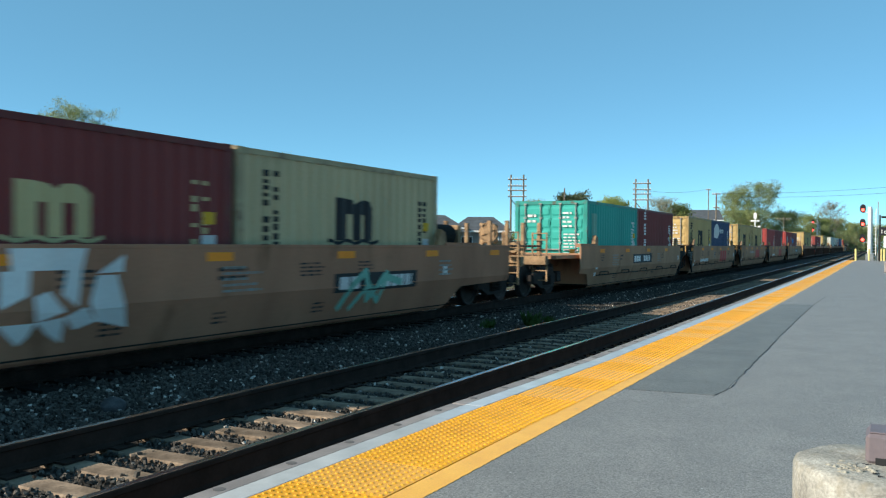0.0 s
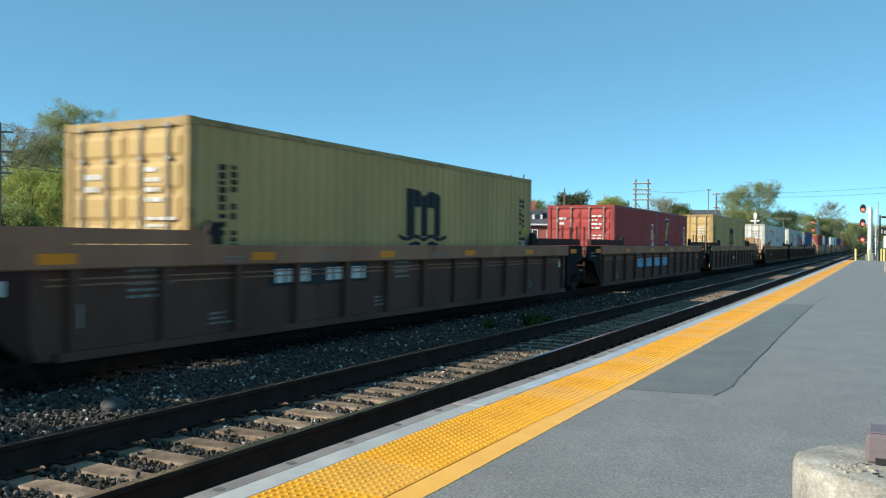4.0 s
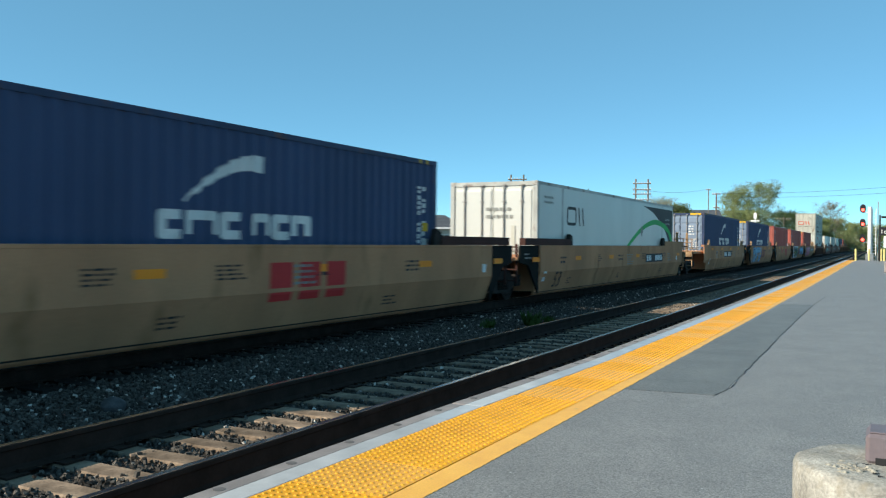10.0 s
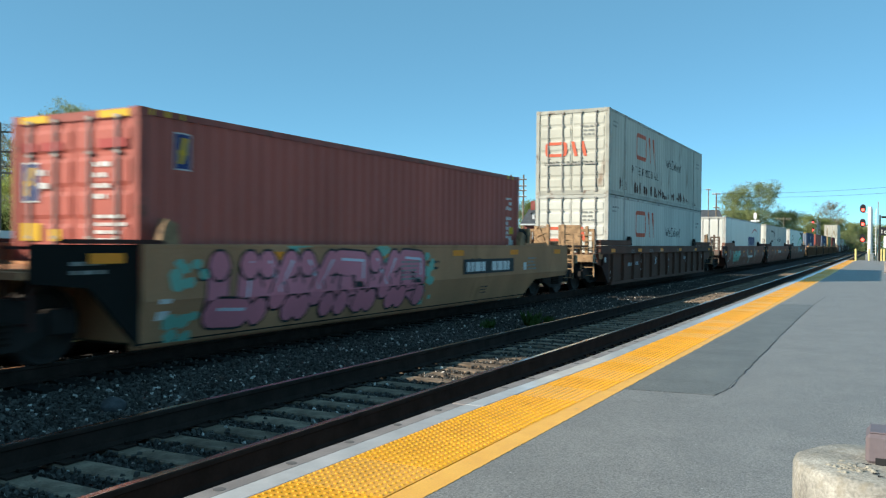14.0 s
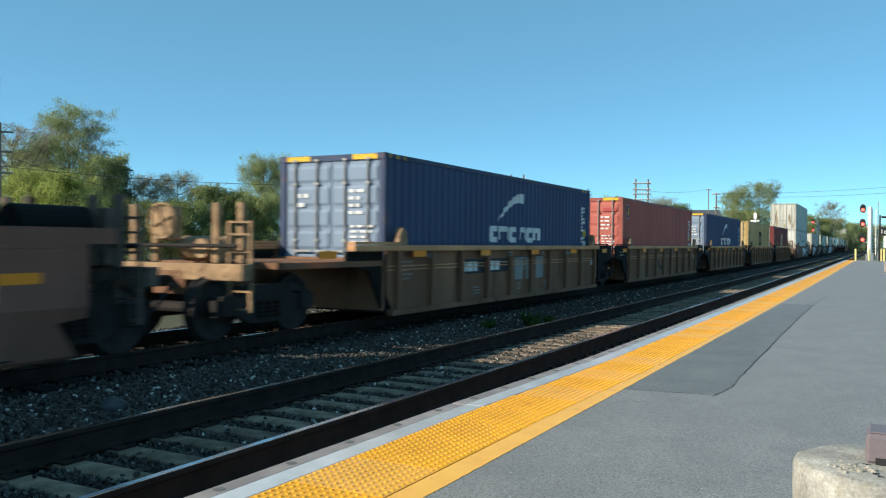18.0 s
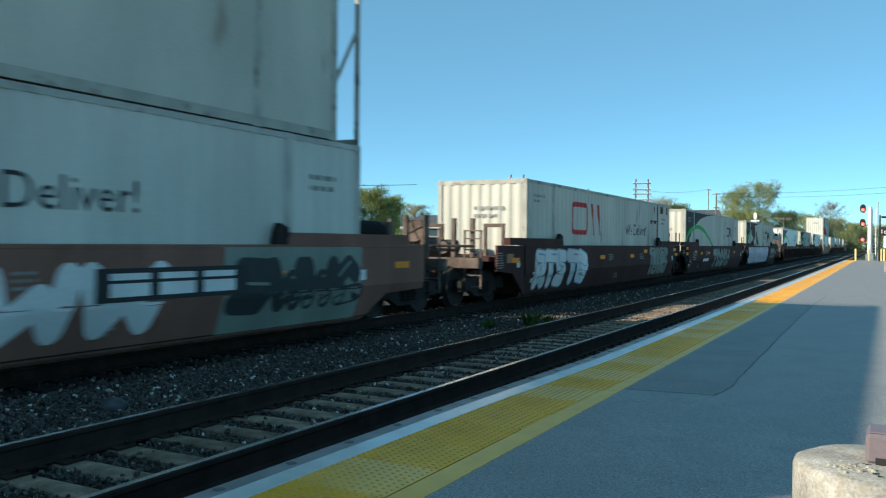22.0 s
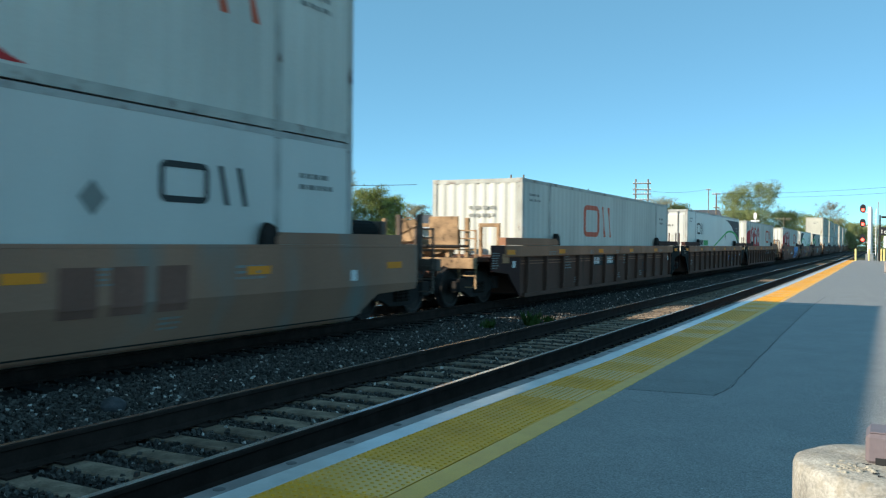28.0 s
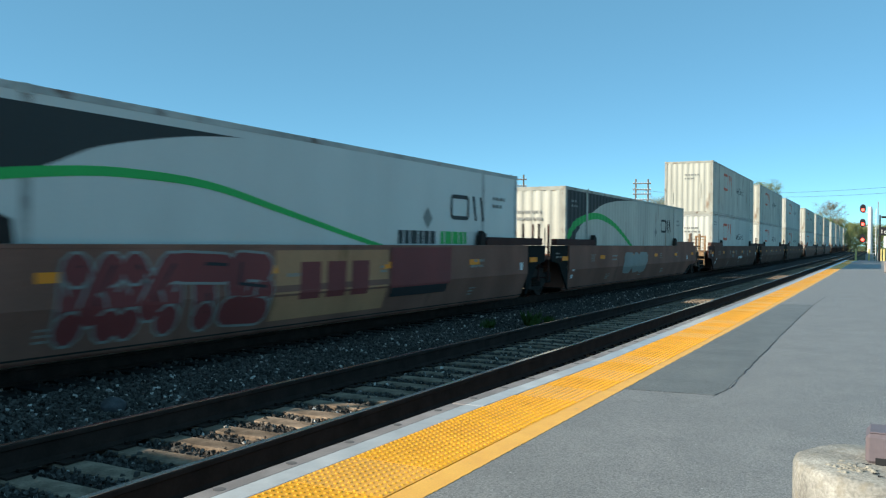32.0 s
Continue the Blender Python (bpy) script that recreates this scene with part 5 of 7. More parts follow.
def wheelset_meshes():
    bm = bmesh.new()
    rings = []
    for r, x in ((0.08, 0.05), (0.13, 0.035), (0.36, 0.02), (0.40, 0.055), (0.455, 0.055), (0.46, -0.04), (0.49, -0.055), (0.49, -0.085), (0.40, -0.085), (0.36, -0.02), (0.13, -0.035), (0.08, -0.05)):
        rings.append([bm.verts.new((x, r * math.cos(a), r * math.sin(a))) for a in (2 * math.pi * i / 28 for i in range(28))])
    for a, b in zip(rings, rings[1:] + rings[:1]):
        for i in range(28):
            bm.faces.new((a[i], a[(i + 1) % 28], b[(i + 1) % 28], b[i]))
    wheel = mesh_of("wheel", fixed(bm), "wheel_steel")
    axle = mesh_of("axle", tube(bmesh.new(), (-1.05, 0, 0), (1.05, 0, 0), 0.085, seg=10), "steel")
    side = bmesh.new()
    prism(side, [(-1.15, 0.36), (-1.15, 0.60), (-0.62, 0.62), (-0.42, 0.80), (0.42, 0.80), (0.62, 0.62), (1.15, 0.60), (1.15, 0.36), (0.72, 0.36), (0.40, 0.22), (-0.40, 0.22), (-0.72, 0.36)], -0.07, 0.07, "x")
    for y in (-0.9, 0.9):
        box(side, -0.12, 0.12, y - 0.16, y + 0.16, 0.36, 0.66, 0.02)
    frame = mesh_of("side_frame", fixed(side), "steel")
    spring, prev = bmesh.new(), None
    for i in range(9):
        q = 0.085 if i % 2 else 0.066
        ring_ = [spring.verts.new((q * math.cos(a), q * math.sin(a), 0.30 + 0.0325 * i)) for a in (math.pi * k / 4 for k in range(8))]
        for k in range(8) if prev else ():
            spring.faces.new((prev[k], prev[(k + 1) % 8], ring_[(k + 1) % 8], ring_[k]))
        prev = ring_
    return wheel, axle, frame, mesh_of("spring", spring, "grime")


WHEEL, AXLE, FRAME, SPRING = wheelset_meshes()


def truck(parent, y):
    t = part("truck", boxes((-1.0, 1.0, y - 0.18, y + 0.18, 0.42, 0.72), (-0.25, 0.25, y - 0.25, y + 0.25, 0.72, 0.98)), "steel", parent, "dark oily four-wheeled truck")
    for dy in (-0.9, 0.9):
        a = part("axle", AXLE, None, t)
        a.location = (0, y + dy, 0.46)
        for s in (-1, 1):
            w = part("wheel", WHEEL, None, t)
            w.location, w.rotation_euler = (s * 0.76, y + dy, 0.46), (0, 0, 0 if s > 0 else math.pi)
    for s in (-1, 1):
        f = part("side_frame", FRAME, None, t)
        f.location = (s * 1.0, y, 0)
        for dy in (-0.2, 0.0, 0.2):
            part("spring", SPRING, None, t).location = (s * 1.06, y + dy, 0)
    return t


def side_plate(style, hl, ea, eb, s):
    """One side: smooth and folded, or with a top chord and upright ribs; it reaches to -ea and eb."""
    X = SIDE_X
    bm = bmesh.new()
    la, lb = (min(hl + 0.35, q) if q > hl + 0.9 else q for q in (ea, eb))
    if style == "smooth":
        # upper plate, fold, lower plate leaning in; at a free end the lower edge rises to clear the wheels
        ma, mb = (min(hl + 0.45, q) for q in (ea, eb))
        la, lb = (min(hl - 0.1, q) if q > hl + 0.9 else q for q in (ea, eb))
        rows = [(TOP, X, ea, eb), (0.70, X, ea, eb), (0.66, X - 0.015, ea, eb), (0.57, X - 0.047, ea, eb), (0.53, X - 0.062, ma, mb), (0.13, X - 0.205, la, lb), (0.09, X - 0.25, la - 0.05, lb - 0.05)]
        out, inn = [], []
        for z, x, qa, qb in rows:
            out.append((bm.verts.new((s * x, -qa, z)), bm.verts.new((s * x, qb, z))))
            inn.append((bm.verts.new((s * (x - 0.05), -qa, z)), bm.verts.new((s * (x - 0.05), qb, z))))
        for seq in (out, inn):
            for (a, b), (c, d) in zip(seq, seq[1:]):
                bm.faces.new((a, b, d, c))
        for (a, b), (c, d) in ((out[0], inn[0]), (out[-1], inn[-1])):
            bm.faces.new((a, b, d, c))
        for i in range(len(rows) - 1):
            for k in (0, 1):
                bm.faces.new((out[i][k], out[i + 1][k], inn[i + 1][k], inn[i][k]))
    else:
        q = hl - 0.1
        top = 1.12
        if hl < 7:
            top, ea, eb, la, lb = 1.29, hl, hl, hl, hl
        prism(bm, [(-ea, top), (-ea, 0.80), (-la + 0.0, 0.70) if la < ea else (-ea, 0.5), (-la + 0.25, 0.12), (lb - 0.25, 0.12), (lb, 0.70) if lb < eb else (eb, 0.5), (eb, 0.80), (eb, top)], *sorted((s * (X - 0.16), s * (X - 0.12))), "x")
        box(bm, *sorted((s * (X - 0.17), s * (X - 0.04))), -q, q, 0.10, 0.20)
    return mesh_of("side_plate", fixed(bm), "grime")


SIDES = {}


def smooth_at(y, z):
    if z > 0.70:
        return SIDE_X
    return SIDE_X - 0.015 - (0.66 - min(0.66, z)) * 0.3585


SMOOTH = Skin(smooth_at, (), (0.70, 0.66))
RIBBED = Skin(lambda y, z: SIDE_X if z > 1.12 else SIDE_X - 0.12, (), (1.12,))


def well_car(label, style, hl, ends, body, chord=None, side=(), gear="brake_gear", group="well cars of the train", posts=True, reflect=True, dark_near=False, seed=1):
    """ends: for the near and the far end (reach, free); a free end has its own truck, coupler and brake gear; else the far one rests on a shared truck."""
    chord = chord or body
    ob = thing("well_car", label, "railway car", group)
    he = {q: (r - (1.5 if free else 0.0)) for q, (r, free) in ((-1, ends[0]), (1, ends[1]))}
    ea, eb = ((hl + 1.2 if q < 0 and (hl < 7 or style != "smooth") else hl + 0.25 if q < 0 and dark_near else he[q] - 0.35) if free else hl + 0.02 for q, (r, free) in ((-1, ends[0]), (1, ends[1])))
    for s in (1, -1):
        key = (style, hl, round(ea, 2), round(eb, 2), s)
        if key not in SIDES:
            SIDES[key] = side_plate(style, hl, ea, eb, s)
        part("side_plate", in_colour(SIDES[key], body), None, ob)
        ck = ("chord", *key, chord)
        if ck not in TINTED:
            X = SIDE_X
            if style == "smooth":
                bm = boxes((*sorted((s * (X - 0.17), s * (X + 0.004))), -ea, eb, TOP - 0.045, TOP + 0.006), bev=0.006)
            else:
                bm = boxes((*sorted((s * (X - 0.19), s * X)), -ea, eb, 1.12 if hl > 7 else 1.29, TOP), bev=0.018)
                for z in (1.00, 0.93):
                    box(bm, *sorted((s * (X - 0.13), s * (X - 0.10))), -hl, hl, z, z + 0.02)
            TINTED[ck] = mesh_of("top_chord", bm, chord)
        part("top_chord", TINTED[ck], None, ob)
    if style != "smooth":
        up = 1.118 if hl > 7 else 1.288
        rk = ("rib", body)
        if rk not in TINTED:
            X = SIDE_X
            TINTED[rk] = mesh_of("rib", prisms("rib", [(X - 0.125, 0.12), (X - 0.05, 0.12), (X - 0.015, 0.5), (X - 0.015, up), (X - 0.125, up)], -0.055, 0.055), body)
        k = 12 if hl > 7.5 else 9
        for i in range(k + 1):
            y = -hl + 0.3 + (2 * hl - 0.6) * i / k
            for s in (0, math.pi):
                r = part("rib", TINTED[rk], None, ob)
                r.rotation_euler = (0, 0, s)
                r.location = (0, y, 0)
    part("well_floor", boxes((-1.3, 1.3, -hl, -hl + 1.2, 0.16, 0.228), (-1.3, 1.3, hl - 1.2, hl, 0.16, 0.228), (-1.3, 1.3, -0.4, 0.4, 0.16, 0.228), (-1.3, -1.18, -hl, hl, 0.15, 0.222), (1.18, 1.3, -hl, hl, 0.15, 0.222)), "grime", ob)
    for s, (reach, free) in ((-1, ends[0]), (1, ends[1])):
        # bulkhead, end deck and bolster over the truck
        a, b = sorted((s * hl, s * (hl + 0.07)))
        part("bulkhead", boxes((-1.32, 1.32, a, b, 0.2, 1.16)), body, ob)
        a, b = sorted((s * (hl + 0.07), s * (he[s] - 0.32)))
        part("end_deck", boxes((-1.31, 1.31, a, b, 1.02, 1.12), (-0.35, 0.35, a, b, 0.74, 1.02)), body, ob)
        inner = hl - 2.4 if hl > 7.5 else hl - 0.35
        outer = hl + (1.2 if free else 1.05)
        for flank in (1, -1):
            up = 0.19 if hl > 7.5 else 0.06
            prof = [(s * outer, TOP + 0.008), (s * outer, TOP + up), (s * (inner + 0.12), TOP + up), (s * inner, TOP + up * 0.6), (s * inner, TOP + 0.008)]
            part("guide_rail", prisms("guide_rail", prof, *sorted((flank * 1.315, flank * 1.475)), "x"), chord if free else "dark_car", ob)
        gy = s * (inner - 0.1)
        part("corner_guide", fixed(prism(bmesh.new(), [(gy - 0.16, TOP + 0.008), (gy + 0.16, TOP + 0.008), (gy + 0.13, TOP + 0.26), (gy - 0.05, TOP + 0.33), (gy - 0.12, TOP + 0.2)], 1.33, 1.45, "x")), gear if hl < 7.5 else "steel", ob)
        # near-black plate closes the end beyond the ribs
        if free and style != "smooth" and hl < 7:
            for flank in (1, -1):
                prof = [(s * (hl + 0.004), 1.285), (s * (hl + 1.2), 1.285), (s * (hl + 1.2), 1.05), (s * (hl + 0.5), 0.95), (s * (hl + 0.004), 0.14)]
                part("end_plate", prisms("end_plate", prof, *sorted((flank * (SIDE_X - 0.24), flank * (SIDE_X - 0.19))), "x"), "dark_end", ob, "near-black end plate")
        if free and dark_near and s < 0:
            for flank in (1, -1):
                prof = [(-hl - 0.26, TOP), (-he[s] + 0.2, TOP), (-he[s] + 0.2, 0.80), (-hl - 1.0, 0.72), (-hl - 0.26, 0.14)]
                part("end_plate", prisms("end_plate", prof, *sorted((flank * (SIDE_X - 0.09), flank * (SIDE_X - 0.03))), "x"), "dark_car", ob, "dark grimy end plate")
            marks(ob, Skin(lambda y, z: SIDE_X - 0.03), [("data_panel", [rect(-hl - 1.35, -hl - 0.95, 0.98, 1.20)], "ochre_car", "yellowed data panel"), ("label_patch", [rect(-hl - 0.75, -hl - 0.55, 0.86, 1.02)], "white_paint", "small pale label"), ("data_writing", bars(-hl - 1.95, -hl - 1.5, 0.86, 1.26, 7, seed), "grey_paint", "")], 0.004)
        if not free:
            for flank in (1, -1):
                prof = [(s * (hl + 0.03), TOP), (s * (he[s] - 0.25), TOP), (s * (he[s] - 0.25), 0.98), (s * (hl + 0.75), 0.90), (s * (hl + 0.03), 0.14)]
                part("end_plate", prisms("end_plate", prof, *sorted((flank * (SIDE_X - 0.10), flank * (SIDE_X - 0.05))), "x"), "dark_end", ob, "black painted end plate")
            if s < 0:
                marks(ob, Skin(lambda y, z: SIDE_X - 0.05), [("small_writing", bars(-hl - 1.0, -hl - 0.45, 1.06, 1.26, 2, int(hl * 10)), "grey_paint", "")], 0.004)
        if free:
            ty = s * (reach - 1.75)
            truck(ob, ty)
            a, b = sorted((s * (he[s] - 0.33), s * (reach - 0.75)))
            part("draft_sill", boxes((-0.32, 0.32, a, b, 0.66, 1.02), bev=0.01), body, ob)
            a, b = sorted((s * (reach - 0.95), s * (reach - 0.75)))
            part("end_sill", boxes((-1.42, 1.42, a, b, 0.88, 1.12), bev=0.01), gear, ob)
            a, b = sorted((s * (reach - 0.75), s * reach))
            c, d = sorted((s * (reach - 0.24), s * (reach + 0.02)))
            part("coupler", boxes((-0.08, 0.08, a, b, 0.78, 0.94), (-0.19, 0.13, c, d, 0.72, 1.0), bev=0.02), "steel", ob)
            if posts:
                tall = 0.62
                q = s * (reach - 1.1)
                for x in (-1.1, -0.62, 0.62, 1.1):
                    bm = boxes((x - 0.05, x + 0.05, q - 0.05, q + 0.05, 1.12, TOP + tall), bev=0.008)
                    part("guide_post", fixed(bm), gear, ob)
                q = s * (hl + 0.75)
                for x in (-0.85, 0.85) if s < 0 and hl > 7 else ():
                    part("guide_gate", boxes((x - 0.28, x - 0.20, q - 0.04, q + 0.04, 1.12, TOP + 0.45), (x + 0.20, x + 0.28, q - 0.04, q + 0.04, 1.12, TOP + 0.45), (x - 0.28, x + 0.28, q - 0.045, q + 0.045, TOP + 0.45, TOP + 0.54), bev=0.006), gear, ob, "inverted U-shaped guide frame")
                part("cross_pipe", tube(bmesh.new(), (-1.2, s * (reach - 0.9), 1.38), (1.2, s * (reach - 0.9), 1.38), 0.03, seg=8), "steel", ob)
                if s < 0:
                    part("reservoir", tube(bmesh.new(), (-0.45, s * (reach - 1.55), 1.33), (0.45, s * (reach - 1.55), 1.33), 0.2, seg=16), gear, ob, "round air reservoir")
                else:
                    tank = part("reservoir", tube(bmesh.new(), (0.55, hl + 0.45, 1.62), (0.55, hl + 1.45, 1.62), 0.25, seg=18), "dark_end", ob, "black round air reservoir")
                    part("tank_strap", boxes((0.28, 0.82, hl + 0.66, hl + 0.72, 1.12, 1.40), (0.28, 0.82, hl + 1.18, hl + 1.24, 1.12, 1.40)), gear, tank)
                    part("hose_box", boxes((0.2, 0.75, hl + 1.62, hl + 1.8, 1.12, 1.86), bev=0.02), gear, ob, "upright tan equipment box")
                if style != "smooth" and s < 0 and hl > 7:
                    part("gear_panel", boxes((0.2, 0.95, s * (reach - 0.98), s * (reach - 0.93), 1.3, 2.05), bev=0.01), gear, ob, "upright tan equipment panel")
            q = s * (reach - 1.0)
            lad = bmesh.new()
            for x in (0.95, 1.36):
                box(lad, x - 0.02, x + 0.02, q - 0.02, q + 0.02, 0.42, 1.75)
            for z in (0.46, 0.72, 0.98, 1.30, 1.55, 1.73):
                box(lad, 0.95, 1.36, q - 0.015, q + 0.015, z - 0.015, z + 0.015)
            part("ladder", lad, gear, ob)
            if s < 0:
                wy = q - 0.06
                bw = bmesh.new()
                for i in range(20):
                    a0, a1 = 2 * math.pi * i / 20, 2 * math.pi * (i + 1) / 20
                    tube(bw, (-0.35 + 0.27 * math.cos(a0), wy, 1.75 + 0.27 * math.sin(a0)), (-0.35 + 0.27 * math.cos(a1), wy, 1.75 + 0.27 * math.sin(a1)), 0.018, seg=5)
                for i in range(4):
                    a0 = math.pi / 2 * i + 0.4
                    tube(bw, (-0.35, wy, 1.75), (-0.35 + 0.27 * math.cos(a0), wy, 1.75 + 0.27 * math.sin(a0)), 0.014, seg=5)
                part("brake_wheel", bw, gear, ob)
                part("brake_housing", boxes((-0.55, -0.15, wy + 0.02, wy + 0.24, 1.45, 1.98), bev=0.03), gear, ob)
                part("brake_cylinder", tube(bmesh.new(), (0.35, wy + 0.1, 1.34), (0.35, wy + 0.75, 1.34), 0.15, seg=14), gear, ob)
            part("brake_hose", tube(tube(bmesh.new(), (0.35, s * (reach - 0.5), 0.85), (0.38, s * (reach - 0.1), 0.45), 0.025), (0.38, s * (reach - 0.1), 0.45), (0.3, s * reach, 0.42), 0.025), "rubber", ob)
        else:
            if s > 0:
                truck(ob, reach)
            a, b = sorted((s * (he[s] - 0.33), s * reach))
            part("link_beam", boxes((-0.30, 0.30, a, b, 0.70, 1.04), bev=0.01), body, ob)
            q = s * (he[s] - 0.36)
            part("cross_step", boxes((0.75, 1.40, min(q, q + s * 0.2), max(q, q + s * 0.2), 1.02, 1.10)), body, ob)
            steps = bmesh.new()
            light = body in ("ochre_car", "buff_car", "tan_car", "drab_car")
            for x in (0.85, 1.30):
                box(steps, x - 0.022, x + 0.022, q - 0.022, q + 0.022, 0.45, 1.44 if light else 1.98)
            for z in (0.52, 0.80, 1.08, 1.36):
                box(steps, 0.85, 1.30, q - 0.014, q + 0.014, z - 0.016, z + 0.016)
            part("ladder", steps, "dark_car", ob, "dark steel end ladder")
    if style == "smooth" and hl < 7 and body == "buff_car":
        x = smooth_at(0, 0.5) + 0.03
        rod = tube(bmesh.new(), (x, -hl + 0.4, 0.47), (x, hl - 0.4, 0.47), 0.018, seg=6)
        for i in range(5):
            y = -hl + 1.2 + i * (2 * hl - 2.4) / 4
            for a, b in (((y - 0.5, 0.47), (y - 0.42, 0.57)), ((y - 0.42, 0.57), (y + 0.42, 0.57)), ((y + 0.42, 0.57), (y + 0.5, 0.47))):
                tube(rod, (x + 0.02, *a), (x + 0.02, *b), 0.016, seg=6)
        part("side_rail", rod, "steel", ob, "dark pipe handrail along the side")
        for i in range(8):
            y = -hl + 0.7 + i * (2 * hl - 1.4) / 7
            part("foot_bracket", boxes((SIDE_X - 0.36, SIDE_X - 0.22, y - 0.14, y + 0.14, 0.02, 0.1)), "grime", ob)
    skin = SMOOTH if style == "smooth" else RIBBED
    if reflect:
        k = 6
        for i in range(k):
            y = -he[-1] + 1.2 + (he[-1] + he[1] - 2.4) * i / (k - 1)
            marks(ob, skin, [("reflector", [rect(y - 0.25, y + 0.25, 1.18, 1.30) if style != "smooth" or hl < 7 else rect(y - 0.25, y + 0.25, 0.98, 1.10)], "amber_paint", "amber reflective patch")], 0.006)
    r = random.Random(seed)
    ink = "black_paint" if body in ("ochre_car", "tan_car", "buff_car") else "grey_paint"
    little = []
    for i in range(5):
        y = -hl + 0.6 + (2 * hl - 2.4) * (i + r.uniform(0.1, 0.8)) / 5
        little += bars(y, y + r.uniform(0.3, 0.75), 0.92 if style == "smooth" else 1.16, 1.16 if style == "smooth" else 1.28, r.choice((2, 3, 4)), seed + i)
    for i in range(3):
        y = -hl + 1.0 + (2 * hl - 3) * (i + r.uniform(0.1, 0.9)) / 3
        little += bars(y, y + r.uniform(0.25, 0.5), 0.32, 0.52, 3, seed + 9 + i)
    marks(ob, skin, [("stencil_writing", little, ink, ""), ("label_patch", [rect(-hl + 0.25, -hl + 0.45, 0.45, 0.72)], "white_paint", "small pale label"), ("label_patch", [rect(hl - 0.5, hl - 0.32, 0.8, 0.98)], "white_paint", "small pale label")], 0.005)
    if side:
        marks(ob, skin, side, 0.012)
    return ob


# ---- the train: places along it are its distances from the eye's line at the start ----
FLOOR_Z = 0.23
CARS = [
    # the car at -6.5 stays out of view; it is added for its shadow
    ("smooth", 6.25, "tan_car", None, (-6.5, 9.15)),
    ("smooth", 6.25, "buff_car", None, (31.1, 46.6, 62.1, 77.6, 93.2)),
    ("ribbed", 8.3, "brown_car", "tan_car", (115.1, 134.95, 154.6)),
    ("ribbed", 8.3, "brown_car", "tan_car", (178.4, 198.1, 217.7)),
    ("smooth", 8.3, "ochre_car", None, (241.5, 261.1, 280.8)),
    ("smooth", 6.25, "ochre_car", None, (302.7, 318.9, 334.8, 350.5, 366.5)),
    ("ribbed", 8.3, "brown_car", None, (388.2,)),
    ("smooth", 8.3, "rosy_car", None, (412.0, 431.6, 451.4)),
    ("ribbed", 6.25, "drab_car", "sunlit_chord_car", (473.3, 489.3, 505.3, 521.2, 537.0)),
    ("smooth", 8.3, "rosy_car", None, (559.2,)),
    ("smooth", 8.3, "dark_car", None, (583.0, 602.7, 622.5)),
    ("ribbed", 8.3, "dark_car", None, (646.5, 666.2, 685.9)),
    ("smooth", 8.3, "faded_car", None, (710.0,)),
    ("ribbed", 8.3, "brown_car", "tan_car", (733.8, 754.0, 773.6)),
    ("smooth", 8.3, "rosy_car", None, (797.5, 817.2, 837.0)),
    ("smooth", 8.3, "brown_car", None, (860.6, 880.3, 900.0)),
    ("smooth", 8.3, "rosy_car", None, (923.8, 943.5, 963.2)),
    ("ribbed", 8.3, "brown_car", None, (987.0, 1006.7, 1026.4)),
    ("smooth", 8.3, "brown_car", None, (1050.0, 1069.7)),
]
COLOUR_WORDS = {"buff_car": "dusty buff", "faded_car": "faded tan and grey patched", "tan_car": "dusty tan", "brown_car": "dark brown", "ochre_car": "ochre yellow", "drab_car": "dirty yellow brown", "rosy_car": "reddish brown", "dark_car": "blackish brown"}
TRAIN = []


def plate_marks(y, seed, dark=True, up=0.0):
    """A painted number panel with bars, small writing and a length figure."""
    rows = []
    if dark:
        rows.append(("number_panel", [rect(y, y + 2.7, 0.78 + up, 1.10 + up)], "black_paint", "dark number panel"))
        rows.append(("number_bar", bars(y + 0.15, y + 1.15, 0.83 + up, 1.11 + up, 1, seed) + bars(y + 1.45, y + 2.6, 0.83 + up, 1.11 + up, 1, seed + 5), "white_paint", "white number bars"))
    else:
        rows.append(("number_bar", bars(y, y + 2.3, 0.62, 0.82, 1, seed), "white_paint", "white number bars"))
    rows.append(("small_writing", bars(y - 2.6, y - 1.8, 0.75, 1.15, 5, seed + 1) + bars(y + 3.6, y + 4.3, 0.8, 1.15, 4, seed + 2), "grey_paint", ""))
    return rows


def figure(text, y, z, size, colour):
    return ("length_figure", words(text, y, z, size), colour, "painted length figure")


def owner_block(y, colour="red_paint"):
    """Three bold blocks in a row, the car owner's mark."""
    return ("logo", [rect(y + 0.70 * i, y + 0.70 * i + 0.52, 0.56, 1.14) for i in range(3)], colour, "faded block emblem")


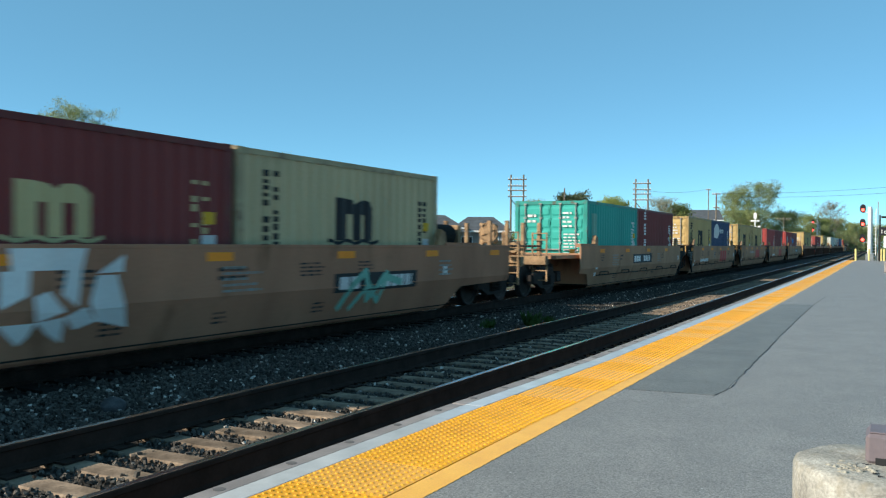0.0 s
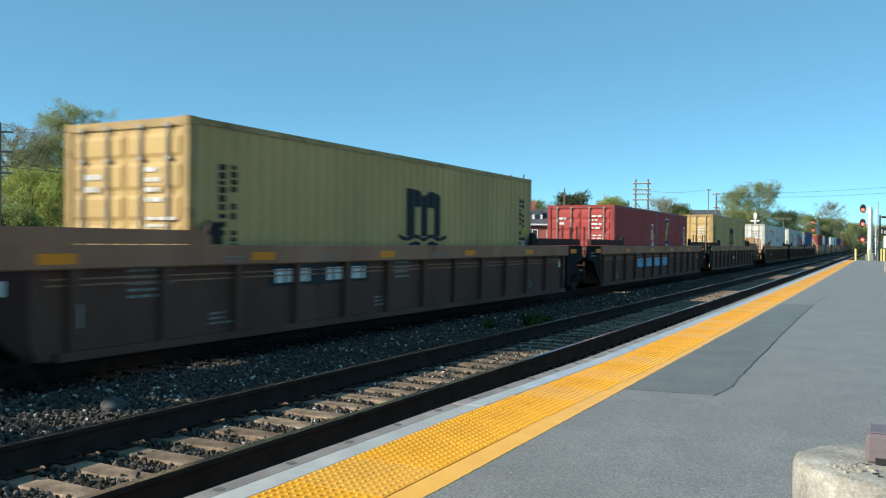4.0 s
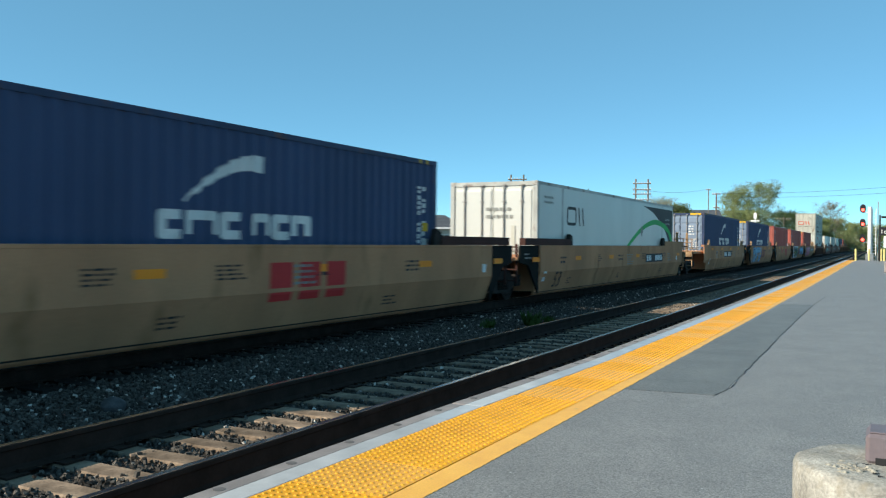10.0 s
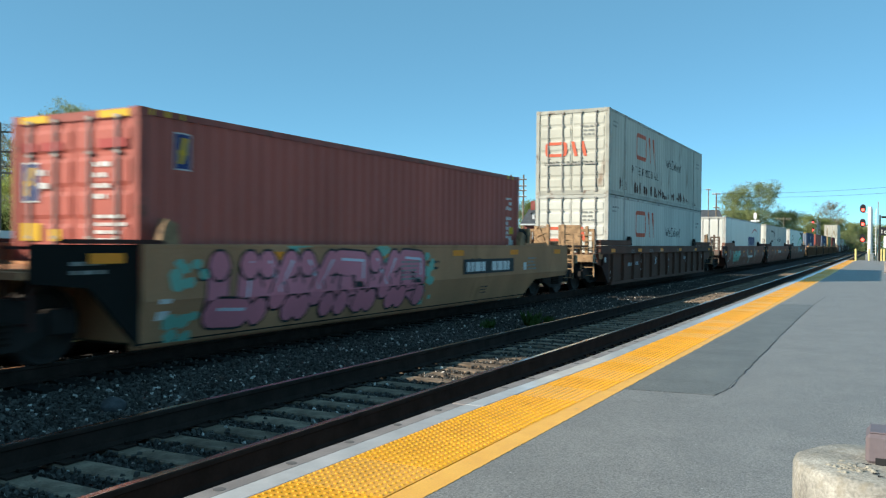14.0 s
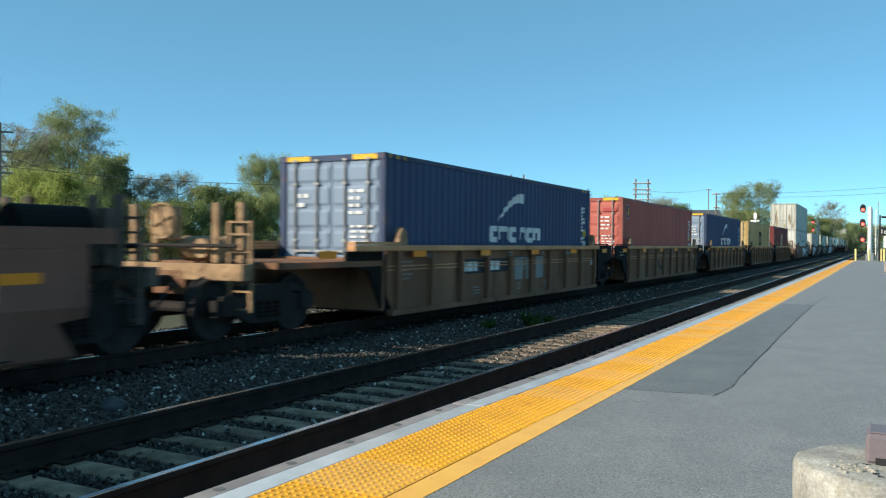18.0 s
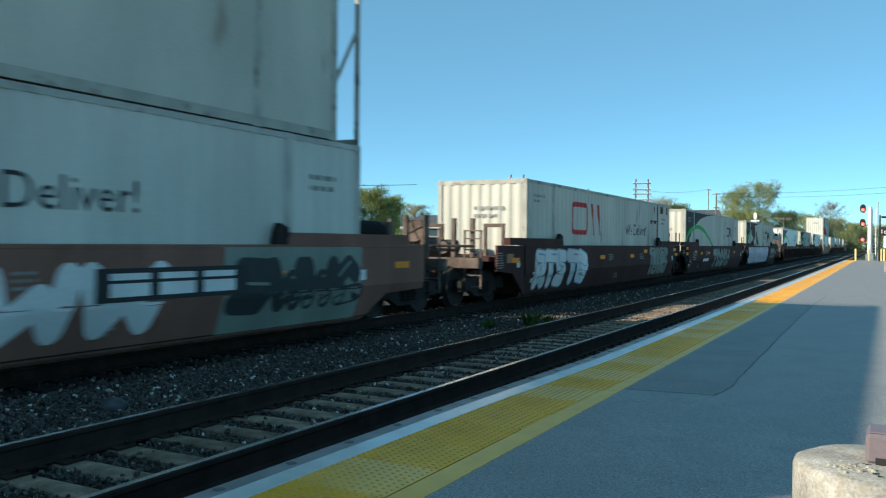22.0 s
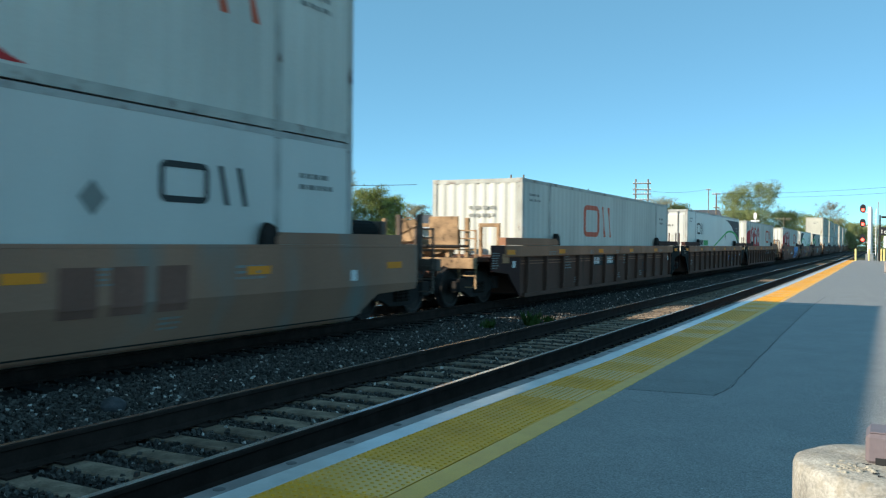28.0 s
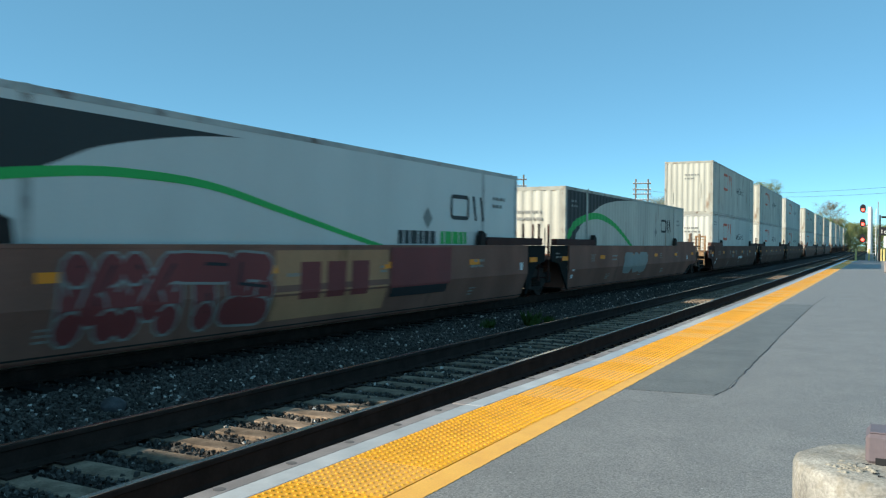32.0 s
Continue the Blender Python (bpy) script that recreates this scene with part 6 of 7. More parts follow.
# a sprayed tag of crooked wedges round a hollow
STAR_TAG = [[(-3.75, 1.36), (-2.80, 1.36), (-2.86, 1.12), (-3.72, 1.12)], [(-3.06, 1.12), (-2.86, 1.12), (-2.90, 0.70), (-3.12, 0.85)], [(-3.85, 1.12), (-3.50, 1.12), (-3.52, 0.86), (-3.86, 0.72)],
            [(-3.46, 0.84), (-3.28, 0.90), (-3.06, 0.66), (-3.40, 0.56)], [(-3.86, 0.56), (-3.40, 0.56), (-3.46, 0.42), (-3.56, 0.32)], [(-3.40, 0.56), (-3.06, 0.60), (-3.03, 0.30), (-3.24, 0.42)],
            [(-2.67, 1.07), (-2.27, 1.29), (-2.30, 1.08)], [(-2.66, 1.05), (-2.38, 1.05), (-2.16, 0.41), (-2.62, 0.52), (-2.76, 0.75)], [(-3.06, 0.60), (-2.80, 0.70), (-2.62, 0.52), (-2.90, 0.44)],
            [(-5.40, 1.30), (-4.40, 1.36), (-3.95, 1.30), (-4.05, 1.04), (-5.20, 1.05)], [(-5.20, 1.03), (-4.70, 1.03), (-4.50, 0.40), (-5.10, 0.30)], [(-4.40, 1.00), (-4.00, 0.98), (-3.92, 0.45), (-4.36, 0.40)]]


def extra_reflectors(*spots):
    return [("reflector", [rect(y - 0.24, y + 0.24, z - 0.06, z + 0.06)], "amber_paint", "amber reflective patch") for y, z in spots]


# what is painted on the sides of single cars
SIDE_MARKS = {
    9.15: plate_marks(1.98, 1, up=-0.17) + [("graffiti", STAR_TAG, "white_paint", "white sprayed star-shaped graffiti"), ("green_scrawl", stroke([(2.2, 0.32), (2.5, 0.72), (2.9, 0.95), (3.05, 0.45), (3.5, 0.85), (4.1, 0.72)], 0.13) + stroke([(2.55, 0.3), (3.0, 0.72), (3.4, 0.4), (3.6, 0.95)], 0.10), "mint_paint", "sprayed green scrawl")],
    31.1: plate_marks(-1.6, 5), 46.6: plate_marks(-4.5, 6, False) + [owner_block(1.2)], 62.1: [figure("40", -5.85, 0.72, 0.46, "charcoal_paint"), ("chalk_scrawl", stroke([(-2.5 + 0.13 * i, 0.98 + 0.07 * math.sin(i * 2.1)) for i in range(17)], 0.035), "chalk_paint", "chalked scrawl"), owner_block(0.5)], 77.6: plate_marks(-4.4, 8, False) + [owner_block(0.6)],
    93.2: plate_marks(1.0, 9), 115.1: plate_marks(-4.6, 10), 134.95: plate_marks(-1.0, 11, False) + graffiti(-3.5, 1.2, 0.55, 1.0, "sky_paint", "grey_paint", 14, 5)[1:], 154.6: plate_marks(-1.0, 12, False),
    178.4: plate_marks(-5.0, 13, False), 198.1: plate_marks(-6.5, 14, False) + [owner_block(-0.6, "grey_paint")], 217.7: [("chalk_scrawl", [q for c in (-4.9, -1.0, 1.2, 3.6, 5.0) for q in stroke([(c - 0.2, 0.5), (c - 0.1, 0.95), (c + 0.15, 0.6), (c + 0.2, 0.98)], 0.07)], "chalk_paint", "chalked scrawl")] + [figure("125T", -8.1, 0.55, 0.42, "white_paint")],
    241.5: plate_marks(-5.1, 16, up=-0.05) + [figure("53", -8.1, 0.24, 0.78, "black_paint")] + graffiti(1.35, 3.4, 0.18, 1.37, "lilac_paint", "sky_paint", 21, 2, fat=True)[:2] + [("chalk_scrawl", [q for c in (4.3, 5.2, 6.2) for q in ring(c, 0.85, 0.38, 0.04)], "chalk_paint", "chalked rings")],
    261.1: [owner_block(0.55), figure("53", -6.6, 0.25, 0.55, "black_paint")] + plate_marks(-2.5, 17, False)[1:], 280.8: plate_marks(2.6, 18) + [figure("53", -7.2, 0.26, 0.62, "black_paint")],
    302.7: plate_marks(-1.6, 19), 318.9: [("yellow_spray", blobs([(-5.0, 0.75), (-3.4, 1.2), (-1.6, 0.95), (-2.6, 0.4)], 3), "yellow_paint", "sprayed yellow patches")] + graffiti(-5.4, -1.0, 0.18, 1.38, "sky_paint", "navy_paint", 31, 5, "navy_paint", True) + [owner_block(-0.93, "maroon_box")],
    334.8: [owner_block(0.8), ("red_scrawl", stroke([(-2.8, 0.8), (-2.2, 1.2), (-1.6, 0.8), (-1.0, 1.15)], 0.12), "red_paint", "")],
    350.5: [("graffiti_backing", [rect(-6.2, -0.8, 0.2, 1.37)], "lilac_paint", "pale sprayed backing"), ("blue_spray", blobs([(-4.6, 1.1), (-2.4, 0.5), (-1.2, 0.7)], 4), "sky_paint", "")] + graffiti(-5.6, -0.9, 0.22, 1.36, "black_paint", "lime_paint", 41, 4, "mint_paint", True) + [owner_block(-0.6, "maroon_box")] + graffiti(1.2, 5.4, 0.42, 1.32, "sky_paint", "navy_paint", 42, 5),
    366.5: [("mint_spray", blobs([(-5.6, 0.3), (-5.5, 1.0), (-3.2, 1.25), (-0.8, 1.25), (0.8, 1.0), (0.9, 0.5)], 5, 0.28), "mint_paint", "sprayed mint green patches")] + graffiti(-5.2, 0.7, 0.18, 1.38, "pink_paint", "black_paint", 51, 6, "lilac_paint", True) + plate_marks(2.4, 22),
    388.2: [("chalk_scrawl", [q for c, zz, h in ((-4.0, 0.8, 0.32), (0.4, 0.65, 0.36), (-1.8, 0.82, 0.14), (-8.0, 0.5, 0.2), (4.0, 0.86, 0.16)) for q in stroke([(c - 0.14, zz - h), (c + 0.1, zz - h * 0.4), (c - 0.12, zz + h * 0.1), (c + 0.15, zz + h * 0.5), (c - 0.08, zz + h)], 0.06)], "chalk_paint", "chalked scrawl")] + [("number_bar", bars(-5.9, -5.3, 0.68, 0.84, 1, 23) + bars(-5.0, -4.4, 0.70, 0.86, 1, 24) + bars(3.5, 4.5, 0.8, 0.98, 1, 25), "chalk_paint", "faded number bars")],
    412.0: [("pale_spray", blobs([(-7.6, 0.9), (-0.4, 0.9), (0.6, 0.6), (3.2, 0.9)], 6, 0.34), "sage_paint", "faded sprayed patches")] + graffiti(-6.4, -3.6, 0.35, 1.2, "mint_paint", "rosy_car", 71, 4)[1:] + plate_marks(0.0, 24, False), 431.6: plate_marks(-1, 25), 451.4: plate_marks(2.0, 26) + graffiti(-0.6, 1.4, 0.8, 1.36, "white_paint", "grey_paint", 72, 2)[:1],
    473.3: plate_marks(-3.4, 27) + [owner_block(-0.3, "grey_paint")], 489.3: [("scrawl", stroke([(-1.6, 0.9), (-1.2, 0.55), (-0.8, 0.5), (-0.4, 0.9)], 0.16), "black_paint", "black sprayed scrawl")], 505.3: [figure("40", -4.0, 0.4, 0.5, "black_paint")],
    521.2: [("scrawl", stroke([(-1.8, 1.0), (-1.5, 0.65), (-1.1, 0.6), (-0.8, 1.0)], 0.16), "black_paint", "black sprayed scrawl")], 537.0: plate_marks(-3.2, 28),
    559.2: graffiti(-1.5, 3.4, 0.2, 1.3, "white_paint", "rosy_car", 81, 4)[1:2] + [("graffiti_backing", [rect(4.5, 7.85, 0.16, 1.37)], "sage_paint", "grey green sprayed backing")] + graffiti(4.7, 7.8, 0.3, 1.32, "charcoal_paint", "sage_paint", 82, 4, "sage_paint")[1:] + [("emblem_panel", [rect(2.4, 4.95, 0.72, 1.12)], "black_paint", ""), ("emblem_lettering", [q for i in range(3) for q in (rect(2.6 + 0.75 * i, 3.2 + 0.75 * i, 0.98, 1.06), rect(2.6 + 0.75 * i, 3.2 + 0.75 * i, 0.78, 0.94))], "white_paint", "white block emblem")],
    583.0: extra_reflectors((3.37, 1.2), (6.43, 1.16), (8.3, 1.24)) + graffiti(-7.9, -5.6, 0.2, 1.36, "white_paint", "grey_paint", 91, 3, "sky_paint", True) + graffiti(-5.4, -3.7, 0.22, 1.36, "white_paint", "sky_paint", 92, 2, "grey_paint", True) + graffiti(4.0, 6.9, 0.25, 1.38, "sage_paint", "grey_paint", 93, 5, "dark_car", True),
    602.7: extra_reflectors((-8.7, 1.29), (-6.7, 1.12), (-3.25, 1.05), (0.9, 1.05)) + [figure("53", -7.9, 0.36, 0.42, "sage_paint")] + plate_marks(-4.8, 32, False) + graffiti(-1.9, 3.2, 0.15, 1.36, "sage_paint", "black_paint", 94, 5) + graffiti(3.5, 5.6, 0.4, 1.2, "grey_paint", "black_paint", 95, 5)[2:],
    622.5: graffiti(-8.25, 2.6, 0.14, 1.39, "lilac_paint", "grey_paint", 96, 13, "navy_paint", True) + graffiti(4.3, 7.0, 0.35, 1.3, "grey_paint", "black_paint", 97, 5)[:2],
    646.5: [figure("53", -0.9, 0.42, 0.5, "white_paint")] + plate_marks(0.4, 33, False), 666.2: [figure("53", -0.2, 0.45, 0.5, "white_paint"), figure("125T", -7.9, 0.5, 0.34, "white_paint")], 685.9: plate_marks(0, 34, False),
    710.0: plate_marks(-5.6, 35, False) + [owner_block(2.2, "rosy_car")], 733.8: plate_marks(-2.6, 36) + [figure("53", 3.6, 0.45, 0.5, "black_paint")], 754.0: graffiti(2.4, 6.2, 0.3, 1.0, "sky_paint", "blue_paint", 98, 5)[2:] + [figure("125T", -7.9, 0.5, 0.34, "white_paint")],
    773.6: plate_marks(1.4, 37) + [figure("125T", -7.9, 0.5, 0.34, "white_paint"), figure("53", -2.0, 0.42, 0.5, "black_paint")],
    797.5: [("data_panel", [rect(-5.15, -4.72, 0.92, 1.34)], "ochre_car", "yellowed data panel"), ("data_panel", [rect(-4.42, -3.85, 0.55, 1.06)], "ochre_car", "yellowed data panel")] + plate_marks(-2.2, 38, False) + graffiti(1.55, 5.45, 0.12, 1.38, "blue_paint", "white_paint", 99, 4, "sky_paint", True),
    817.2: [("yellow_panel", [rect(-1.5, 1.66, 0.26, 1.32)], "ochre_car", "yellow painted panel"), owner_block(-0.9, "maroon_box")] + graffiti(-5.15, -1.6, 0.2, 1.36, "maroon_box", "grey_paint", 101, 4, "black_paint", True) + [("sprayed_panel", [rect(1.75, 4.1, 0.62, 1.36)], "maroon_box", ""), ("panel_shade", [rect(1.8, 4.0, 0.45, 0.62)], "black_paint", "")],
    837.0: graffiti(-2.5, 0.5, 0.4, 1.2, "sky_paint", "grey_paint", 102, 3)[:1], 860.6: plate_marks(0, 39, False),
}

for gi, (style, hl, body, chord, mids) in enumerate(CARS):
    before = CARS[gi - 1][4][-1] if gi else mids[0] - 22
    after = CARS[gi + 1][4][0] if gi + 1 < len(CARS) else mids[-1] + 22
    for i, c in enumerate(mids):
        near = ((c - mids[i - 1]) / 2, False) if i else ((c - before) / 2, True)
        far = ((mids[i + 1] - c) / 2, False) if i + 1 < len(mids) else ((after - c) / 2, True)
        kind = "smooth-sided" if style == "smooth" else "ribbed"
        car = well_car(f"{COLOUR_WORDS[body]} {kind} intermodal well car with grimy trucks", style, hl, (near, far), body, chord, SIDE_MARKS.get(c, ()), gear="brake_gear" if body in ("tan_car", "buff_car", "ochre_car", "brown_car", "drab_car") else "gear_dull", dark_near=body in ("rosy_car", "brown_car", "dark_car") and c != 710.0, seed=int(c))
        car.location = (FAR, c, 0)
        TRAIN.append(car)


def load(y, ob, level=0):
    ob.location = (FAR, y, FLOOR_Z + level * 2.90)
    TRAIN.append(ob)
    return ob


L20, L40, L53 = 6.058, 12.192, 16.154
seed = [100]


def nxt():
    seed[0] += 7
    return seed[0]


DOOR_FLAG = flag_logo(-1.0, 1.72, 0.36) + [("warning_panel", [rect(-1.02, -0.62, 1.2, 1.44), rect(-0.45, -0.22, 1.2, 1.36)], "yellow_paint", "orange warning panel"), ("tar_band", [rect(-1.0, -0.72, 2.40, 2.52), rect(-0.62, -0.2, 2.40, 2.52), rect(0.5, 1.0, 2.40, 2.52)], "red_box", "dark red repainted band")]


def steel(name, label, length, colour, side=(), stripes=False, idc="white_paint", extra=(), **kw):
    s = nxt()
    tall = 2.591 if length < 7 else 2.896
    return container(name, label, "steel", length, colour, "doors", tall, side=[id_column(length, tall, idc, s), ("warning_label", [rect(length - 0.52, length - 0.3, 1.45, 1.62)], "yellow_paint", "small yellow label"), ("plate", [rect(length - 0.55, length - 0.28, 1.12, 1.3)], "white_paint", "small pale plate")] + list(side), front=door_marks("white_paint", s, extra), stripes=stripes, **kw)


def arch_box(length, colour="yellow_box", dark="black_paint", short=(2.5, 1.25, 0.78)):
    at, low, big = (5.73, 1.35, 1.0) if length > 8 else short
    return steel("container", f"{'yellow' if colour == 'yellow_box' else 'cream' if colour == 'cream_box' else 'maroon'} corrugated container with a bold block emblem", length, colour, [arch_logo(at, low, big, dark), ("number_bar", bars(0.62, 1.1, 0.4, 2.3, 2, nxt(), True), dark, "")], idc=dark)


# two short boxes to a car at the head, then longer ones
# this first box is never in view, kept short to let sun onto the ties
load(-12.6, steel("container", "unseen dark red short container, added to shape the shadow", L20, "maroon_box"))
load(2.95, arch_box(L20, "maroon_box", "cream_paint", (2.72, 1.25, 0.67)))
load(9.09, arch_box(L20, "cream_box"))
load(25.03, steel("container", "teal green short container with pale doors", L20, "teal_box", [("pale_panel", [rect(0.5, 1.0, 0.9, 2.2)], "mint_paint", "")]))
load(31.05, steel("container", "dark red short container with white vertical lettering bars", L20, "maroon_box", [("vertical_lettering", bars(1.15, 1.6, 0.9, 2.6, 1, 5, True), "white_paint", "")]))
load(40.5, arch_box(L20))
load(46.62, steel("container", "navy blue short container with white emblem", L20, "navy_box", [("logo", [disc(1.7, 2.0, 0.42, 12, 0.75), disc(1.1, 1.9, 0.3, 10, 0.4)] + bars(2.6, 4.3, 1.9, 2.2, 1, 8), "white_paint", "white rounded emblem")]))
load(56.03, arch_box(L20))
load(62.12, arch_box(L20))
load(71.43, steel("container", "red short corrugated container", L20, "red_box"))
load(77.6, steel("container", "dark brownish red short container", L20, "maroon_box"))
load(87.12, steel("container", "bright red short container with white block emblem", L20, "red_box", [("logo", bars(0.7, 2.0, 1.3, 2.4, 1, 12), "white_paint", "white block emblem")]))
load(93.2, steel("container", "brown red short container with blue block emblem", L20, "brown_red_box", [("logo", bars(0.6, 1.9, 1.5, 2.1, 1, 15), "blue_paint", "blue block emblem")]))
load(109.04, arch_box(L40))
load(128.9, steel("container", "red short container with white door lettering bars", L20, "red_box"))
load(134.98, steel("container", "red short container with small green emblem", L20, "red_box", flag_logo(1.6, 1.2, 0.75)))
load(147.9, arch_box(L40))


def cn(label, colour="white_box", kind="domestic", end="corrugated", side=(), length=L53, **kw):
    s = nxt()
    rows = list(side) + [("number_bar", bars(0.5, 1.35, 2.32, 2.6, 2, s) + bars(length - 1.45, length - 0.55, 2.05, 2.4, 2, s + 1), "grey_paint", "small grey lettering bars")]
    fr = [("end_writing", bars(-0.2, 0.7, 1.9, 2.3, 2, s + 2), "grey_paint", ""), ("end_stain", [rect(0.55, 0.66, 0.9, 1.7), rect(-0.9, -0.82, 0.6, 1.2)], "white_box_worn", "")] if end != "doors" or kind == "smooth" else [("end_emblem", link_logo(-0.95, 1.3, 1.5, 0.5, "orange_paint", 0.2)[1], "orange_paint", ""), ("end_writing", bars(0.4, 0.95, 2.0, 2.4, 3, s + 2), "grey_paint", ""), ("end_lettering", spaced("INTERMODAL", -0.98, 1.0, 0.2, 0.2), "charcoal_paint", "small dark lettering")]
    return container("container", label, kind, length, colour, end, side=rows, front=fr, **kw)


def deliver(colour="white_box", end="corrugated", logo="orange_paint", label=None, at=8.4):
    return cn(label or "long white corrugated container with red band emblem", colour, end=end, side=[link_logo(3.55, 1.5, 2.95, 0.98, logo), ("slogan", words("We Deliver!", at, 1.56, 0.58), "charcoal_paint", "dark slogan")])


def reefer_unit(ob, style="boxed"):
    """A refrigeration unit on the end wall."""
    if style == "boxed":
        u = part("cooling_unit", boxes((-1.18, 0.30, -1.05, -0.22, 1.84, 2.66), bev=0.05), "white_smooth", ob, "white boxed generator unit")
        part("fuel_tank", boxes((-1.24, 0.36, -1.10, -0.20, 1.58, 1.835), bev=0.06), "grey_paint", u, "grey fuel tank under the unit")
        part("unit_bracket", boxes((-1.1, -0.9, -0.219, -0.002, 1.3, 2.6), (0.0, 0.2, -0.219, -0.002, 1.3, 2.6), (-1.1, 0.2, -0.9, -0.002, 1.36, 1.575)), "steel", u)
        part("side_vent", boxes((0.30, 0.316, -0.85, -0.45, 2.0, 2.5), bev=0.003), "steel", u)
        v = part("control_box", boxes((0.55, 0.98, -0.26, -0.002, 1.82, 2.42), bev=0.03), "white_smooth", ob, "white control box with a dark window")
        part("window", boxes((0.62, 0.90, -0.268, -0.262, 2.08, 2.34)), "window_dark", v)
        part("tank_cap", boxes((0.45, 0.95, -0.3, -0.002, 1.25, 1.7), bev=0.08), "cream_box", ob, "yellowed round-edged tank")
    else:
        u = part("cooling_unit", fixed(prism(bmesh.new(), [(-0.45, 0.2), (0.45, 0.2), (0.72, 0.95), (1.08, 1.5), (1.08, 2.6), (0.95, 2.72), (-0.95, 2.72), (-1.08, 2.6), (-1.08, 1.5), (-0.72, 0.95)], -0.6, -0.002)), "white_smooth", ob, "grey refrigeration unit")
        part("grille", boxes((-0.78, 1.0, -0.606, -0.601, 1.2, 2.5)), "black_paint", u, "dark grille recess")
        for i in range(9):
            z = 1.25 + i * 0.13
            part("grille_slat", boxes((-0.72, 0.95, -0.632, -0.605, z, z + 0.05), bev=0.006), "grey_paint", u)
        part("roof_frame", boxes((-1.29, 1.29, -0.75, -0.68, 2.78, 2.86), (-1.29, -1.2, -0.75, 0.0, 2.78, 2.86), (1.2, 1.29, -0.75, 0.0, 2.78, 2.86), (1.2, 1.29, -0.75, -0.68, 0.1, 2.78), (-1.29, -1.2, -0.75, -0.68, 0.1, 2.78), bev=0.01), "white_smooth", ob)
    return ob


def sweep(kind="smooth", colour="white_smooth", end="doors", mirrored=False, label=None, unit=None, wide=False):
    logo = link_logo(11.85, 1.72, 1.7, 0.54, "charcoal_paint", 0.16) if not mirrored else link_logo(2.35, 1.76, 1.6, 0.55, "charcoal_paint", 0.16)
    full = L53 - (0.72 if unit == "framed" else 0)
    ob = cn(label or "long white container with dark field and green arc", colour, kind, end, green_sweep(full, 2.896, mirrored, wide=wide, plain=kind == "smooth") + [logo, ("small_diamond", [[(10.85, 1.5), (11.05, 1.72), (10.85, 1.94), (10.65, 1.72)]], "grey_paint", "")], length=full)
    return reefer_unit(ob, unit) if unit else ob


def scenic(flip=False):
    """White long box with the red roundels, at the near or the far end."""
    if flip:
        rows = red_scene(L53, True) + [link_logo(2.6, 1.45, 3.1, 0.98, "orange_paint")]
    else:
        rows = red_scene(L53) + [link_logo(10.9, 1.42, 3.15, 0.98, "orange_paint")]
    return cn("long white corrugated container with red field and three roundels", end="corrugated", side=rows)


def cool_words(ob, y):
    marks(ob, Skin(lambda a, b: 1.291), [("lettering", bars(y, y + 1.6, 1.2, 1.55, 1, 77), "charcoal_paint", "dark block lettering"), ("lettering_green", bars(y + 1.7, y + 3.0, 1.2, 1.55, 1, 78), "green_paint", "green block lettering")], 0.006)
    return ob


load(170.32, deliver(end="doors"))
load(189.92, scenic(True))
load(211.6, steel("container", "blue corrugated container with yellow block emblem", L40, "blue_box", [("logo", [q for i in range(5) for q in ring(0.62 + 0.31 * i, 2.42, 0.165, 0.085, 16)], "yellow_paint", "row of yellow rounded shapes")], True, door_colour="blue_door_box"))
load(235.4, steel("container", "dark red container with small flag emblem", L40, "brown_red_box", flag_logo(0.62, 2.15, 0.33), True, extra=DOOR_FLAG))


def blue_load(y):
    return load(y, steel("container", "navy blue corrugated container with white sweeping emblem", L40, "navy_box", [swoosh_logo(4.75, 1.25)], True, door_colour="blue_door_box"))


blue_load(255.05)
load(272.72, sweep("smooth", "white_smooth", "doors", True))
blue_load(296.62)
blue_load(312.92)


def red_load(y, flag=False, colour="rust_red_box"):
    side = flag_logo(0.62, 2.15, 0.33) if flag else [("vertical_lettering", bars(0.85, 1.3, 0.5, 2.6, 1, nxt(), True), "white_paint", "white vertical lettering bars")]
    return load(y, steel("container", "rust red corrugated container with " + ("small flag emblem" if flag else "white vertical lettering bars"), L40, colour, side, flag, extra=DOOR_FLAG if flag else ()))


red_load(328.72)
red_load(344.48)
red_load(360.4, True)
def rust_spots(clusters, seed):
    """Ragged rust patches: (y0, y1, z0, z1, count, size)."""
    r = random.Random(seed)
    out = []
    for y0, y1, z0, z1, count, size in clusters:
        for _ in range(count):
            y, z = round(r.uniform(y0, y1) / 0.34) * 0.34 + r.uniform(-0.05, 0.05), r.uniform(z0, z1)
            w, h = size * r.uniform(0.35, 1.0), size * r.uniform(0.5, 2.0)
            z = max(z, 0.2 + h)
            out.append([(y + w * math.cos(a) * r.uniform(0.8, 1.0), min(2.78, z + h * math.sin(a) * r.uniform(0.8, 1.0))) for a in (0.4, 1.2, 2.0, 2.8, 3.6, 4.4, 5.2, 6.0)])
    return [("rust_patch", out, "rust", "dark ragged rust patches")]


def rusted(ob, clusters, seed, end="corrugated", plates=()):
    skin = SHELLS[("domestic", L53, 2.896, end)]["skin"]
    marks(ob, skin, rust_spots(clusters, seed), 0.009)
    for p in plates:
        marks(ob, skin, [("rusted_plate", [p], "rust", "rusted repair plate")], 0.009)
    for c in ob.children:
        if c.name.startswith("rust_patch"):
            c["kind"] = "stuff"
    return ob


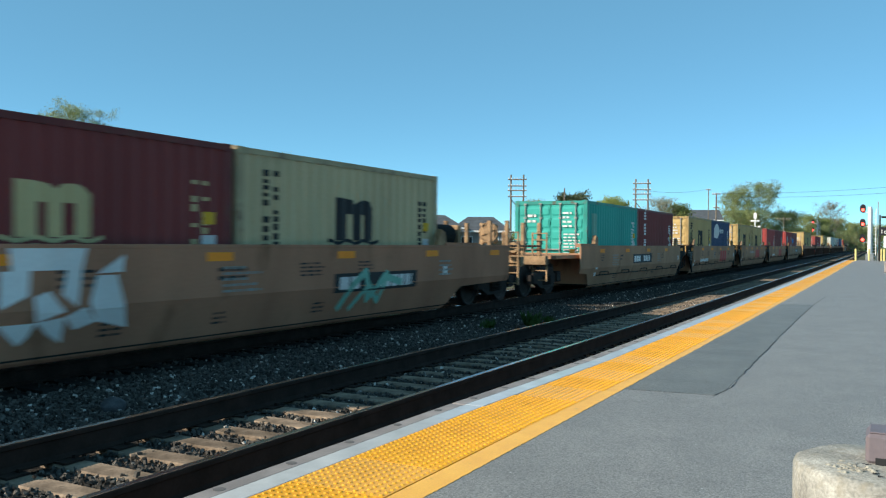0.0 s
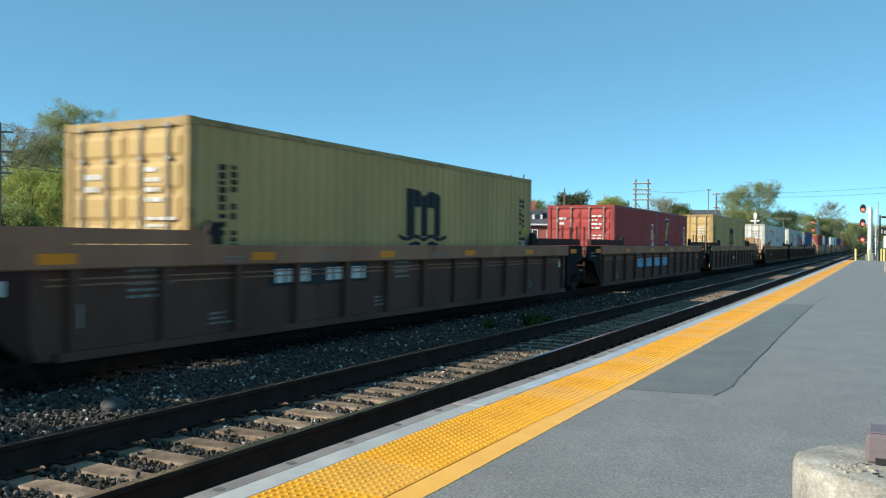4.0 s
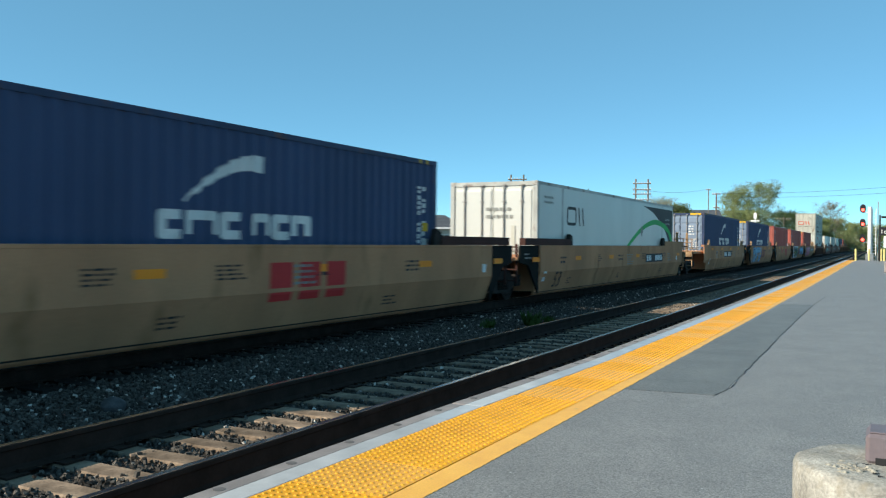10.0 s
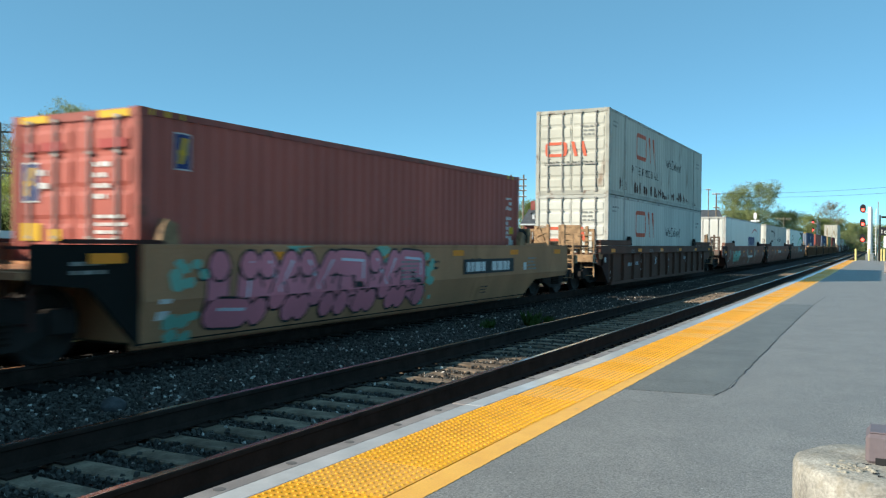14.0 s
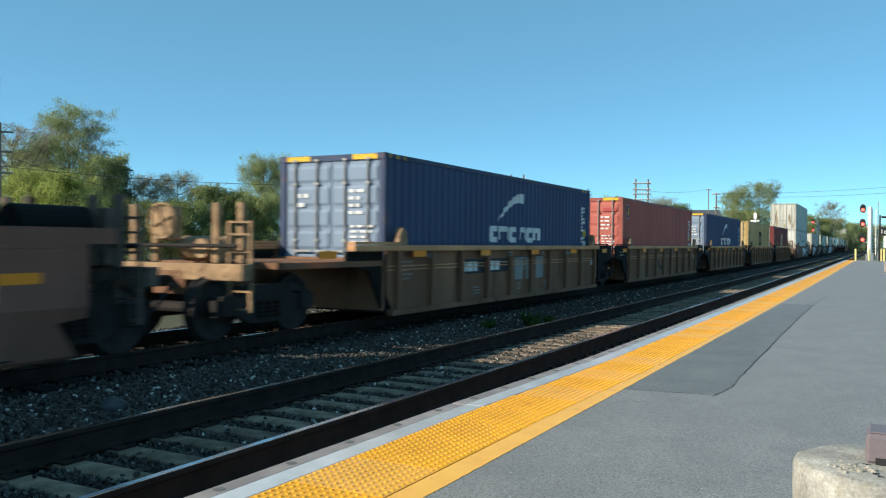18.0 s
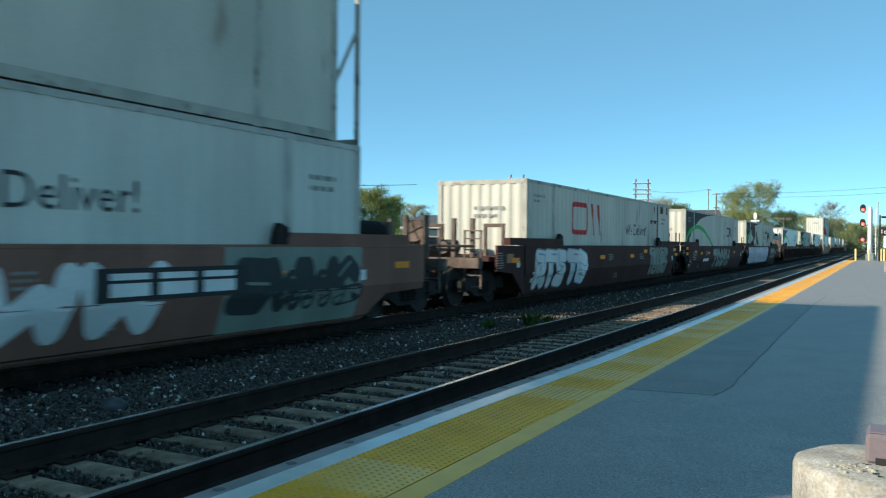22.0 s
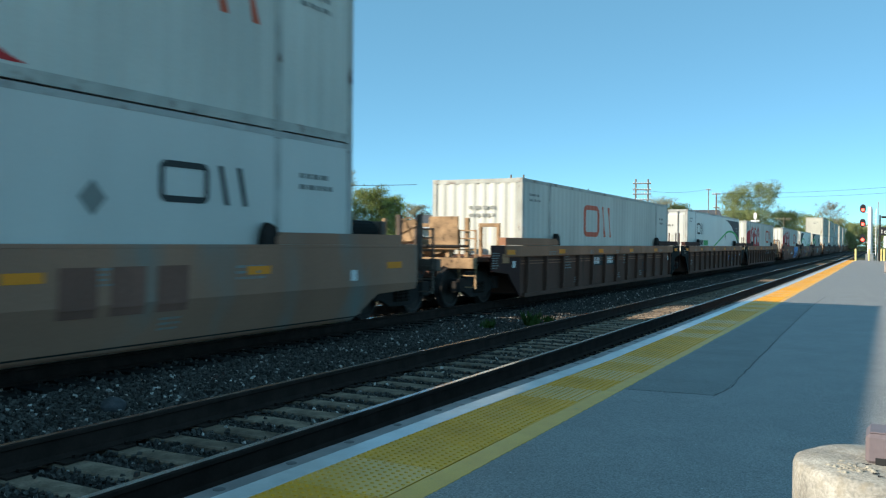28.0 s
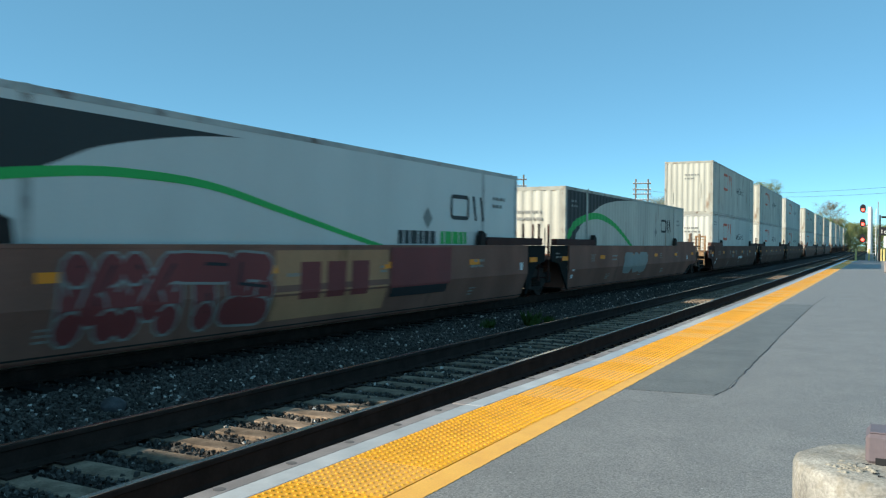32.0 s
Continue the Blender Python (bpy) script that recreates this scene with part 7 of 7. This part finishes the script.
def intermodal(ob):
    """Adds the wide-set word under the emblem."""
    marks(ob, SHELLS[("domestic", L53, 2.896, "doors")]["skin"], [("lettering", spaced("INTERMODAL", 2.5, 0.92, 0.42, 0.47), "charcoal_paint", "dark wide-set lettering")], 0.01)
    return ob


load(380.1, deliver("white_box", "doors"))
load(380.1, intermodal(rusted(deliver("white_box_worn", "doors", label="rust-stained white container with faded red band emblem"), [(1.2, 12.5, 0.2, 0.45, 44, 0.13), (12.5, 15.0, 0.2, 0.4, 8, 0.08)], 9, "doors")), 1)
load(403.9, container("container", "long white smooth container with blue block emblem", "smooth", L53, "white_smooth", "doors", side=[("logo", bars(9.4, 13.7, 1.2, 2.0, 1, 41), "navy_paint", "navy block emblem"), ("red_curve", stroke([(11.2 + 2.6 * i / 8, 2.05 + 0.30 * math.sin(math.pi * 0.8 * i / 8)) for i in range(9)], 0.08), "red_paint", "")], front=[("end_lettering", bars(-0.95, -0.1, 1.35, 1.6, 1, 42) + bars(0.1, 0.95, 1.35, 1.6, 1, 43), "navy_paint", "")]))
load(423.5, deliver("white_box", "corrugated", "charcoal_paint", "long white corrugated container with dark band emblem"))
load(443.35, sweep("smooth", "white_smooth", "doors", True))
blue_load(467.2)
red_load(483.17, True)
blue_load(499.18)
load(515.0, arch_box(L40))
load(530.8, arch_box(L40, "maroon_box", "cream_paint"))
load(551.13, deliver("white_box", "corrugated"))
STAINS = [[(x + 0.16 * math.cos(k) * w, z + h * math.sin(k)) for k in (0.3, 1.3, 2.2, 3.2, 4.2, 5.3)] for x, z, w, h in ((-0.72, 1.2, 0.8, 0.7), (-0.62, 0.8, 0.6, 0.55), (-0.66, 1.9, 0.4, 0.3), (0.62, 1.3, 0.7, 0.45), (0.70, 0.9, 0.5, 0.4), (0.15, 0.5, 0.6, 0.2), (-0.95, 0.4, 0.5, 0.3))]
high = container("container", "long plain white smooth container with rusty doors and open end frame", "smooth", L53 - 0.72, "white_box_worn", "doors", front=[("rust_stain", [q], "rust_stain", "") for q in STAINS], side=[("orange_panel", [rect(0.9, 1.3, 0.75, 1.1)], "orange_paint", ""), ("small_diamond", stroke([(6.2, 2.0), (6.5, 2.3), (6.8, 2.0), (6.5, 1.7), (6.2, 2.0)], 0.05), "grey_paint", "")])
y = L53 - 0.72
part("end_frame", boxes((-1.28, 1.28, y + 0.64, y + 0.71, 2.76, 2.84), (1.20, 1.28, y + 0.002, y + 0.64, 2.76, 2.84), (-1.28, -1.20, y + 0.002, y + 0.64, 2.76, 2.84), (1.20, 1.28, y + 0.64, y + 0.71, 0.02, 2.76), (-1.28, -1.20, y + 0.64, y + 0.71, 0.02, 2.76), (-1.28, 1.28, y + 0.64, y + 0.71, 0.0, 0.12), bev=0.01), "white_box_worn_frame", high, "open steel end frame")
for x in (-1.24, 1.24):
    part("frame_brace", tube(bmesh.new(), (x, y + 0.02, 1.0), (x, y + 0.66, 2.0), 0.035, seg=8), "white_box_worn_frame", high)
load(551.13, high, 1)
load(574.98, rusted(deliver("white_box_worn", "corrugated", "red_paint", "rust-stained white corrugated container with red band emblem", 9.4), [(13.0, 14.0, 1.2, 1.45, 7, 0.09), (13.6, 13.7, 2.62, 2.7, 2, 0.12), (10.5, 13.4, 0.3, 0.8, 8, 0.08)], 10, plates=[rect(14.56, 15.02, 2.49, 2.78), rect(15.61, 15.89, 2.48, 2.78), rect(12.95, 14.0, 2.13, 2.18), rect(13.0, 13.22, 2.04, 2.13), rect(13.45, 13.95, 2.06, 2.13), rect(14.03, 14.12, 1.25, 2.8), rect(14.15, 14.24, 2.2, 2.6)]))
load(594.55, sweep("domestic", "white_box_worn", "corrugated", label="scuffed white corrugated container with dark field and green arc"))
load(614.37, rusted(sweep("domestic", "white_box_worn", "corrugated", label="heavily rusted white container with dark field and green arc"), [(3.1, 4.4, 1.9, 2.7, 26, 0.22), (3.3, 4.2, 0.5, 1.8, 14, 0.2), (4.4, 6.7, 0.3, 2.2, 22, 0.16), (6.2, 6.8, 0.3, 1.1, 5, 0.24), (8.8, 13.4, 0.3, 2.3, 30, 0.14), (12.0, 13.4, 0.3, 2.0, 8, 0.2)], 5))
load(638.38, sweep("smooth", "white_smooth", "doors", label="white refrigerated container with boxed unit and green arc", unit="boxed"))
load(658.1, rusted(sweep("domestic", "white_box_worn", "corrugated", label="rust-spotted white container with dark field and green arc"), [(3.0, 8.0, 0.3, 2.2, 26, 0.14), (9, 13.4, 0.3, 2.3, 24, 0.13)], 6))
load(678.5, sweep("smooth", "white_smooth", "doors", label="white refrigerated container with green arc", unit="framed"))
load(701.95, sweep("smooth", "white_smooth", "doors", label="white refrigerated container with boxed unit and green arc", unit="boxed"))
k_top = cn("white corrugated container with large red field and roundels", end="corrugated", side=[("red_field", [[(0.17, 0.2), (10.0, 0.2), (3.4, 2.78), (0.17, 2.78)]], "red_paint", "large red painted field"), ("roundels", [q for c in (3.0, 4.5, 6.05) for q in ring(c, 1.72, 0.70, 0.08)] + [rect(c - 0.3, c + 0.3, 1.35, 2.05) for c in (3.0, 4.5, 6.05)], "white_box", "three pale roundels"), link_logo(10.85, 1.5, 3.0, 0.85, "orange_paint")])
load(701.95, k_top, 1)
load(725.75, cn("long white corrugated container with red band emblem", "white_box", side=[link_logo(5.0, 1.45, 2.95, 0.98, "orange_paint")]))
load(746.05, cool_words(sweep("smooth", "white_smooth", "doors", True, "white refrigerated container with green arc and block lettering", wide=True), 2.4))
load(765.55, scenic())
load(789.45, scenic())
load(809.82, cool_words(sweep("smooth", "white_smooth", "doors", label="white refrigerated container with framed cooling unit and green arc", unit="framed", wide=True), 9.7))
load(828.85, sweep("domestic", "white_box_worn", "corrugated"))
load(852.5, deliver("white_box", "corrugated"))
load(852.5, deliver("white_box_worn", "corrugated", label="stained white container with faded red band emblem"), 1)
for i, c in enumerate((880.3, 900.0, 923.8, 943.5, 963.2, 987.0, 1006.7, 1026.4, 1050.0, 1069.7)):
    load(c - L53 / 2, deliver("white_box_worn" if i % 2 else "white_box", "doors" if i % 3 else "corrugated"))
    load(c - L53 / 2, deliver("white_box" if i % 2 else "white_box_worn", "doors" if i % 2 else "corrugated"), 1)

marks(sign, Skin(lambda y, z: 0.142), [("lettering", words("1c", 0.02, 2.48, 0.54), "trim_white", "white lettering")], 0.002, True)


# ---- motion: the whole train rolls past, at about 25 m a second ----
RUN = [(0.0, 0.00), (4.0, 100.88), (8.0, 201.69), (11.0, 277.35), (12.0, 302.98), (13.0, 327.82), (16.0, 403.58), (20.0, 504.65), (24.0, 605.62), (28.0, 706.21), (32.0, 806.06)]


def motions():
    for ob in TRAIN:
        x, y, z = ob.location
        mid = 0.0 if ob.name.startswith("well_car") else 7.0
        rows = []
        for t in range(33):
            d = y - float(np.interp(t, [q[0] for q in RUN], [q[1] for q in RUN]))
            rows.append((float(t), pose(x + swing(d), d, z, 0, 0, math.degrees(swing_turn(d + mid)))))
        walk(ob, rows)


motions()
